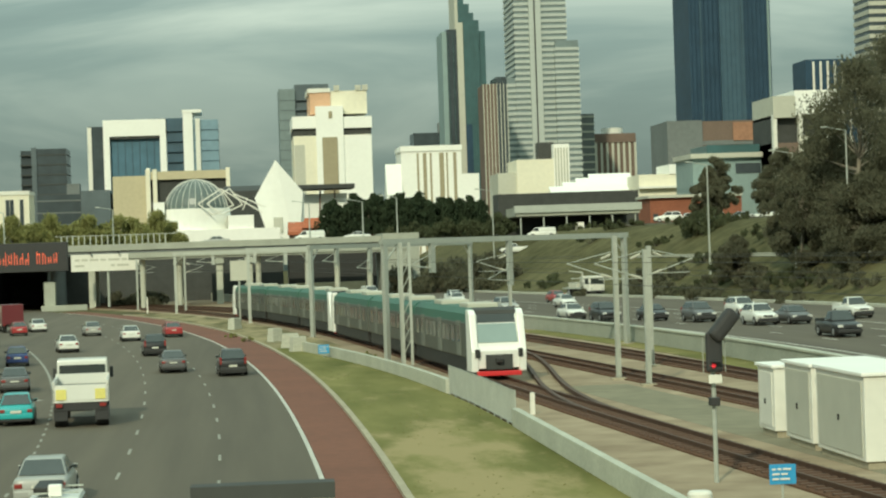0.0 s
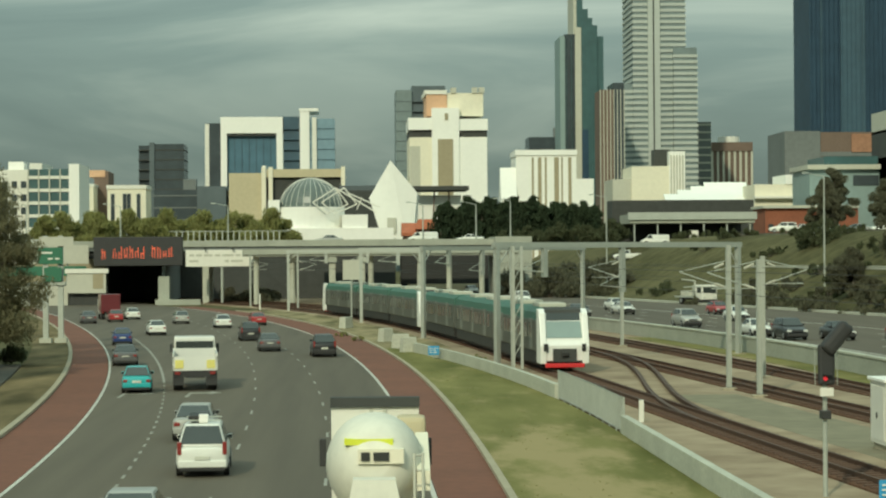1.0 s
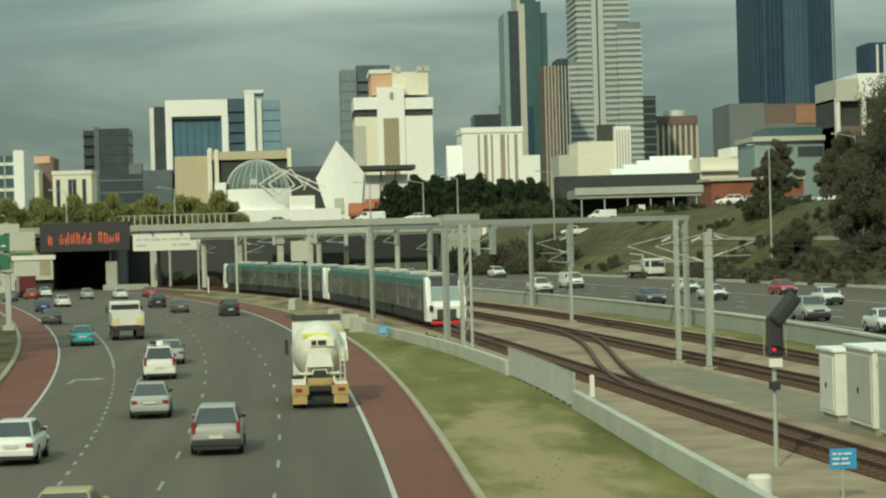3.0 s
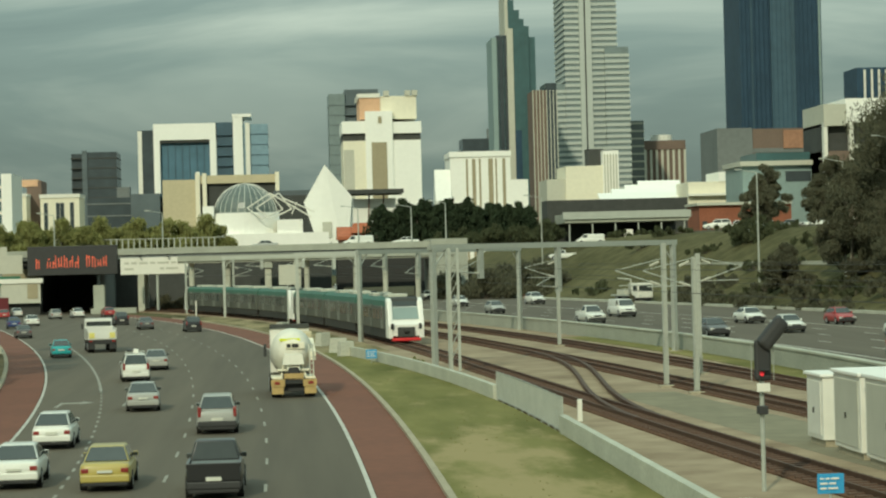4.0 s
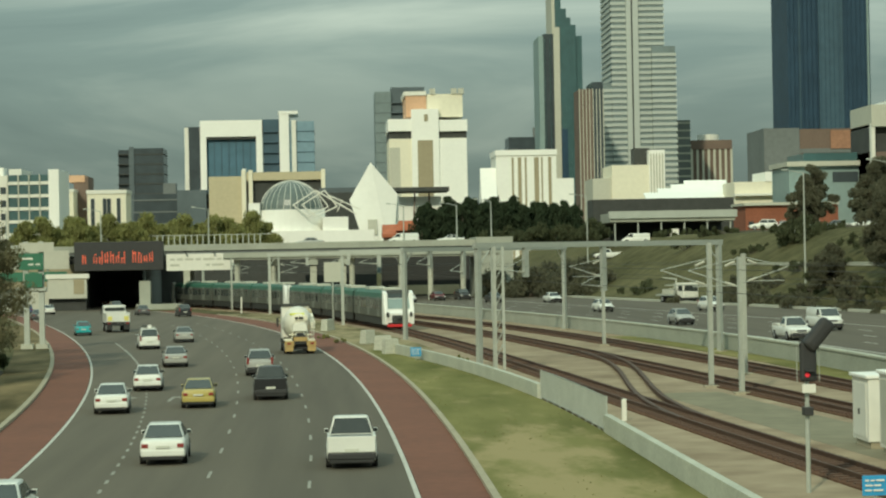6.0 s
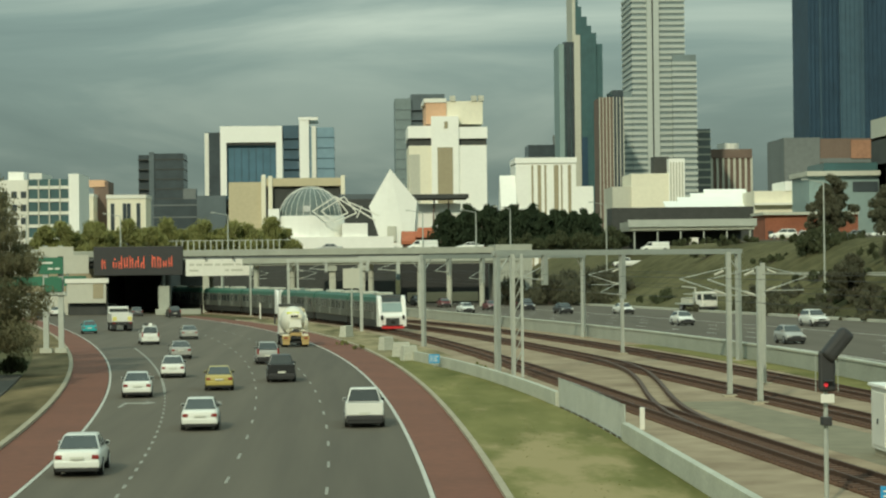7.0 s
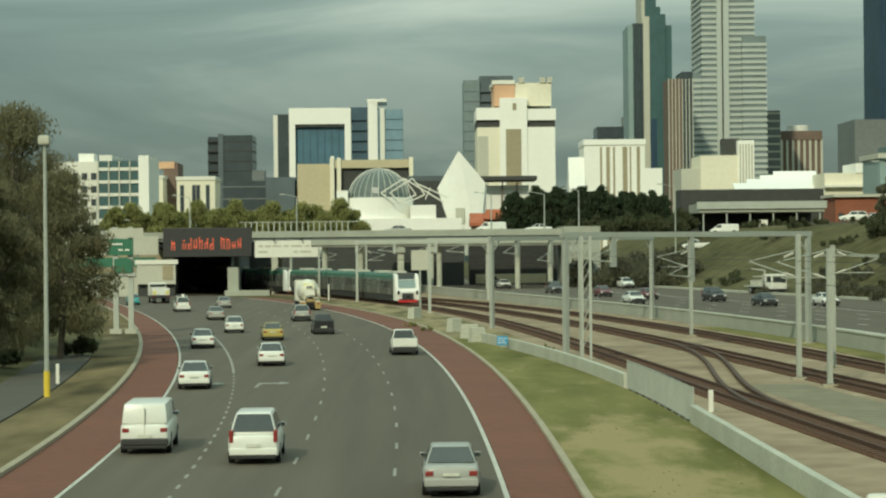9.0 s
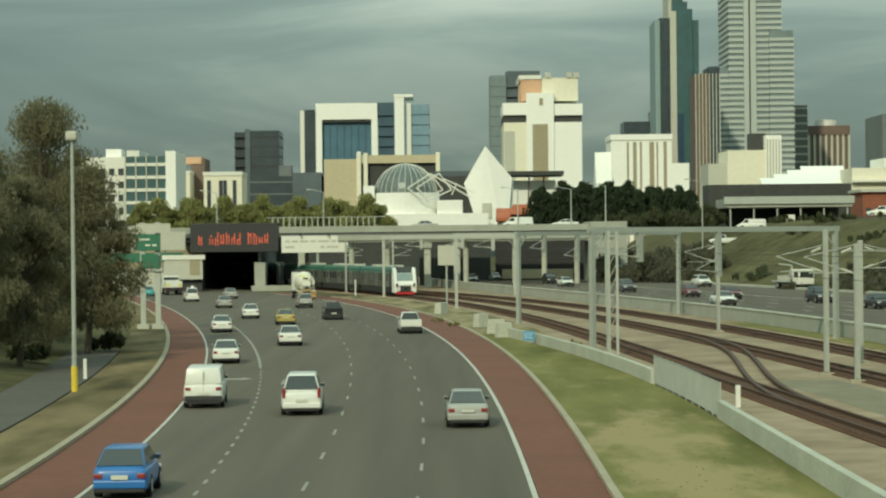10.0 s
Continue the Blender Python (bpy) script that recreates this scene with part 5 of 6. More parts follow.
portal(1.4, 238, 17.6, 238, 8.2, ((4.0, 1.9),))
portal(-7.9, 293, 9.5, 293, 8.2, ((5.0, 1.8), (10.5, 1.8)))
for row in ((10.15, 136, 7.8, 0, True), (20.1, 116, 7.7, -1), (20.6, 110, 6.95, -1), (24.0, 127, 7.1, 1), (21.4, 172, 7.9, -1), (-6.9, 303, 7.8, 1), (-14.2, 322, 7.6, 1)):
    steel_mast(*row)


def wire(line, z, y0, y1):
    bm = bmesh.new()
    rings = [[bm.verts.new((line(y) + dx, y, z + dz)) for dx, dz in ((0.011, 0), (0, 0.011), (-0.011, 0), (0, -0.011))] for y in steps(y0, y1, 12)]
    for p, q in zip(rings, rings[1:]):
        for k in range(4):
            bm.faces.new((p[k], p[(k + 1) % 4], q[(k + 1) % 4], q[k]))
    tagged(part("contact_wire", bm, "dark_steel"), "thin overhead contact wire above the track", "cable", "contact wires")


for ln in (rail_a, rail_b, rail_c):
    wire(ln, 5.6, 30, 330)
    wire(ln, 6.5, 30, 330)


def lamp_post(x, y, z, h, arm=2.0, yellow=False, ang=0):
    s = thing("street_lamp", "tall slim grey street lamp post" + (" with a yellow base sleeve" if yellow else ""), "street lamp", pose(x, y, z, 0, 0, ang), "street lamps")
    part("pole", tubes(((0, 0, -0.2), (0, 0, h), 0.13, 0.08, 8)), "galv", s)
    if yellow:
        part("sleeve", tubes(((0, 0, 0), (0, 0, 1.25), 0.16, 0.16, 8)), "yellow", s)
        part("lamp_head", rounded(-0.28, 0.28, -0.35, 0.3, h - 0.1, h + 0.35, 0.12), "stripe", s)
    else:
        part("arm", tubes(((0, 0, h), (-arm, 0, h + 0.4), 0.06, 0.04, 6)), "galv", s)
        part("lamp_head", rounded(-arm - 0.7, -arm, -0.14, 0.14, h + 0.33, h + 0.5, 0.04), "galv", s)


lamp_post(-18.1, 108, 0.1, 12.4, 0, True)
for row in ((40.0, 340, 1.2, 15.0), (57, 262, 3.5, 13.0), (64.6, 228, 5.0, 13.5), (61.9, 240, 4.2, 12.5), (20.5, 352, 10.0, 5.5), (26.0, 352, 10.0, 6.0), (-19, 352, 9.5, 6.0), (-36, 352, 9.5, 6.0), (-52, 360, 9, 7), (12, 352, 9.5, 6.0)):
    lamp_post(*row)


# ---- trackside equipment ----
def build_signal():
    s = thing("railway_signal", "black railway signal with a long hood showing a red light", "signal", pose(14.0, 64.2, 0))
    part("mast", tubes(((0, 0.25, 0), (0, 0.25, 4.6), 0.07, 0.07, 10)), "galv", s)
    part("base_box", rounded(-0.14, 0.14, 0.0, 0.4, 2.35, 2.6, 0.03), "black", s)
    part("backboard", rounded(-0.25, 0.25, -0.05, 0.12, 3.35, 4.55, 0.1, 3), "black", s)
    h = part("theatre_head", rounded(-0.24, 0.24, -0.25, 0.2, -0.15, 0.9, 0.16, 3), "black", s)
    h.matrix_basis = pose(0.06, 0, 4.45, 0, 40, 0)
    part("lens", tubes(((-0.05, -0.06, 3.55), (-0.05, -0.12, 3.55), 0.062, 0.062, 16)), "signal_red", s, "glowing red lens")
    part("lens_hood", boxes((-0.13, 0.13, -0.3, -0.05, 3.66, 3.69)), "black", s)
    part("number_plate", rounded(-0.2, 0.2, -0.06, -0.02, 3.02, 3.28, 0.02), "white", s, "small white plate")
    part("frame_wire", tubes(((-0.33, 0.05, 3.35), (-0.33, 0.05, 4.4), 0.015, None, 5), ((0.33, 0.05, 3.35), (0.33, 0.05, 4.4), 0.015, None, 5)), "galv", s)


build_signal()


def cabinet(x0, x1, y0, y1, z, label, louvre=False):
    c = thing("equipment_cabinet", label, "cabinet", pose((x0 + x1) / 2, y0, 0.05), "trackside cabinets")
    h, d = (x1 - x0) / 2, y1 - y0
    part("plinth", boxes((-h + 0.1, h - 0.1, 0.1, d - 0.1, 0, 0.25)), "kerb", c)
    part("body", rounded(-h, h, 0, d, 0.25, z - 0.1, 0.04), "white", c)
    part("roof", rounded(-h - 0.1, h + 0.1, -0.1, d + 0.1, z - 0.12, z, 0.03), "bright", c)
    door = part("door", rounded(-h - 0.03, -h + 0.03, 0.25, d - 0.25, 0.4, z - 0.3, 0.015), "stripe" if not louvre else "white", c)
    part("handle", boxes((-h - 0.08, -h - 0.02, d * 0.5, d * 0.5 + 0.06, z * 0.45, z * 0.45 + 0.2)), "dark_steel", door)
    if louvre:
        part("vent", boxes((-h * 0.1, h * 0.8, -0.03, 0.05, z - 0.75, z - 0.5)), "dark_steel", c)
    for x in (-h * 0.33, h * 0.33):
        part("panel_seam", boxes((x - 0.015, x + 0.015, -0.012, 0.02, 0.4, z - 0.25)), "stripe", c)


cabinet(19.15, 22.2, 78, 80.4, 2.65, "white metal trackside cabinet with a dark vent", True)
cabinet(19.1, 22.0, 72.6, 76.2, 2.95, "large white metal trackside equipment hut")
cabinet(19.0, 22.0, 66.0, 71.6, 3.0, "long white equipment hut with grey door panels")
c = thing("white_bollard", "stout off-white round bollard at the low wall", "bollard", pose(11.92, 57, 0.0))
part("shaft", tubes(((0, 0, 0), (0, 0, 0.62), 0.33, 0.33, 20)), "white", c)
part("cap", tubes(((0, 0, 0.62), (0, 0, 0.69), 0.33, 0.28, 20)), "white", c)


def fence(y0, y1):
    f = thing("mesh_fence", "galvanised chain mesh fence along the railway", "fence", pose(0, 0, 0))
    ys = steps(y0, y1, 2.2)
    for y in ys:
        part("post", tubes(((low_wall(y) + 0.05, y, 0), (low_wall(y) + 0.05, y, 1.5), 0.035, None, 6)), "galv", f)
    for a, b in zip(ys, ys[1:]):
        for z in (0.12, 1.46):
            part("rail", tubes(((low_wall(a) + 0.05, a, z), (low_wall(b) + 0.05, b, z), 0.025, None, 5)), "galv", f)
        bm = bmesh.new()
        pa, pb = Vector((low_wall(a) + 0.05, a, 0.1)), Vector((low_wall(b) + 0.05, b, 0.1))
        for k in range(27):
            p = pa.lerp(pb, (k + 0.5) / 27)
            tube(bm, (p.x, p.y, p.z), (p.x, p.y, p.z + 1.36), 0.007, None, 3)
        for k in range(16):
            z = 0.12 + k * 0.088
            tube(bm, (pa.x, pa.y, z), (pb.x, pb.y, z), 0.007, None, 3)
        part("mesh_panel", bm, "galv", f)


fence(88.4, 110)
for i, (x, y, w) in enumerate(((1.4, 172, 1.5), (3.4, 165, 1.2), (-1.5, 186, 1.2), (-8, 222, 1.6))):
    c = thing("concrete_block", "weathered pale concrete block on the verge", "concrete block", pose(path_r(y) + 1.6, y, 0.05, 0, 0, 20 * i), "concrete blocks")
    part("block", rounded(-w / 2, w / 2, -0.4, 0.4, 0, 1.15, 0.05, 2, 0.85), "pale_concrete", c)


# ---- vehicles ----
def wheels(v, w, ys, r=0.32, width=0.2, dual=False):
    for y in ys:
        for s in (-1, 1):
            xo, xi = s * w, s * (w - width * (2 if dual else 1))
            t = part("wheel", tubes(((xi, y, r), (xo, y, r), r, r, 16)), "tyre", v)
            part("rim", tubes(((xo, y, r), (xo + s * 0.012, y, r), r * 0.62, r * 0.58, 12)), "alloy", t)


KINDS = {
    # length, half width, belt, roof, hood height, (rear glass base, roof rear, roof front, screen base) from the tail
    "sedan": (4.5, 0.83, 0.88, 1.38, 0.88, (0.75, 1.45, 2.65, 3.35), 1.0),
    "hatch": (3.9, 0.80, 0.90, 1.42, 0.86, (0.12, 0.85, 2.15, 2.95), 1.0),
    "suv": (4.5, 0.87, 1.02, 1.62, 0.98, (0.08, 0.62, 2.55, 3.25), 1.05),
    "wagon": (4.7, 0.86, 1.02, 1.72, 0.98, (0.05, 0.48, 2.75, 3.4), 1.05),
    "ute": (5.0, 0.88, 1.0, 1.66, 1.0, (2.0, 2.15, 3.0, 3.6), 1.08),
    "van": (4.9, 0.88, 1.08, 1.78, 1.05, (0.05, 0.15, 3.5, 4.25), 1.15),
}


def soft_edges(ob, degrees=38):
    """Smooth shading that keeps the hard creases."""
    for f in ob.data.polygons:
        f.use_smooth = True
    ob.data.set_sharp_from_angle(angle=radians(degrees))
    return ob


def shell(stations):
    """A car's lower body: rounded rings (y, half width, sill, top) along its length."""
    bm = bmesh.new()
    rings = []
    for y, w, zb, zt in stations:
        half = ((0.80, zb), (0.95, zb + 0.07), (1.0, zb + 0.24), (1.0, (zb + zt) / 2 + 0.06), (0.985, zt - 0.15), (0.94, zt - 0.05), (0.86, zt - 0.012), (0.55, zt + 0.012))
        rings.append([bm.verts.new((w * k, y, z)) for k, z in half] + [bm.verts.new((-w * k, y, z)) for k, z in reversed(half)])
    n = len(rings[0])
    for p, q in zip(rings, rings[1:]):
        for i in range(n):
            bm.faces.new((p[i], p[(i + 1) % n], q[(i + 1) % n], q[i]))
    bm.faces.new(rings[0])
    bm.faces.new(rings[-1][::-1])
    bmesh.ops.recalc_face_normals(bm, faces=bm.faces[:])
    return bm


def car(kind, shade, label, at=None, bars_on_roof=False):
    L, w, belt, roof, hood, (g0, g1, g2, g3), sill = KINDS[kind]
    v = thing("car" if kind not in ("ute", "van") else ("utility_truck" if kind == "ute" else "van"), label, "car" if kind not in ("ute", "van") else kind, at)
    col = SHADES[shade]
    y0 = -L / 2
    tail = hood + 0.04 if kind in ("sedan",) else belt
    deck = y0 + (1.9 if kind == "ute" else g0 + 0.3)
    rows = [(y0, 0.82 * w, 0.36, tail - 0.12), (y0 + 0.03, 0.89 * w, 0.30, tail - 0.06), (y0 + 0.10, 0.95 * w, 0.26, tail - 0.02), (y0 + 0.26, 0.985 * w, 0.22, tail), (deck, w, 0.21, belt + 0.02), ((deck + y0 + g3) / 2, w, 0.21, belt + 0.02), (y0 + g3, 0.99 * w, 0.21, belt + 0.01), (-y0 - 0.55, 0.965 * w, 0.22, hood - 0.08), (-y0 - 0.2, 0.91 * w, 0.24, hood - 0.18), (-y0 - 0.05, 0.82 * w, 0.28, hood - 0.29), (-y0, 0.74 * w, 0.36, hood - 0.38)]
    soft_edges(part("body", shell(rows), col, v), 50)
    cab = [(y0 + g0, belt - 0.02), (y0 + g3, belt - 0.02), (y0 + g2, roof), (y0 + g1, roof)]
    taper = 0.74 if kind != "van" else 0.9
    cw = w * 0.93
    soft_edges(part("cabin", prism(cab, -cw, cw, lambda y, z: 1.0 if z < belt + 0.1 else taper, 0.11), col, v))
    tw = cw * taper
    dz = roof - belt
    lerp = lambda a, b, k: a + (b - a) * k
    a, b = 0.14, 0.86
    o = 0.015

    def pane(name, ya, yb, sgn):
        k0, k1 = 0.10, 0.90
        xb, xt = lerp(cw, tw, k0) * 0.91, lerp(cw, tw, k1) * 0.90
        pb, pt = lerp(ya, yb, k0), lerp(ya, yb, k1)
        zb, zt = belt + dz * k0, belt + dz * k1
        pts = [(-xb * sgn, pb, zb), (xb * sgn, pb, zb), (xt * sgn, pt, zt), (-xt * sgn, pt, zt)]
        part(name, quad(bmesh.new(), pts, o), "glass", v)

    if kind != "van":
        pane("rear_window", y0 + g0, y0 + g1, 1)
    else:
        part("rear_door", boxes((-0.012, 0.012, y0 - 0.01, y0 + 0.1, 0.6, roof - 0.15)), "stripe", v)
    pane("windscreen", y0 + g3, y0 + g2, -1)
    for s in (-1, 1):
        xb, xt = s * lerp(cw, tw, a), s * lerp(cw, tw, b)
        zb, zt = belt + dz * a, belt + dz * b
        ra, rb = lerp(y0 + g0, y0 + g1, a) + 0.16, lerp(y0 + g0, y0 + g1, b) + 0.16
        fa, fb = lerp(y0 + g3, y0 + g2, a) - 0.16, lerp(y0 + g3, y0 + g2, b) - 0.12
        ma = (ra + fa) / 2
        if kind == "van":
            ra, rb = fa - 1.0, fa - 0.95
        segs = [(ra, rb, ma - 0.05, ma - 0.05), (ma + 0.05, ma + 0.05, fa, fb)] if kind not in ("ute", "van") else [(ra, rb, fa, fb)]
        for p0, p1, q0, q1 in segs:
            pts = [(xb, p0, zb), (xb, q0, zb), (xt, q1, zt), (xt, p1, zt)]
            part("side_window", quad(bmesh.new(), pts if s > 0 else pts[::-1], o), "glass", v)
        if kind in ("suv", "wagon"):
            part("tail_light", rounded(s * w * 0.86 - 0.07, s * w * 0.86 + 0.07, y0 - 0.02, y0 + 0.2, tail - 0.28, tail + 0.14, 0.03), "tail", v)
        else:
            part("tail_light", rounded(s * w * 0.76 - 0.12, s * w * 0.76 + 0.12, y0 - 0.025, y0 + 0.12, tail - 0.30, tail - 0.15, 0.03), "tail", v)
        part("headlight", rounded(s * w * 0.72 - 0.17, s * w * 0.72 + 0.17, -y0 - 0.14, -y0 + 0.0, hood - 0.36, hood - 0.20, 0.03), "head", v)
        m = part("mirror", rounded(s * w - 0.08, s * w + 0.08, y0 + g3 - 0.45, y0 + g3 - 0.33, belt + 0.02, belt + 0.17, 0.03), col, v)
        part("mirror_glass", boxes((s * w - 0.065, s * w + 0.065, y0 + g3 - 0.46, y0 + g3 - 0.44, belt + 0.04, belt + 0.15)), "glass", m)
    part("rear_bumper", rounded(-w * 0.94, w * 0.94, y0 - 0.06, y0 + 0.2, 0.32, 0.56, 0.05), col if kind not in ("ute", "van", "suv") else M["black"], v)
    part("front_bumper", rounded(-w * 0.92, w * 0.92, -y0 - 0.2, -y0 + 0.05, 0.28, 0.52, 0.05), "black", v)
    part("grille", rounded(-w * 0.42, w * 0.42, -y0 - 0.1, -y0 + 0.02, hood - 0.36, hood - 0.22, 0.02), "black", v)
    # black strip carries the shadow below the rear bumper
    part("rear_valance", rounded(-w * 0.88, w * 0.88, y0 - 0.02, y0 + 0.25, 0.2, 0.36, 0.04), "black", v)
    part("plate", boxes((-0.24, 0.24, y0 - 0.075, y0 - 0.02, 0.58 if kind != "sedan" else 0.62, 0.70)), "plate", v)
    part("underbody", boxes((-w * 0.85, w * 0.85, y0 + 0.25, -y0 - 0.25, 0.17, 0.30)), "black", v)
    wheels(v, w + 0.012, (y0 + 0.85, -y0 - 0.85), 0.32 * sill)
    if kind == "ute":
        part("tray_floor", boxes((-w * 0.82, w * 0.82, y0 + 0.12, y0 + 1.85, belt + 0.02, belt + 0.045)), "grey", v)
        for s in (-1, 1):
            part("tray_side", boxes((s * w * 0.9 - 0.04, s * w * 0.9 + 0.04, y0 + 0.03, y0 + 1.9, belt - 0.05, belt + 0.12)), col, v)
        part("tailgate", rounded(-w * 0.92, w * 0.92, y0 - 0.03, y0 + 0.05, belt - 0.42, belt + 0.12, 0.02), col, v)
    if bars_on_roof:
        for y in (y0 + g1 + 0.3, y0 + g2 - 0.3):
            part("roof_bar", boxes((-tw, tw, y - 0.03, y + 0.03, roof + 0.08, roof + 0.12)), "galv", v)
        part("beacon", rounded(-0.12, 0.2, y0 + g1 + 0.2, y0 + g1 + 0.45, roof + 0.02, roof + 0.3, 0.04), "bright", v)
        part("load", rounded(-tw * 0.8, tw * 0.2, y0 + g1 + 0.3, y0 + g2 - 0.2, roof + 0.12, roof + 0.24, 0.03), "dark_steel", v)
    return v


def tipper(label, shade="white", box_h=0.72, dots=True):
    v = thing("truck", label, "truck")
    part("chassis", boxes((-0.5, 0.5, -3.6, 3.4, 0.7, 1.0)), "dark_steel", v)
    bm = boxes((-1.22, 1.22, -3.8, -3.68, 1.15, 1.15 + box_h), (-1.22, -1.12, -3.8, 1.2, 1.15, 1.15 + box_h + 0.15), (1.12, 1.22, -3.8, 1.2, 1.15, 1.15 + box_h + 0.15), (-1.22, 1.22, 1.1, 1.2, 1.15, 1.15 + box_h + 0.25), (-1.2, 1.2, -3.8, 1.2, 1.1, 1.2))
    part("tray", bm, SHADES[shade], v, "cream painted tipper tray")
    part("load", boxes((-1.1, 1.1, -3.6, 1.0, 1.2, 1.15 + box_h * 0.7)), "roof_shade_dark", v)
    part("cab", rounded(-1.15, 1.15, 1.5, 3.7, 0.9, 2.75, 0.1), SHADES[shade], v)
    part("rear_window", boxes((-1.05, 1.05, 1.46, 1.52, 1.75, 2.5)), "glass", v)
    part("windscreen", boxes((-1.0, 1.0, 3.66, 3.72, 1.75, 2.5)), "glass", v)
    if dots:
        for s in (-1, 1):
            part("reflector_disc", rounded(s * 0.85 - 0.23, s * 0.85 + 0.23, -3.84, -3.79, 1.22, 1.68, 0.02), "pale_yellow", v, "yellow warning panel")
    for s in (-1, 1):
        part("mudguard", boxes((s * 0.9 - 0.3, s * 0.9 + 0.3, -3.7, -3.62, 0.3, 0.95)), "black", v)
        part("tail_light", boxes((s * 0.95 - 0.14, s * 0.95 + 0.14, -3.86, -3.78, 0.9, 1.05)), "tail", v)
        part("mirror", rounded(s * 1.32 - 0.08, s * 1.32 + 0.08, 3.3, 3.4, 1.8, 2.3, 0.03), "black", v)
        part("headlight", boxes((s * 0.85 - 0.15, s * 0.85 + 0.15, 3.66, 3.74, 1.0, 1.2)), "head", v)
    part("rear_bar", boxes((-1.15, 1.15, -3.75, -3.6, 0.75, 1.1)), "black", v)
    wheels(v, 1.18, (-2.9, -1.7, 2.6), 0.48, 0.27, True)
    return v


def mixer():
    v = thing("concrete_mixer_truck", "cream concrete mixer truck with a lime strip on its drum", "truck")
    part("chassis", boxes((-0.5, 0.5, -4.0, 4.0, 0.75, 1.05)), "dark_steel", v)
    prof = [(-3.15, 0.35), (-3.1, 0.62), (-2.85, 0.88), (-2.4, 1.08), (-1.7, 1.2), (0.2, 1.22), (1.5, 0.92), (1.9, 0.5)]
    bm = bmesh.new()
    ax = Vector((0, math.cos(radians(-7)), math.sin(radians(-7))))
    up = Vector((0, -ax.z, ax.y))
    rings = []
    for y, r in prof:
        c = Vector((0, 0, 2.28)) + ax * (y + 0.6)
        rings.append([bm.verts.new(c + Vector((math.cos(k * math.tau / 28) * r, 0, 0)) + up * (math.sin(k * math.tau / 28) * r)) for k in range(28)])
    for p, q in zip(rings, rings[1:]):
        for k in range(28):
            bm.faces.new((p[k], p[(k + 1) % 28], q[(k + 1) % 28], q[k]))
    bm.faces.new(rings[0])
    bm.faces.new(rings[-1][::-1])
    bmesh.ops.recalc_face_normals(bm, faces=bm.faces[:])
    drum = part("drum", bm, "drum_white", v, "off-white mixing drum")
    for f in drum.data.polygons:
        f.use_smooth = len(f.vertices) == 4
    part("strip", boxes((-0.72, 0.45, -2.45, -1.9, 2.96, 3.10)), "lime", drum, "lime yellow strip")
    bars(drum, -0.32, 0.62, 2.60, 2.84, -2.67, 1, "dark_steel", 21, 0.8)
    part("plate_board", boxes((-0.4, 0.7, -2.65, -2.1, 2.56, 2.88)), "cream", drum)
    part("cab", rounded(-1.12, 1.12, 2.2, 4.2, 0.95, 3.45, 0.12), "white", v)
    part("rear_panel", boxes((-1.14, 1.14, 1.9, 2.15, 1.1, 3.55)), "white", v)
    part("roof_visor", boxes((-1.16, 1.16, 1.8, 2.3, 3.52, 3.76)), "roof_shade_dark", v)
    part("windscreen", boxes((-1.05, 1.05, 4.16, 4.22, 2.0, 2.95)), "glass", v)
    part("chute", prism(((-3.9, 1.25), (-3.2, 1.55), (-3.2, 1.8), (-3.9, 1.5)), -0.34, 0.34), "drum_white", v, "cream discharge chute")
    part("frame", tubes(((-0.7, -3.2, 1.0), (-0.45, -2.9, 2.2), 0.06), ((0.7, -3.2, 1.0), (0.45, -2.9, 2.2), 0.06), ((-0.9, -3.3, 1.45), (0.9, -3.3, 1.45), 0.06)), "cream", v)
    part("ladder", tubes(((0.95, -3.3, 0.9), (0.95, -2.8, 2.8), 0.035), ((1.15, -3.3, 0.9), (1.15, -2.8, 2.8), 0.035)), "stripe", v)
    for s in (-1, 1):
        part("mudguard", boxes((s * 0.92 - 0.33, s * 0.92 + 0.33, -4.0, -3.92, 0.22, 0.62)), "ochre", v)
        part("rear_step", boxes((s * 0.9 - 0.38, s * 0.9 + 0.38, -4.05, -3.7, 0.62, 0.98)), "ochre", v)
        part("tail_light", boxes((s * 0.95 - 0.15, s * 0.95 + 0.15, -4.09, -4.04, 0.74, 0.88)), "tail", v)
        part("mirror", rounded(s * 1.42 - 0.09, s * 1.42 + 0.09, 3.8, 3.9, 1.9, 2.6, 0.03), "black", v)
        part("fender", boxes((s * 0.93 - 0.3, s * 0.93 + 0.3, -3.7, -0.6, 1.0, 1.08)), "cream", v)
    part("rear_axle", boxes((-0.6, 0.6, -3.6, -3.3, 0.35, 0.75)), "black", v)
    part("rear_frame", boxes((-0.55, 0.55, -4.0, -3.9, 0.98, 1.3)), "ochre", v)
    part("hopper", boxes((-0.62, 0.62, -3.75, -2.95, 1.75, 2.3, 0.8)), "drum_white", v, "cream loading hopper")
    part("hopper_mouth", boxes((-0.4, 0.4, -4.0, -3.9, 1.3, 1.62, 0.6)), "dark_steel", v)
    part("spare_chute", prism(((-2.2, 1.9), (0.6, 2.5), (0.6, 3.0), (-2.2, 2.35)), 1.02, 1.34), "cream", v, "cream folded spare chute")
    part("water_tank", rounded(0.55, 1.3, 0.9, 1.8, 2.7, 3.35, 0.12), "beige", v)
    for k in range(6):
        part("rung", tubes(((0.95, -3.2 + k * 0.09, 1.1 + k * 0.33), (1.15, -3.2 + k * 0.09, 1.1 + k * 0.33), 0.025)), "stripe", v)
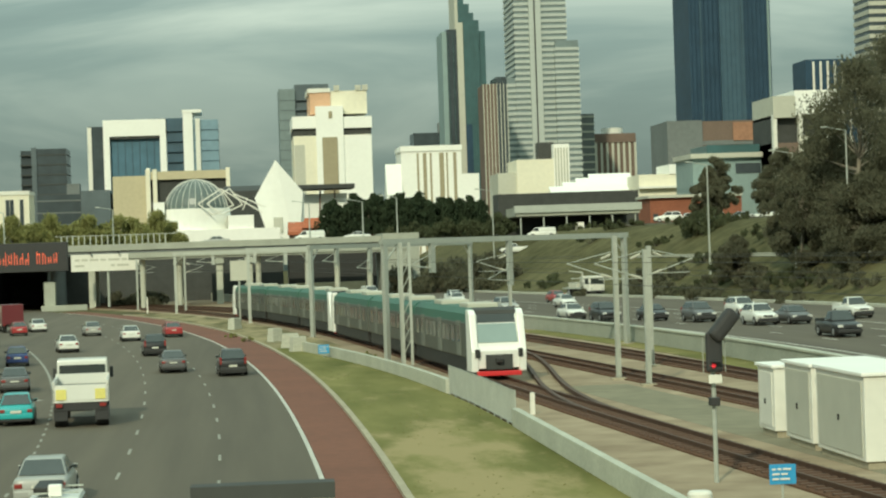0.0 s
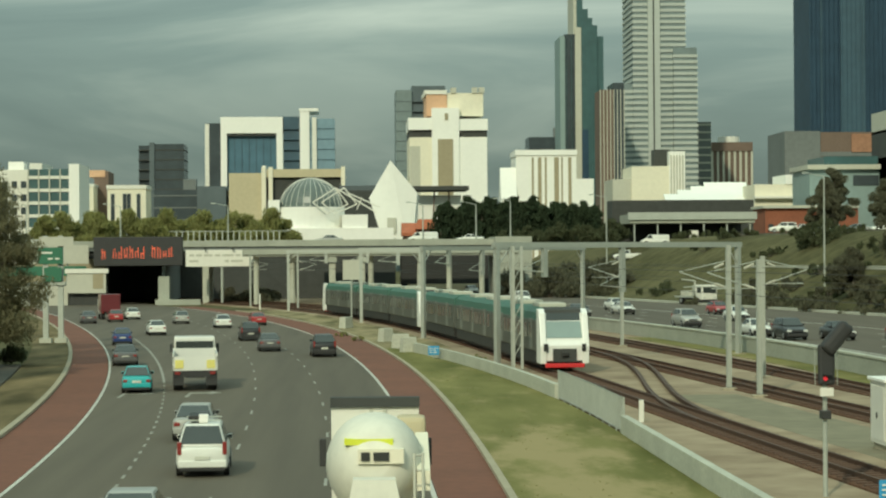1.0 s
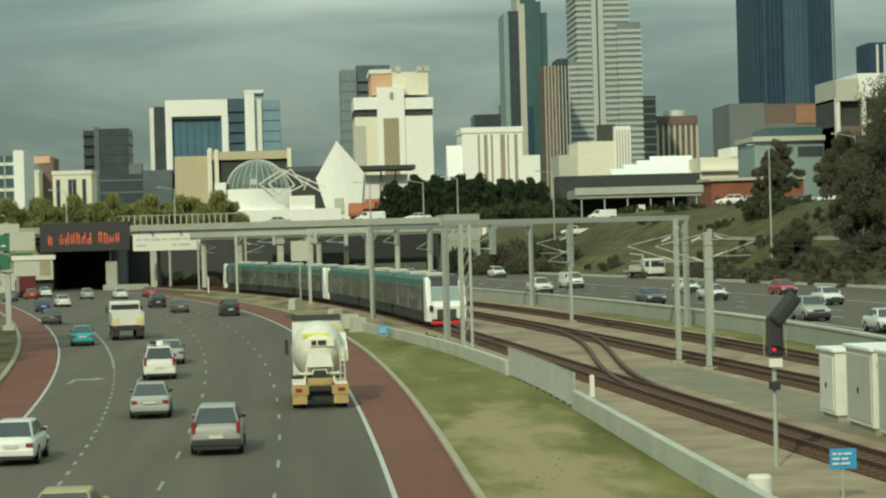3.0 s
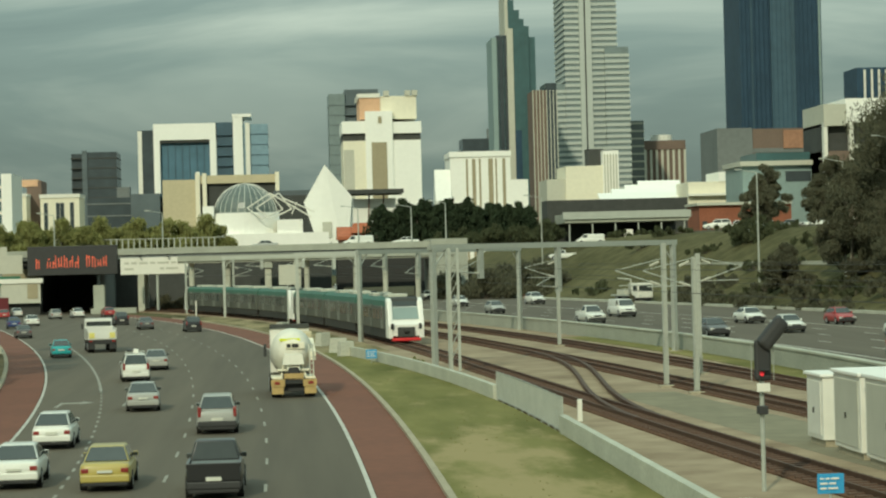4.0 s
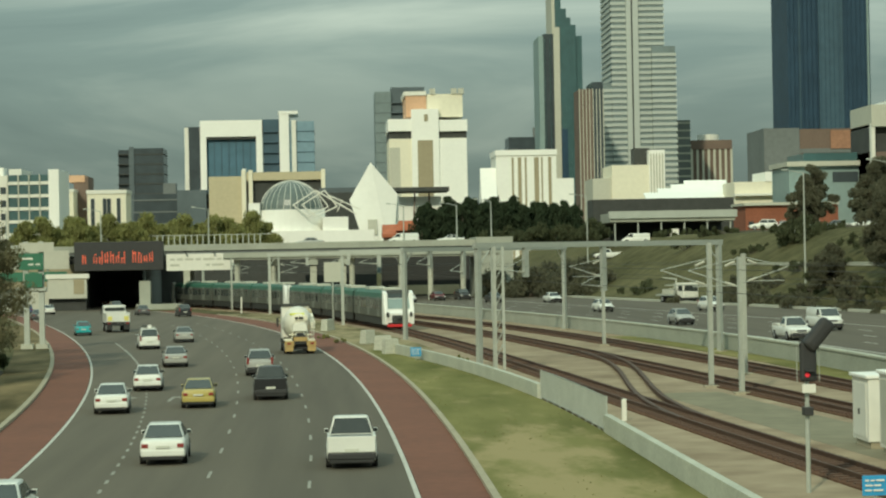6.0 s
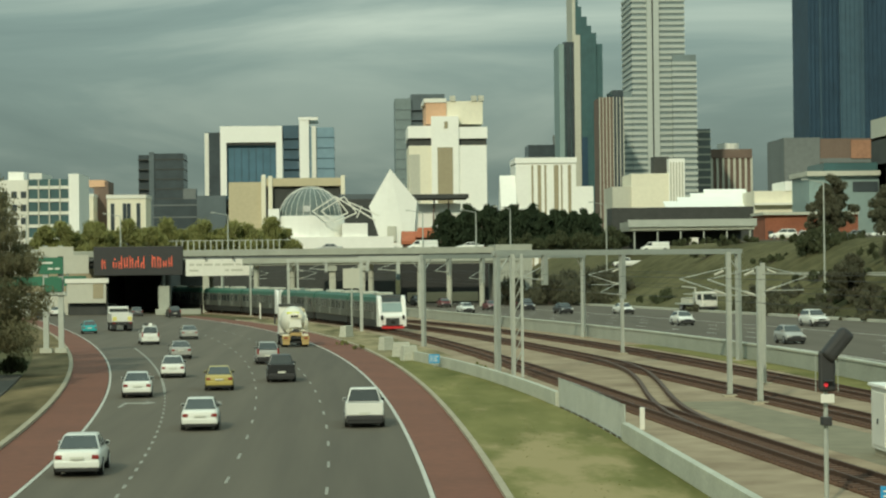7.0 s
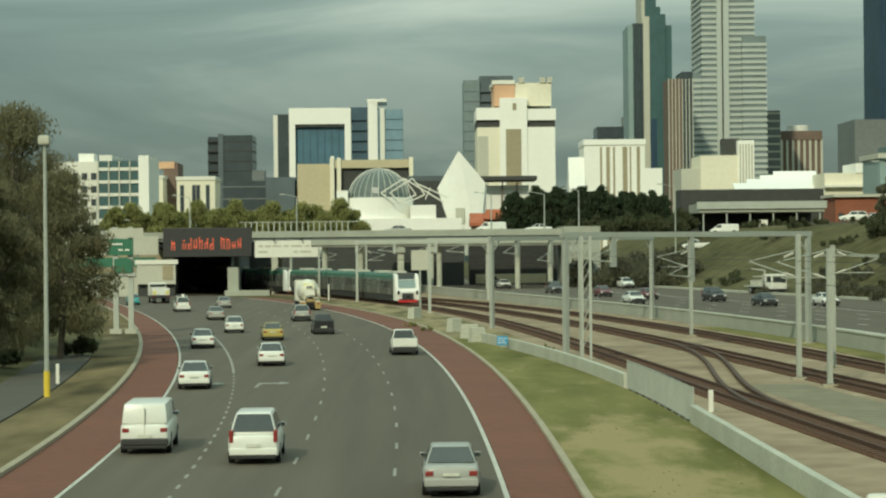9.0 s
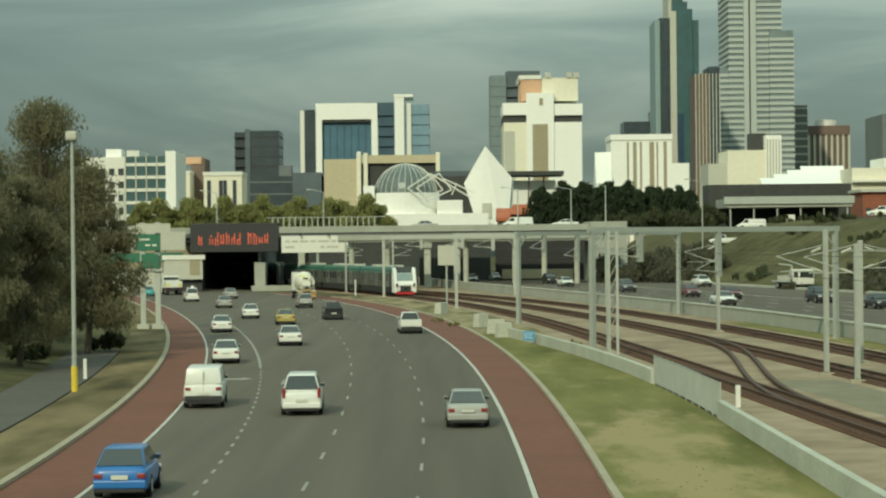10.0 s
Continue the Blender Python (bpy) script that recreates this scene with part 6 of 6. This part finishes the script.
    for x in (-0.1, 0.25):
        part("panel_rib", boxes((x - 0.05, x + 0.05, 1.84, 1.92, 1.2, 3.48)), "stripe", v)
    wheels(v, 1.22, (-2.9, -1.6, 3.0), 0.5, 0.28, True)
    # a narrow body on a narrow track
    done = set()
    for ob in v.children_recursive:
        ob.location.x *= 0.94
        if ob.type == "MESH" and ob.data.name not in done:
            done.add(ob.data.name)
            ob.data.transform(Matrix.Diagonal((0.94, 1, 1, 1)))
    return v


def box_truck(label, shade):
    v = thing("truck", label, "truck")
    part("chassis", boxes((-0.5, 0.5, -3.0, 3.2, 0.6, 0.9)), "dark_steel", v)
    part("cargo_box", rounded(-1.15, 1.15, -3.1, 1.3, 0.9, 3.0, 0.05), SHADES[shade], v)
    part("cab", rounded(-1.05, 1.05, 1.5, 3.3, 0.6, 2.3, 0.1), "white", v)
    part("windscreen", boxes((-0.9, 0.9, 3.26, 3.33, 1.4, 2.1)), "glass", v)
    for s in (-1, 1):
        part("tail_light", boxes((s * 0.95 - 0.12, s * 0.95 + 0.12, -3.16, -3.1, 0.75, 0.9)), "tail", v)
        part("headlight", boxes((s * 0.75 - 0.15, s * 0.75 + 0.15, 3.28, 3.36, 0.8, 1.0)), "head", v)
    part("rear_door", boxes((-1.05, 1.05, -3.14, -3.09, 1.0, 2.85)), SHADES[shade], v)
    wheels(v, 1.1, (-2.0, 2.3), 0.42, 0.24, True)
    return v


def flat_truck():
    v = thing("truck", "white flat-tray truck with a small crane, standing on the shoulder", "truck")
    part("chassis", boxes((-0.5, 0.5, -3.6, 3.4, 0.55, 0.85)), "dark_steel", v)
    part("tray", boxes((-1.2, 1.2, -3.7, 1.2, 0.85, 1.05)), "galv", v)
    part("headboard", boxes((-1.2, 1.2, 1.1, 1.2, 1.05, 2.5)), "galv", v)
    part("load", rounded(-0.9, 0.9, -2.6, -0.4, 1.05, 1.75, 0.05), "stripe", v)
    part("cab", rounded(-1.1, 1.1, 1.5, 3.5, 0.6, 2.55, 0.12), "white", v)
    part("windscreen", boxes((-0.95, 0.95, 3.46, 3.53, 1.5, 2.25)), "glass", v)
    for s in (-1, 1):
        part("side_window", boxes((s * 1.1 - 0.02, s * 1.1 + 0.02, 2.2, 3.2, 1.5, 2.2)), "glass", v)
        part("headlight", boxes((s * 0.8 - 0.15, s * 0.8 + 0.15, 3.47, 3.55, 0.8, 1.0)), "head", v)
    part("crane", tubes(((0.6, 0.7, 1.0), (0.6, 0.7, 3.1), 0.14, 0.12), ((0.6, 0.7, 3.0), (0.3, -3.4, 3.2), 0.1, 0.07)), "stripe", v)
    part("bumper", boxes((-1.05, 1.05, 3.45, 3.6, 0.4, 0.65)), "black", v)
    wheels(v, 1.12, (-2.2, 2.4), 0.45, 0.25, True)
    return v


MAKERS = dict(mixer=mixer, tipper=lambda: tipper("cream tipper truck with yellow warning panels"), redtruck=lambda: box_truck("maroon box truck on the asphalt freeway", "maroon"), whitetruck=lambda: box_truck("white box truck on the asphalt freeway", "white"))

# kind, shade, label, line, from, to, middle time, place, speed, gain, offset, drift, body
TRAFFIC = [
    ("hatch", "navy", "dark blue hatchback on the exit lane", "E", 0, 3, 1.5, 197.8, 27.3, 0.64, 1.68, 0.13),
    ("sedan", "grey", "dark grey saloon car on the asphalt freeway", "E", 0, 3, 1.5, 161.0, 25.3, 1.28, 0.95, -0.17),
    ("hatch", "turquoise", "bright turquoise hatchback on the asphalt freeway", "E", 0, 5, 2.22, 141.6, 19.8, 0.51, 1.77, -0.07),
    ("tipper", "", "", "E", 0, 6.5, 2.65, 156.8, 22.3, 0.0, 5.19, 0.13),
    ("wagon", "white", "white four-wheel drive wagon with roof bars", "E", 0.5, 10, 5.38, 169.9, 23.2, 0.23, 5.43, -0.11),
    ("sedan", "silver", "silver saloon car ahead of the white wagon", "D", 0.5, 10, 5.38, 184.0, 23.2, 0.23, -5.7, -0.1),
    ("suv", "black", "black estate car on the asphalt freeway", "D", 0, 5, 2.22, 190.1, 25.7, 0.40, 2.19, 0.09),
    ("sedan", "grey", "grey saloon car on the asphalt freeway", "D", 0, 3, 1.5, 183.3, 27.5, -0.19, -1.43, 0.01),
    ("suv", "black", "black off-road car on the asphalt freeway", "D", 0, 3, 1.5, 203.9, 25.4, 0.88, -1.96, -0.12),
    ("sedan", "red", "red car near the bend", "D", 0, 1, 0.5, 221.7, 28.2, 0.00, 2.4, 0.00),
    ("sedan", "white", "white saloon car near the bend", "D", 0, 3, 1.5, 241.2, 28.7, 1.2, -2.09, -0.06),
    ("sedan", "white", "white saloon car leaving towards the exit", "E", 0, 5, 2.22, 238.5, 24.6, -0.75, 5.56, -0.30),
    ("mixer", "", "", "D", 0.0, 10, 5.0, 142.6, 26.1, 0.62, 2.1, 0.16),
    ("sedan", "silver", "silver saloon car on the asphalt freeway", "E", 1.5, 10, 5.67, 144.6, 22.0, 0.64, 5.68, 0.15),
    ("suv", "silver", "silver soft-roader with red lamps", "D", 2.5, 10, 6.75, 156.8, 25.4, 0.89, -1.89, 0.05),
    ("hatch", "white", "white hatchback on the asphalt freeway", "E", 2, 10, 6.38, 131.8, 20.1, 0.79, 3.62, 0.70),
    ("sedan", "white", "white saloon car on the exit lane", "E", 4.5, 10, 7.55, 132.8, 18.3, 0.62, 1.76, -0.01),
    ("sedan", "yellow", "mustard yellow saloon car on the asphalt freeway", "E", 4.5, 10, 7.55, 140.7, 21.5, 0.64, 6.78, 0.55),
    ("ute", "black", "black pick-up with a spare wheel", "D", 4.5, 10, 7.55, 150.4, 23.6, 0.09, -1.78, -0.07),
    ("sedan", "white", "white saloon car on the asphalt freeway", "E", 6.5, 10, 8.25, 120.6, 19.3, 0.62, 5.49, 0.26),
    ("ute", "white", "white pick-up with an open tray", "D", 6.5, 10, 8.25, 128.0, 25.3, 0.96, 2.01, 0.26),
    ("sedan", "white", "white saloon car on the exit lane", "E", 6.5, 10, 8.25, 99.3, 18.7, 0.51, 1.35, -0.06),
    ("van", "white", "white panel van on the asphalt freeway", "E", 8.5, 10, 9.25, 82.7, 19.4, 0.00, 1.22, -0.14),
    ("wagon", "white", "white van-like people carrier", "E", 8.5, 10, 9.25, 78.4, 18.8, 0.00, 5.32, 0.24),
    ("sedan", "silver", "silver saloon car with a dark boot lid", "D", 9, 10, 9.5, 74.4, 22.1, 0.00, 1.73, 0.00),
    ("hatch", "blue", "bright blue hatchback on the asphalt freeway", "E", 9.5, 10, 9.75, 57.0, 22.0, 0.00, 1.3, 0.00),
    ("hatch", "red", "dark red car far ahead", "E", 0, 2, 1.0, 252.0, 24.0, 0.0, 5.0, 0.0),
    ("sedan", "white", "white car near the underpass", "E", 0, 2, 1.0, 262.0, 24.0, 0.0, 7.8, 0.0),
    ("hatch", "silver", "silver car near the underpass", "E", 0, 2, 1.0, 243.0, 24.0, 0.0, 11.5, 0.0),
    ("sedan", "grey", "grey car on the exit lane", "E", 0, 2, 1.0, 247.0, 22.0, 0.0, 1.6, 0.0),
    ("redtruck", "", "", "E", 0, 2, 1.0, 262.0, 23.0, 0.0, 5.2, 0.0),
    ("hatch", "white", "white oncoming hatchback ahead of a red car", "W", 0, 3, 1.5, 200.5, -19.6, 0.0, 14.1, 0.0),
    ("hatch", "red", "bright red oncoming hatchback in the outer lane", "W", 0, 3, 1.5, 225, -17.5, 0.0, 19.7, 0.0),
    ("sedan", "white", "white oncoming saloon car in the lane by the wall", "W", 0, 2, 1, 169.4, -22.3, 0.0, 3.8, 0.0),
    ("suv", "black", "black oncoming off-road car by the wall", "W", 0, 1, 0.5, 173, -21, 0.0, 4.5, 0.0),
    ("sedan", "black", "black oncoming saloon car on the asphalt freeway", "W", 0, 1, 0.5, 171.1, -19.5, 0.0, 7.8, 0.0),
    ("suv", "grey", "dark grey oncoming off-road car", "W", 0, 0.5, 0.25, 168.2, -23, 0.0, 9.6, 0.0),
    ("suv", "white", "white oncoming four-wheel drive on the asphalt freeway", "W", 0, 0.5, 0.25, 157.6, -21.5, 0.0, 11, 0.0),
    ("sedan", "grey", "dark grey oncoming saloon car", "W", 0, 0, 0, 162.9, -22.5, 0.0, 13.6, 0.0),
    ("ute", "black", "black oncoming pick-up with a bull bar", "W", 0, 0, 0, 138.6, -22.5, 0.0, 9, 0.0),
    ("suv", "silver", "silver oncoming off-road car by the wall", "W", 0, 3, 1.5, 180.5, -24.5, 0.0, 4.4, 0.0),
    ("sedan", "white", "white oncoming saloon car on the asphalt freeway", "W", 1, 5, 2.79, 216.9, -21.9, 0.0, 15, 0.0),
    ("sedan", "white", "white oncoming saloon car on the asphalt freeway", "W", 1, 4.5, 2.42, 203.7, -23.6, 0.0, 10.5, 0.0),
    ("sedan", "grey", "grey oncoming saloon car by the wall", "W", 1.5, 5, 2.8, 189, -22.1, 0.0, 3.5, 0.0),
    ("van", "white", "white oncoming van on the asphalt freeway", "W", 2, 5, 3.4, 234, -23.1, 0.0, 12.2, 0.0),
    ("ute", "white", "white oncoming pick-up by the wall", "W", 2.5, 6.5, 4.3, 195.3, -23.6, 0.0, 4.1, 0.0),
    ("suv", "white", "white oncoming off-road car in the slip lane", "W", 3, 7, 5.2, 258.1, -25.7, 0.0, 22.3, 0.0),
    ("hatch", "white", "white oncoming hatchback on the asphalt freeway", "W", 5, 8.5, 7.08, 219.4, -22.3, 0.0, 12, 0.0),
    ("hatch", "silver", "small silver oncoming hatchback", "W", 4.5, 7, 5.75, 201.3, -26.5, 0.0, 6, 0.0),
    ("sedan", "white", "white oncoming saloon car in the slip lane", "W", 5, 9, 7.36, 263.4, -24, 0.0, 20.6, 0.0),
    ("sedan", "black", "black oncoming saloon car on the asphalt freeway", "W", 6.5, 10, 8.07, 250.6, -26.5, 0.0, 14.9, 0.0),
    ("suv", "black", "black oncoming off-road car with a bright badge", "W", 7, 10, 8.33, 265, -27.2, 0.0, 15.7, 0.0),
    ("hatch", "maroon", "maroon oncoming hatchback on the asphalt freeway", "W", 7.5, 10, 8.62, 285.8, -27, 0.0, 10.3, 0.0),
    ("sedan", "maroon", "maroon oncoming saloon car on the asphalt freeway", "W", 8, 10, 8.88, 262.5, -22.5, 0.0, 11.7, 0.0),
    ("sedan", "white", "white oncoming saloon car by the wall", "W", 7, 10, 8.33, 256.5, -24.9, 0.0, 4.8, 0.0),
    ("suv", "white", "white oncoming off-road car in the slip lane", "W", 8, 10, 8.88, 331, -26, 0.0, 27, 0.0),
    ("suv", "grey", "dark grey oncoming off-road car", "W", 8, 10, 8.88, 301.4, -24.1, 0.0, 9.6, 0.0),
    ("suv", "black", "black oncoming off-road car far off", "W", 9, 10, 9.5, 345, -25, 0.0, 12.6, 0.0),
    ("sedan", "white", "white oncoming saloon car far off", "W", 9, 10, 9.5, 325, -25, 0.0, 10.6, 0.0),
    ("sedan", "white", "white oncoming car near the bridge", "W", 10, 10, 10, 350, -24, 0.0, 3.6, 0.0),
    ("hatch", "silver", "silver oncoming car near the bridge", "W", 10, 10, 10, 362, -24, 0.0, 9.5, 0.0),
    ("suv", "white", "white oncoming off-road car beside a dark pick-up", "W", 0, 0, 0, 184, -22, 0.0, 16.5, 0.0),
    ("ute", "white", "white oncoming pick-up in the outer lane", "W", 0, 0, 0, 170, -22.5, 0.0, 21, 0.0),
]
LINES = dict(E=edge_l, D=lane_d, W=wall_x)


def place_on_road(row, t):
    line, t0, t1, tm, p, v, a, off, drift = row[3:12]
    c = max(t0, min(t1, t))
    pace = v + 2 * a * (c - tm)
    if t < t0 and line != "W":
        pace = max(pace, 20.0)
    y = p + v * (c - tm) + a * (c - tm) ** 2 + pace * (t - c)
    drift_t = max(t0 - 0.5, min(t1 + 0.5, t))
    return LINES[line](y) + off + drift * (drift_t - tm), y


def road_rows(row, length):
    rows = []
    for k in range(21):
        t = k * 0.5
        x, y = place_on_road(row, t)
        xa, ya = place_on_road(row, t - 0.1)
        xb, yb = place_on_road(row, t + 0.1)
        d = Vector((xb - xa, yb - ya)).normalized()
        ahead = row[3] != "W"
        # the tail (ahead) or the nose (oncoming) stands on the measured place
        s = length / 2 if ahead else -length / 2
        x, y = x + d.x * s, y + d.y * s
        rows.append((t, pose(x, y, 0.8 if row[3] == "W" else 0.01, 0, 0, math.degrees(math.atan2(-d.x, d.y)))))
    return rows


VEHICLES = []
for row in TRAFFIC:
    if row[0] in MAKERS:
        VEHICLES.append((MAKERS[row[0]](), row, 8.0))
    else:
        VEHICLES.append((car(row[0], row[1], row[2], None, row[0] == "wagon" and row[4] < 1), row, KINDS[row[0]][0]))

# parked and standing vehicles
t = flat_truck()
t.matrix_basis = pose(45.2, 285, 0.8, 0, 0, -160)
for i, (kind, shade, x, y, r) in enumerate((("suv", "white", 66, 332, 80), ("sedan", "white", 69.5, 334, 95), ("wagon", "white", 72.5, 333, 90), ("sedan", "silver", 78, 336, 85), ("suv", "white", 82, 335, 100), ("ute", "white", 47, 370, 90), ("van", "white", 52, 372, 88))):
    car(kind, shade, "parked light-coloured vehicle on the upper car park", pose(x, y, 10.42 if x > 60 else hill(x - wall_x(min(y, 360)), y) - 0.05, 0, 0, r))
for i, (kind, shade, x) in enumerate((("van", "white", 12.0), ("sedan", "white", 19.5), ("sedan", "silver", -3))):
    car(kind, shade, "light-coloured vehicle on the bridge deck", pose(x, 353, 9.4, 0, 0, 90))


c = thing("storage_container", "white storage container on the upper bank", "container", pose(66.5, 300, 8.0))
part("body", rounded(-2.2, 2.2, 0, 2.4, 0, 2.3, 0.04), "white", c)
for k in range(9):
    part("corrugation", boxes((-2.0 + k * 0.5, -1.85 + k * 0.5, -0.04, 0.02, 0.15, 2.15)), "stripe", c)


# ---- train ----
CAR = 23.6


def train_car(nose):
    """A rail car along y, centred; nose: -1, 1 or 0 for the end with a cab."""
    v = thing("train_car", "stainless steel rail car with green roof stripe" + (" and white cab" if nose else ""), "train", group="electric train")
    L, w = CAR / 2, 1.42
    ya, yb = -L + (1.6 if nose < 0 else 0.15), L - (1.6 if nose > 0 else 0.15)
    part("body", rounded(-w, w, ya, yb, 1.05, 3.0, 0.08), "train_steel", v)
    part("upper_body", prism(((ya, 2.9), (yb, 2.9), (yb, 3.45), (ya, 3.45)), -w + 0.01, w - 0.01, lambda y, z: 1.0 if z < 3.2 else 0.93), "train_green", v, "green cant rail stripe")
    part("roof", prism(((ya, 3.4), (yb, 3.4), (yb, 3.72), (ya, 3.72)), -w * 0.93, w * 0.93, lambda y, z: 1.0 if z < 3.6 else 0.72), "train_green", v)
    for y in (-5.5, 4.5):
        part("roof_unit", rounded(-0.85, 0.85, y - 1.6, y + 1.6, 3.68, 3.98, 0.08), "stripe", v)
    part("skirt", boxes((-w * 0.94, w * 0.94, ya + 0.5, yb - 0.5, 0.3, 1.06)), "dark_steel", v)
    for y in (-L * 0.66, L * 0.66):
        b = part("bogie", rounded(-1.1, 1.1, y - 1.5, y + 1.5, 0.35, 0.75, 0.06), "black", v)
        for dy in (-1.1, 1.1):
            for s in (-0.57, 0.57):
                part("wheel", tubes(((s - 0.07, y + dy, 0.38), (s + 0.07, y + dy, 0.38), 0.42, 0.42, 14)), "dark_steel", b)
    for s in (-1, 1):
        for y in (-7.0, 0.2, 7.4):
            d = part("door", rounded(s * w - 0.02, s * w + 0.02, y - 0.7, y + 0.7, 1.1, 3.05, 0.015), "train_door", v, "pale double sliding door")
            part("door_glass", boxes((s * w - 0.03, s * w + 0.03, y - 0.5, y - 0.1, 1.9, 2.8)), "glass", d)
            part("door_glass", boxes((s * w - 0.03, s * w + 0.03, y + 0.1, y + 0.5, 1.9, 2.8)), "glass", d)
        for y in (-9.4, -4.9, -3.0, -1.6, 2.4, 3.8, 5.4, 9.6):
            if (nose < 0 and y < -9) or (nose > 0 and y > 9.5):
                continue
            part("window", rounded(s * w - 0.012, s * w + 0.012, y - 0.6, y + 0.6, 1.85, 2.75, 0.01), "glass", v)
    if nose:
        n = nose
        e = n * L

        def front(name, prof, x0, x1, material, squeeze=None, bevel=0.06, label=""):
            return part(name, prism([(e - n * yy, zz) for yy, zz in prof], x0, x1, squeeze, bevel), material, v, label)

        front("cab_shell", ((1.75, 0.55), (0.12, 0.55), (0.0, 1.5), (0.18, 1.75), (0.85, 3.55), (1.75, 3.7)), -w + 0.12, w - 0.12, "train_white", lambda y, z: 1.0 if z < 2.6 else 0.93, 0.05, "white moulded cab")
        for s in (-1, 1):
            front("cab_cheek", ((1.7, 0.38), (0.04, 0.38), (-0.1, 1.45), (0.55, 3.45), (1.0, 3.7), (1.7, 3.7)), s * (w - 0.12) - 0.19, s * (w - 0.12) + 0.19, "train_white", None, 0.06)
        for nm, k0, k1, mt in (("windscreen", 0.08, 0.66, "pale_teal"), ("destination_panel", 0.69, 1.0, "glass")):
            pts = []
            for xs, k in ((-1, k0), (1, k0), (1, k1), (-1, k1)):
                yy = 0.18 + (0.85 - 0.18) * k
                pts.append((xs * (1.1 - 0.08 * k), e - n * yy, 1.8 + 1.72 * k))
            if n > 0:
                pts = pts[::-1]
            part(nm, quad(bmesh.new(), pts, 0.03), mt, v)
        part("nose_panel", boxes((-0.72, 0.72, e - 0.05 if n < 0 else e - 0.03, e + 0.03 if n < 0 else e + 0.05, 0.5, 1.3)), "roof_shade_dark", v, "dark coupler panel")
        front("roof_cap", ((0.78, 3.44), (1.75, 3.6), (1.75, 3.8), (0.86, 3.66)), -w + 0.3, w - 0.3, "roof_shade_dark", None, 0.03, "dark cab roof edge")
        part("valance", rounded(-1.2, 1.2, e - 0.12, e + 0.12, 0.16, 0.42, 0.05), "train_red", v, "bright red lower valance")
        part("coupler", rounded(-0.2, 0.2, e - 0.3, e + 0.3, 0.85, 1.1, 0.05), "dark_steel", v)
        for s in (-1, 1):
            part("headlight", rounded(s * 1.18 - 0.12, s * 1.16 + 0.13, e - 0.16, e + 0.12, 1.15, 1.6, 0.04), "dark_steel", v)
    part("gangway", boxes((-0.6, 0.6, (L - 0.4 if nose <= 0 else -L - 0.2), (L + 0.2 if nose <= 0 else -L + 0.4), 1.1, 3.2)), "black", v)
    return v


TRAIN = [train_car(n) for n in (-1, 0, 1, -1, 0, 1)]

# arc length along track A
ARC_Y = steps(60, 700, 0.5)
ARC_S = [0.0]
for a, b in zip(ARC_Y, ARC_Y[1:]):
    ARC_S.append(ARC_S[-1] + math.hypot(b - a, rail_a(b) - rail_a(a)))


def on_track(s):
    y = float(np.interp(s, ARC_S, ARC_Y))
    return rail_a(y), y


def train_rows(k):
    rows = []
    for i in range(21):
        t = i * 0.5
        y_nose = 117.3 + 15.5 * t + 0.2 * t * t
        s = float(np.interp(y_nose, ARC_Y, ARC_S)) + CAR / 2 + k * (CAR + 0.5)
        (xa, ya), (xb, yb) = on_track(s - 7.5), on_track(s + 7.5)
        rows.append((t, pose((xa + xb) / 2, (ya + yb) / 2, 0.28, 0, 0, math.degrees(math.atan2(-(xb - xa), yb - ya)))))
    return rows


def motions():
    for k, c in enumerate(TRAIN):
        walk(c, train_rows(k))
    for v, row, length in VEHICLES:
        walk(v, road_rows(row, length))


motions()
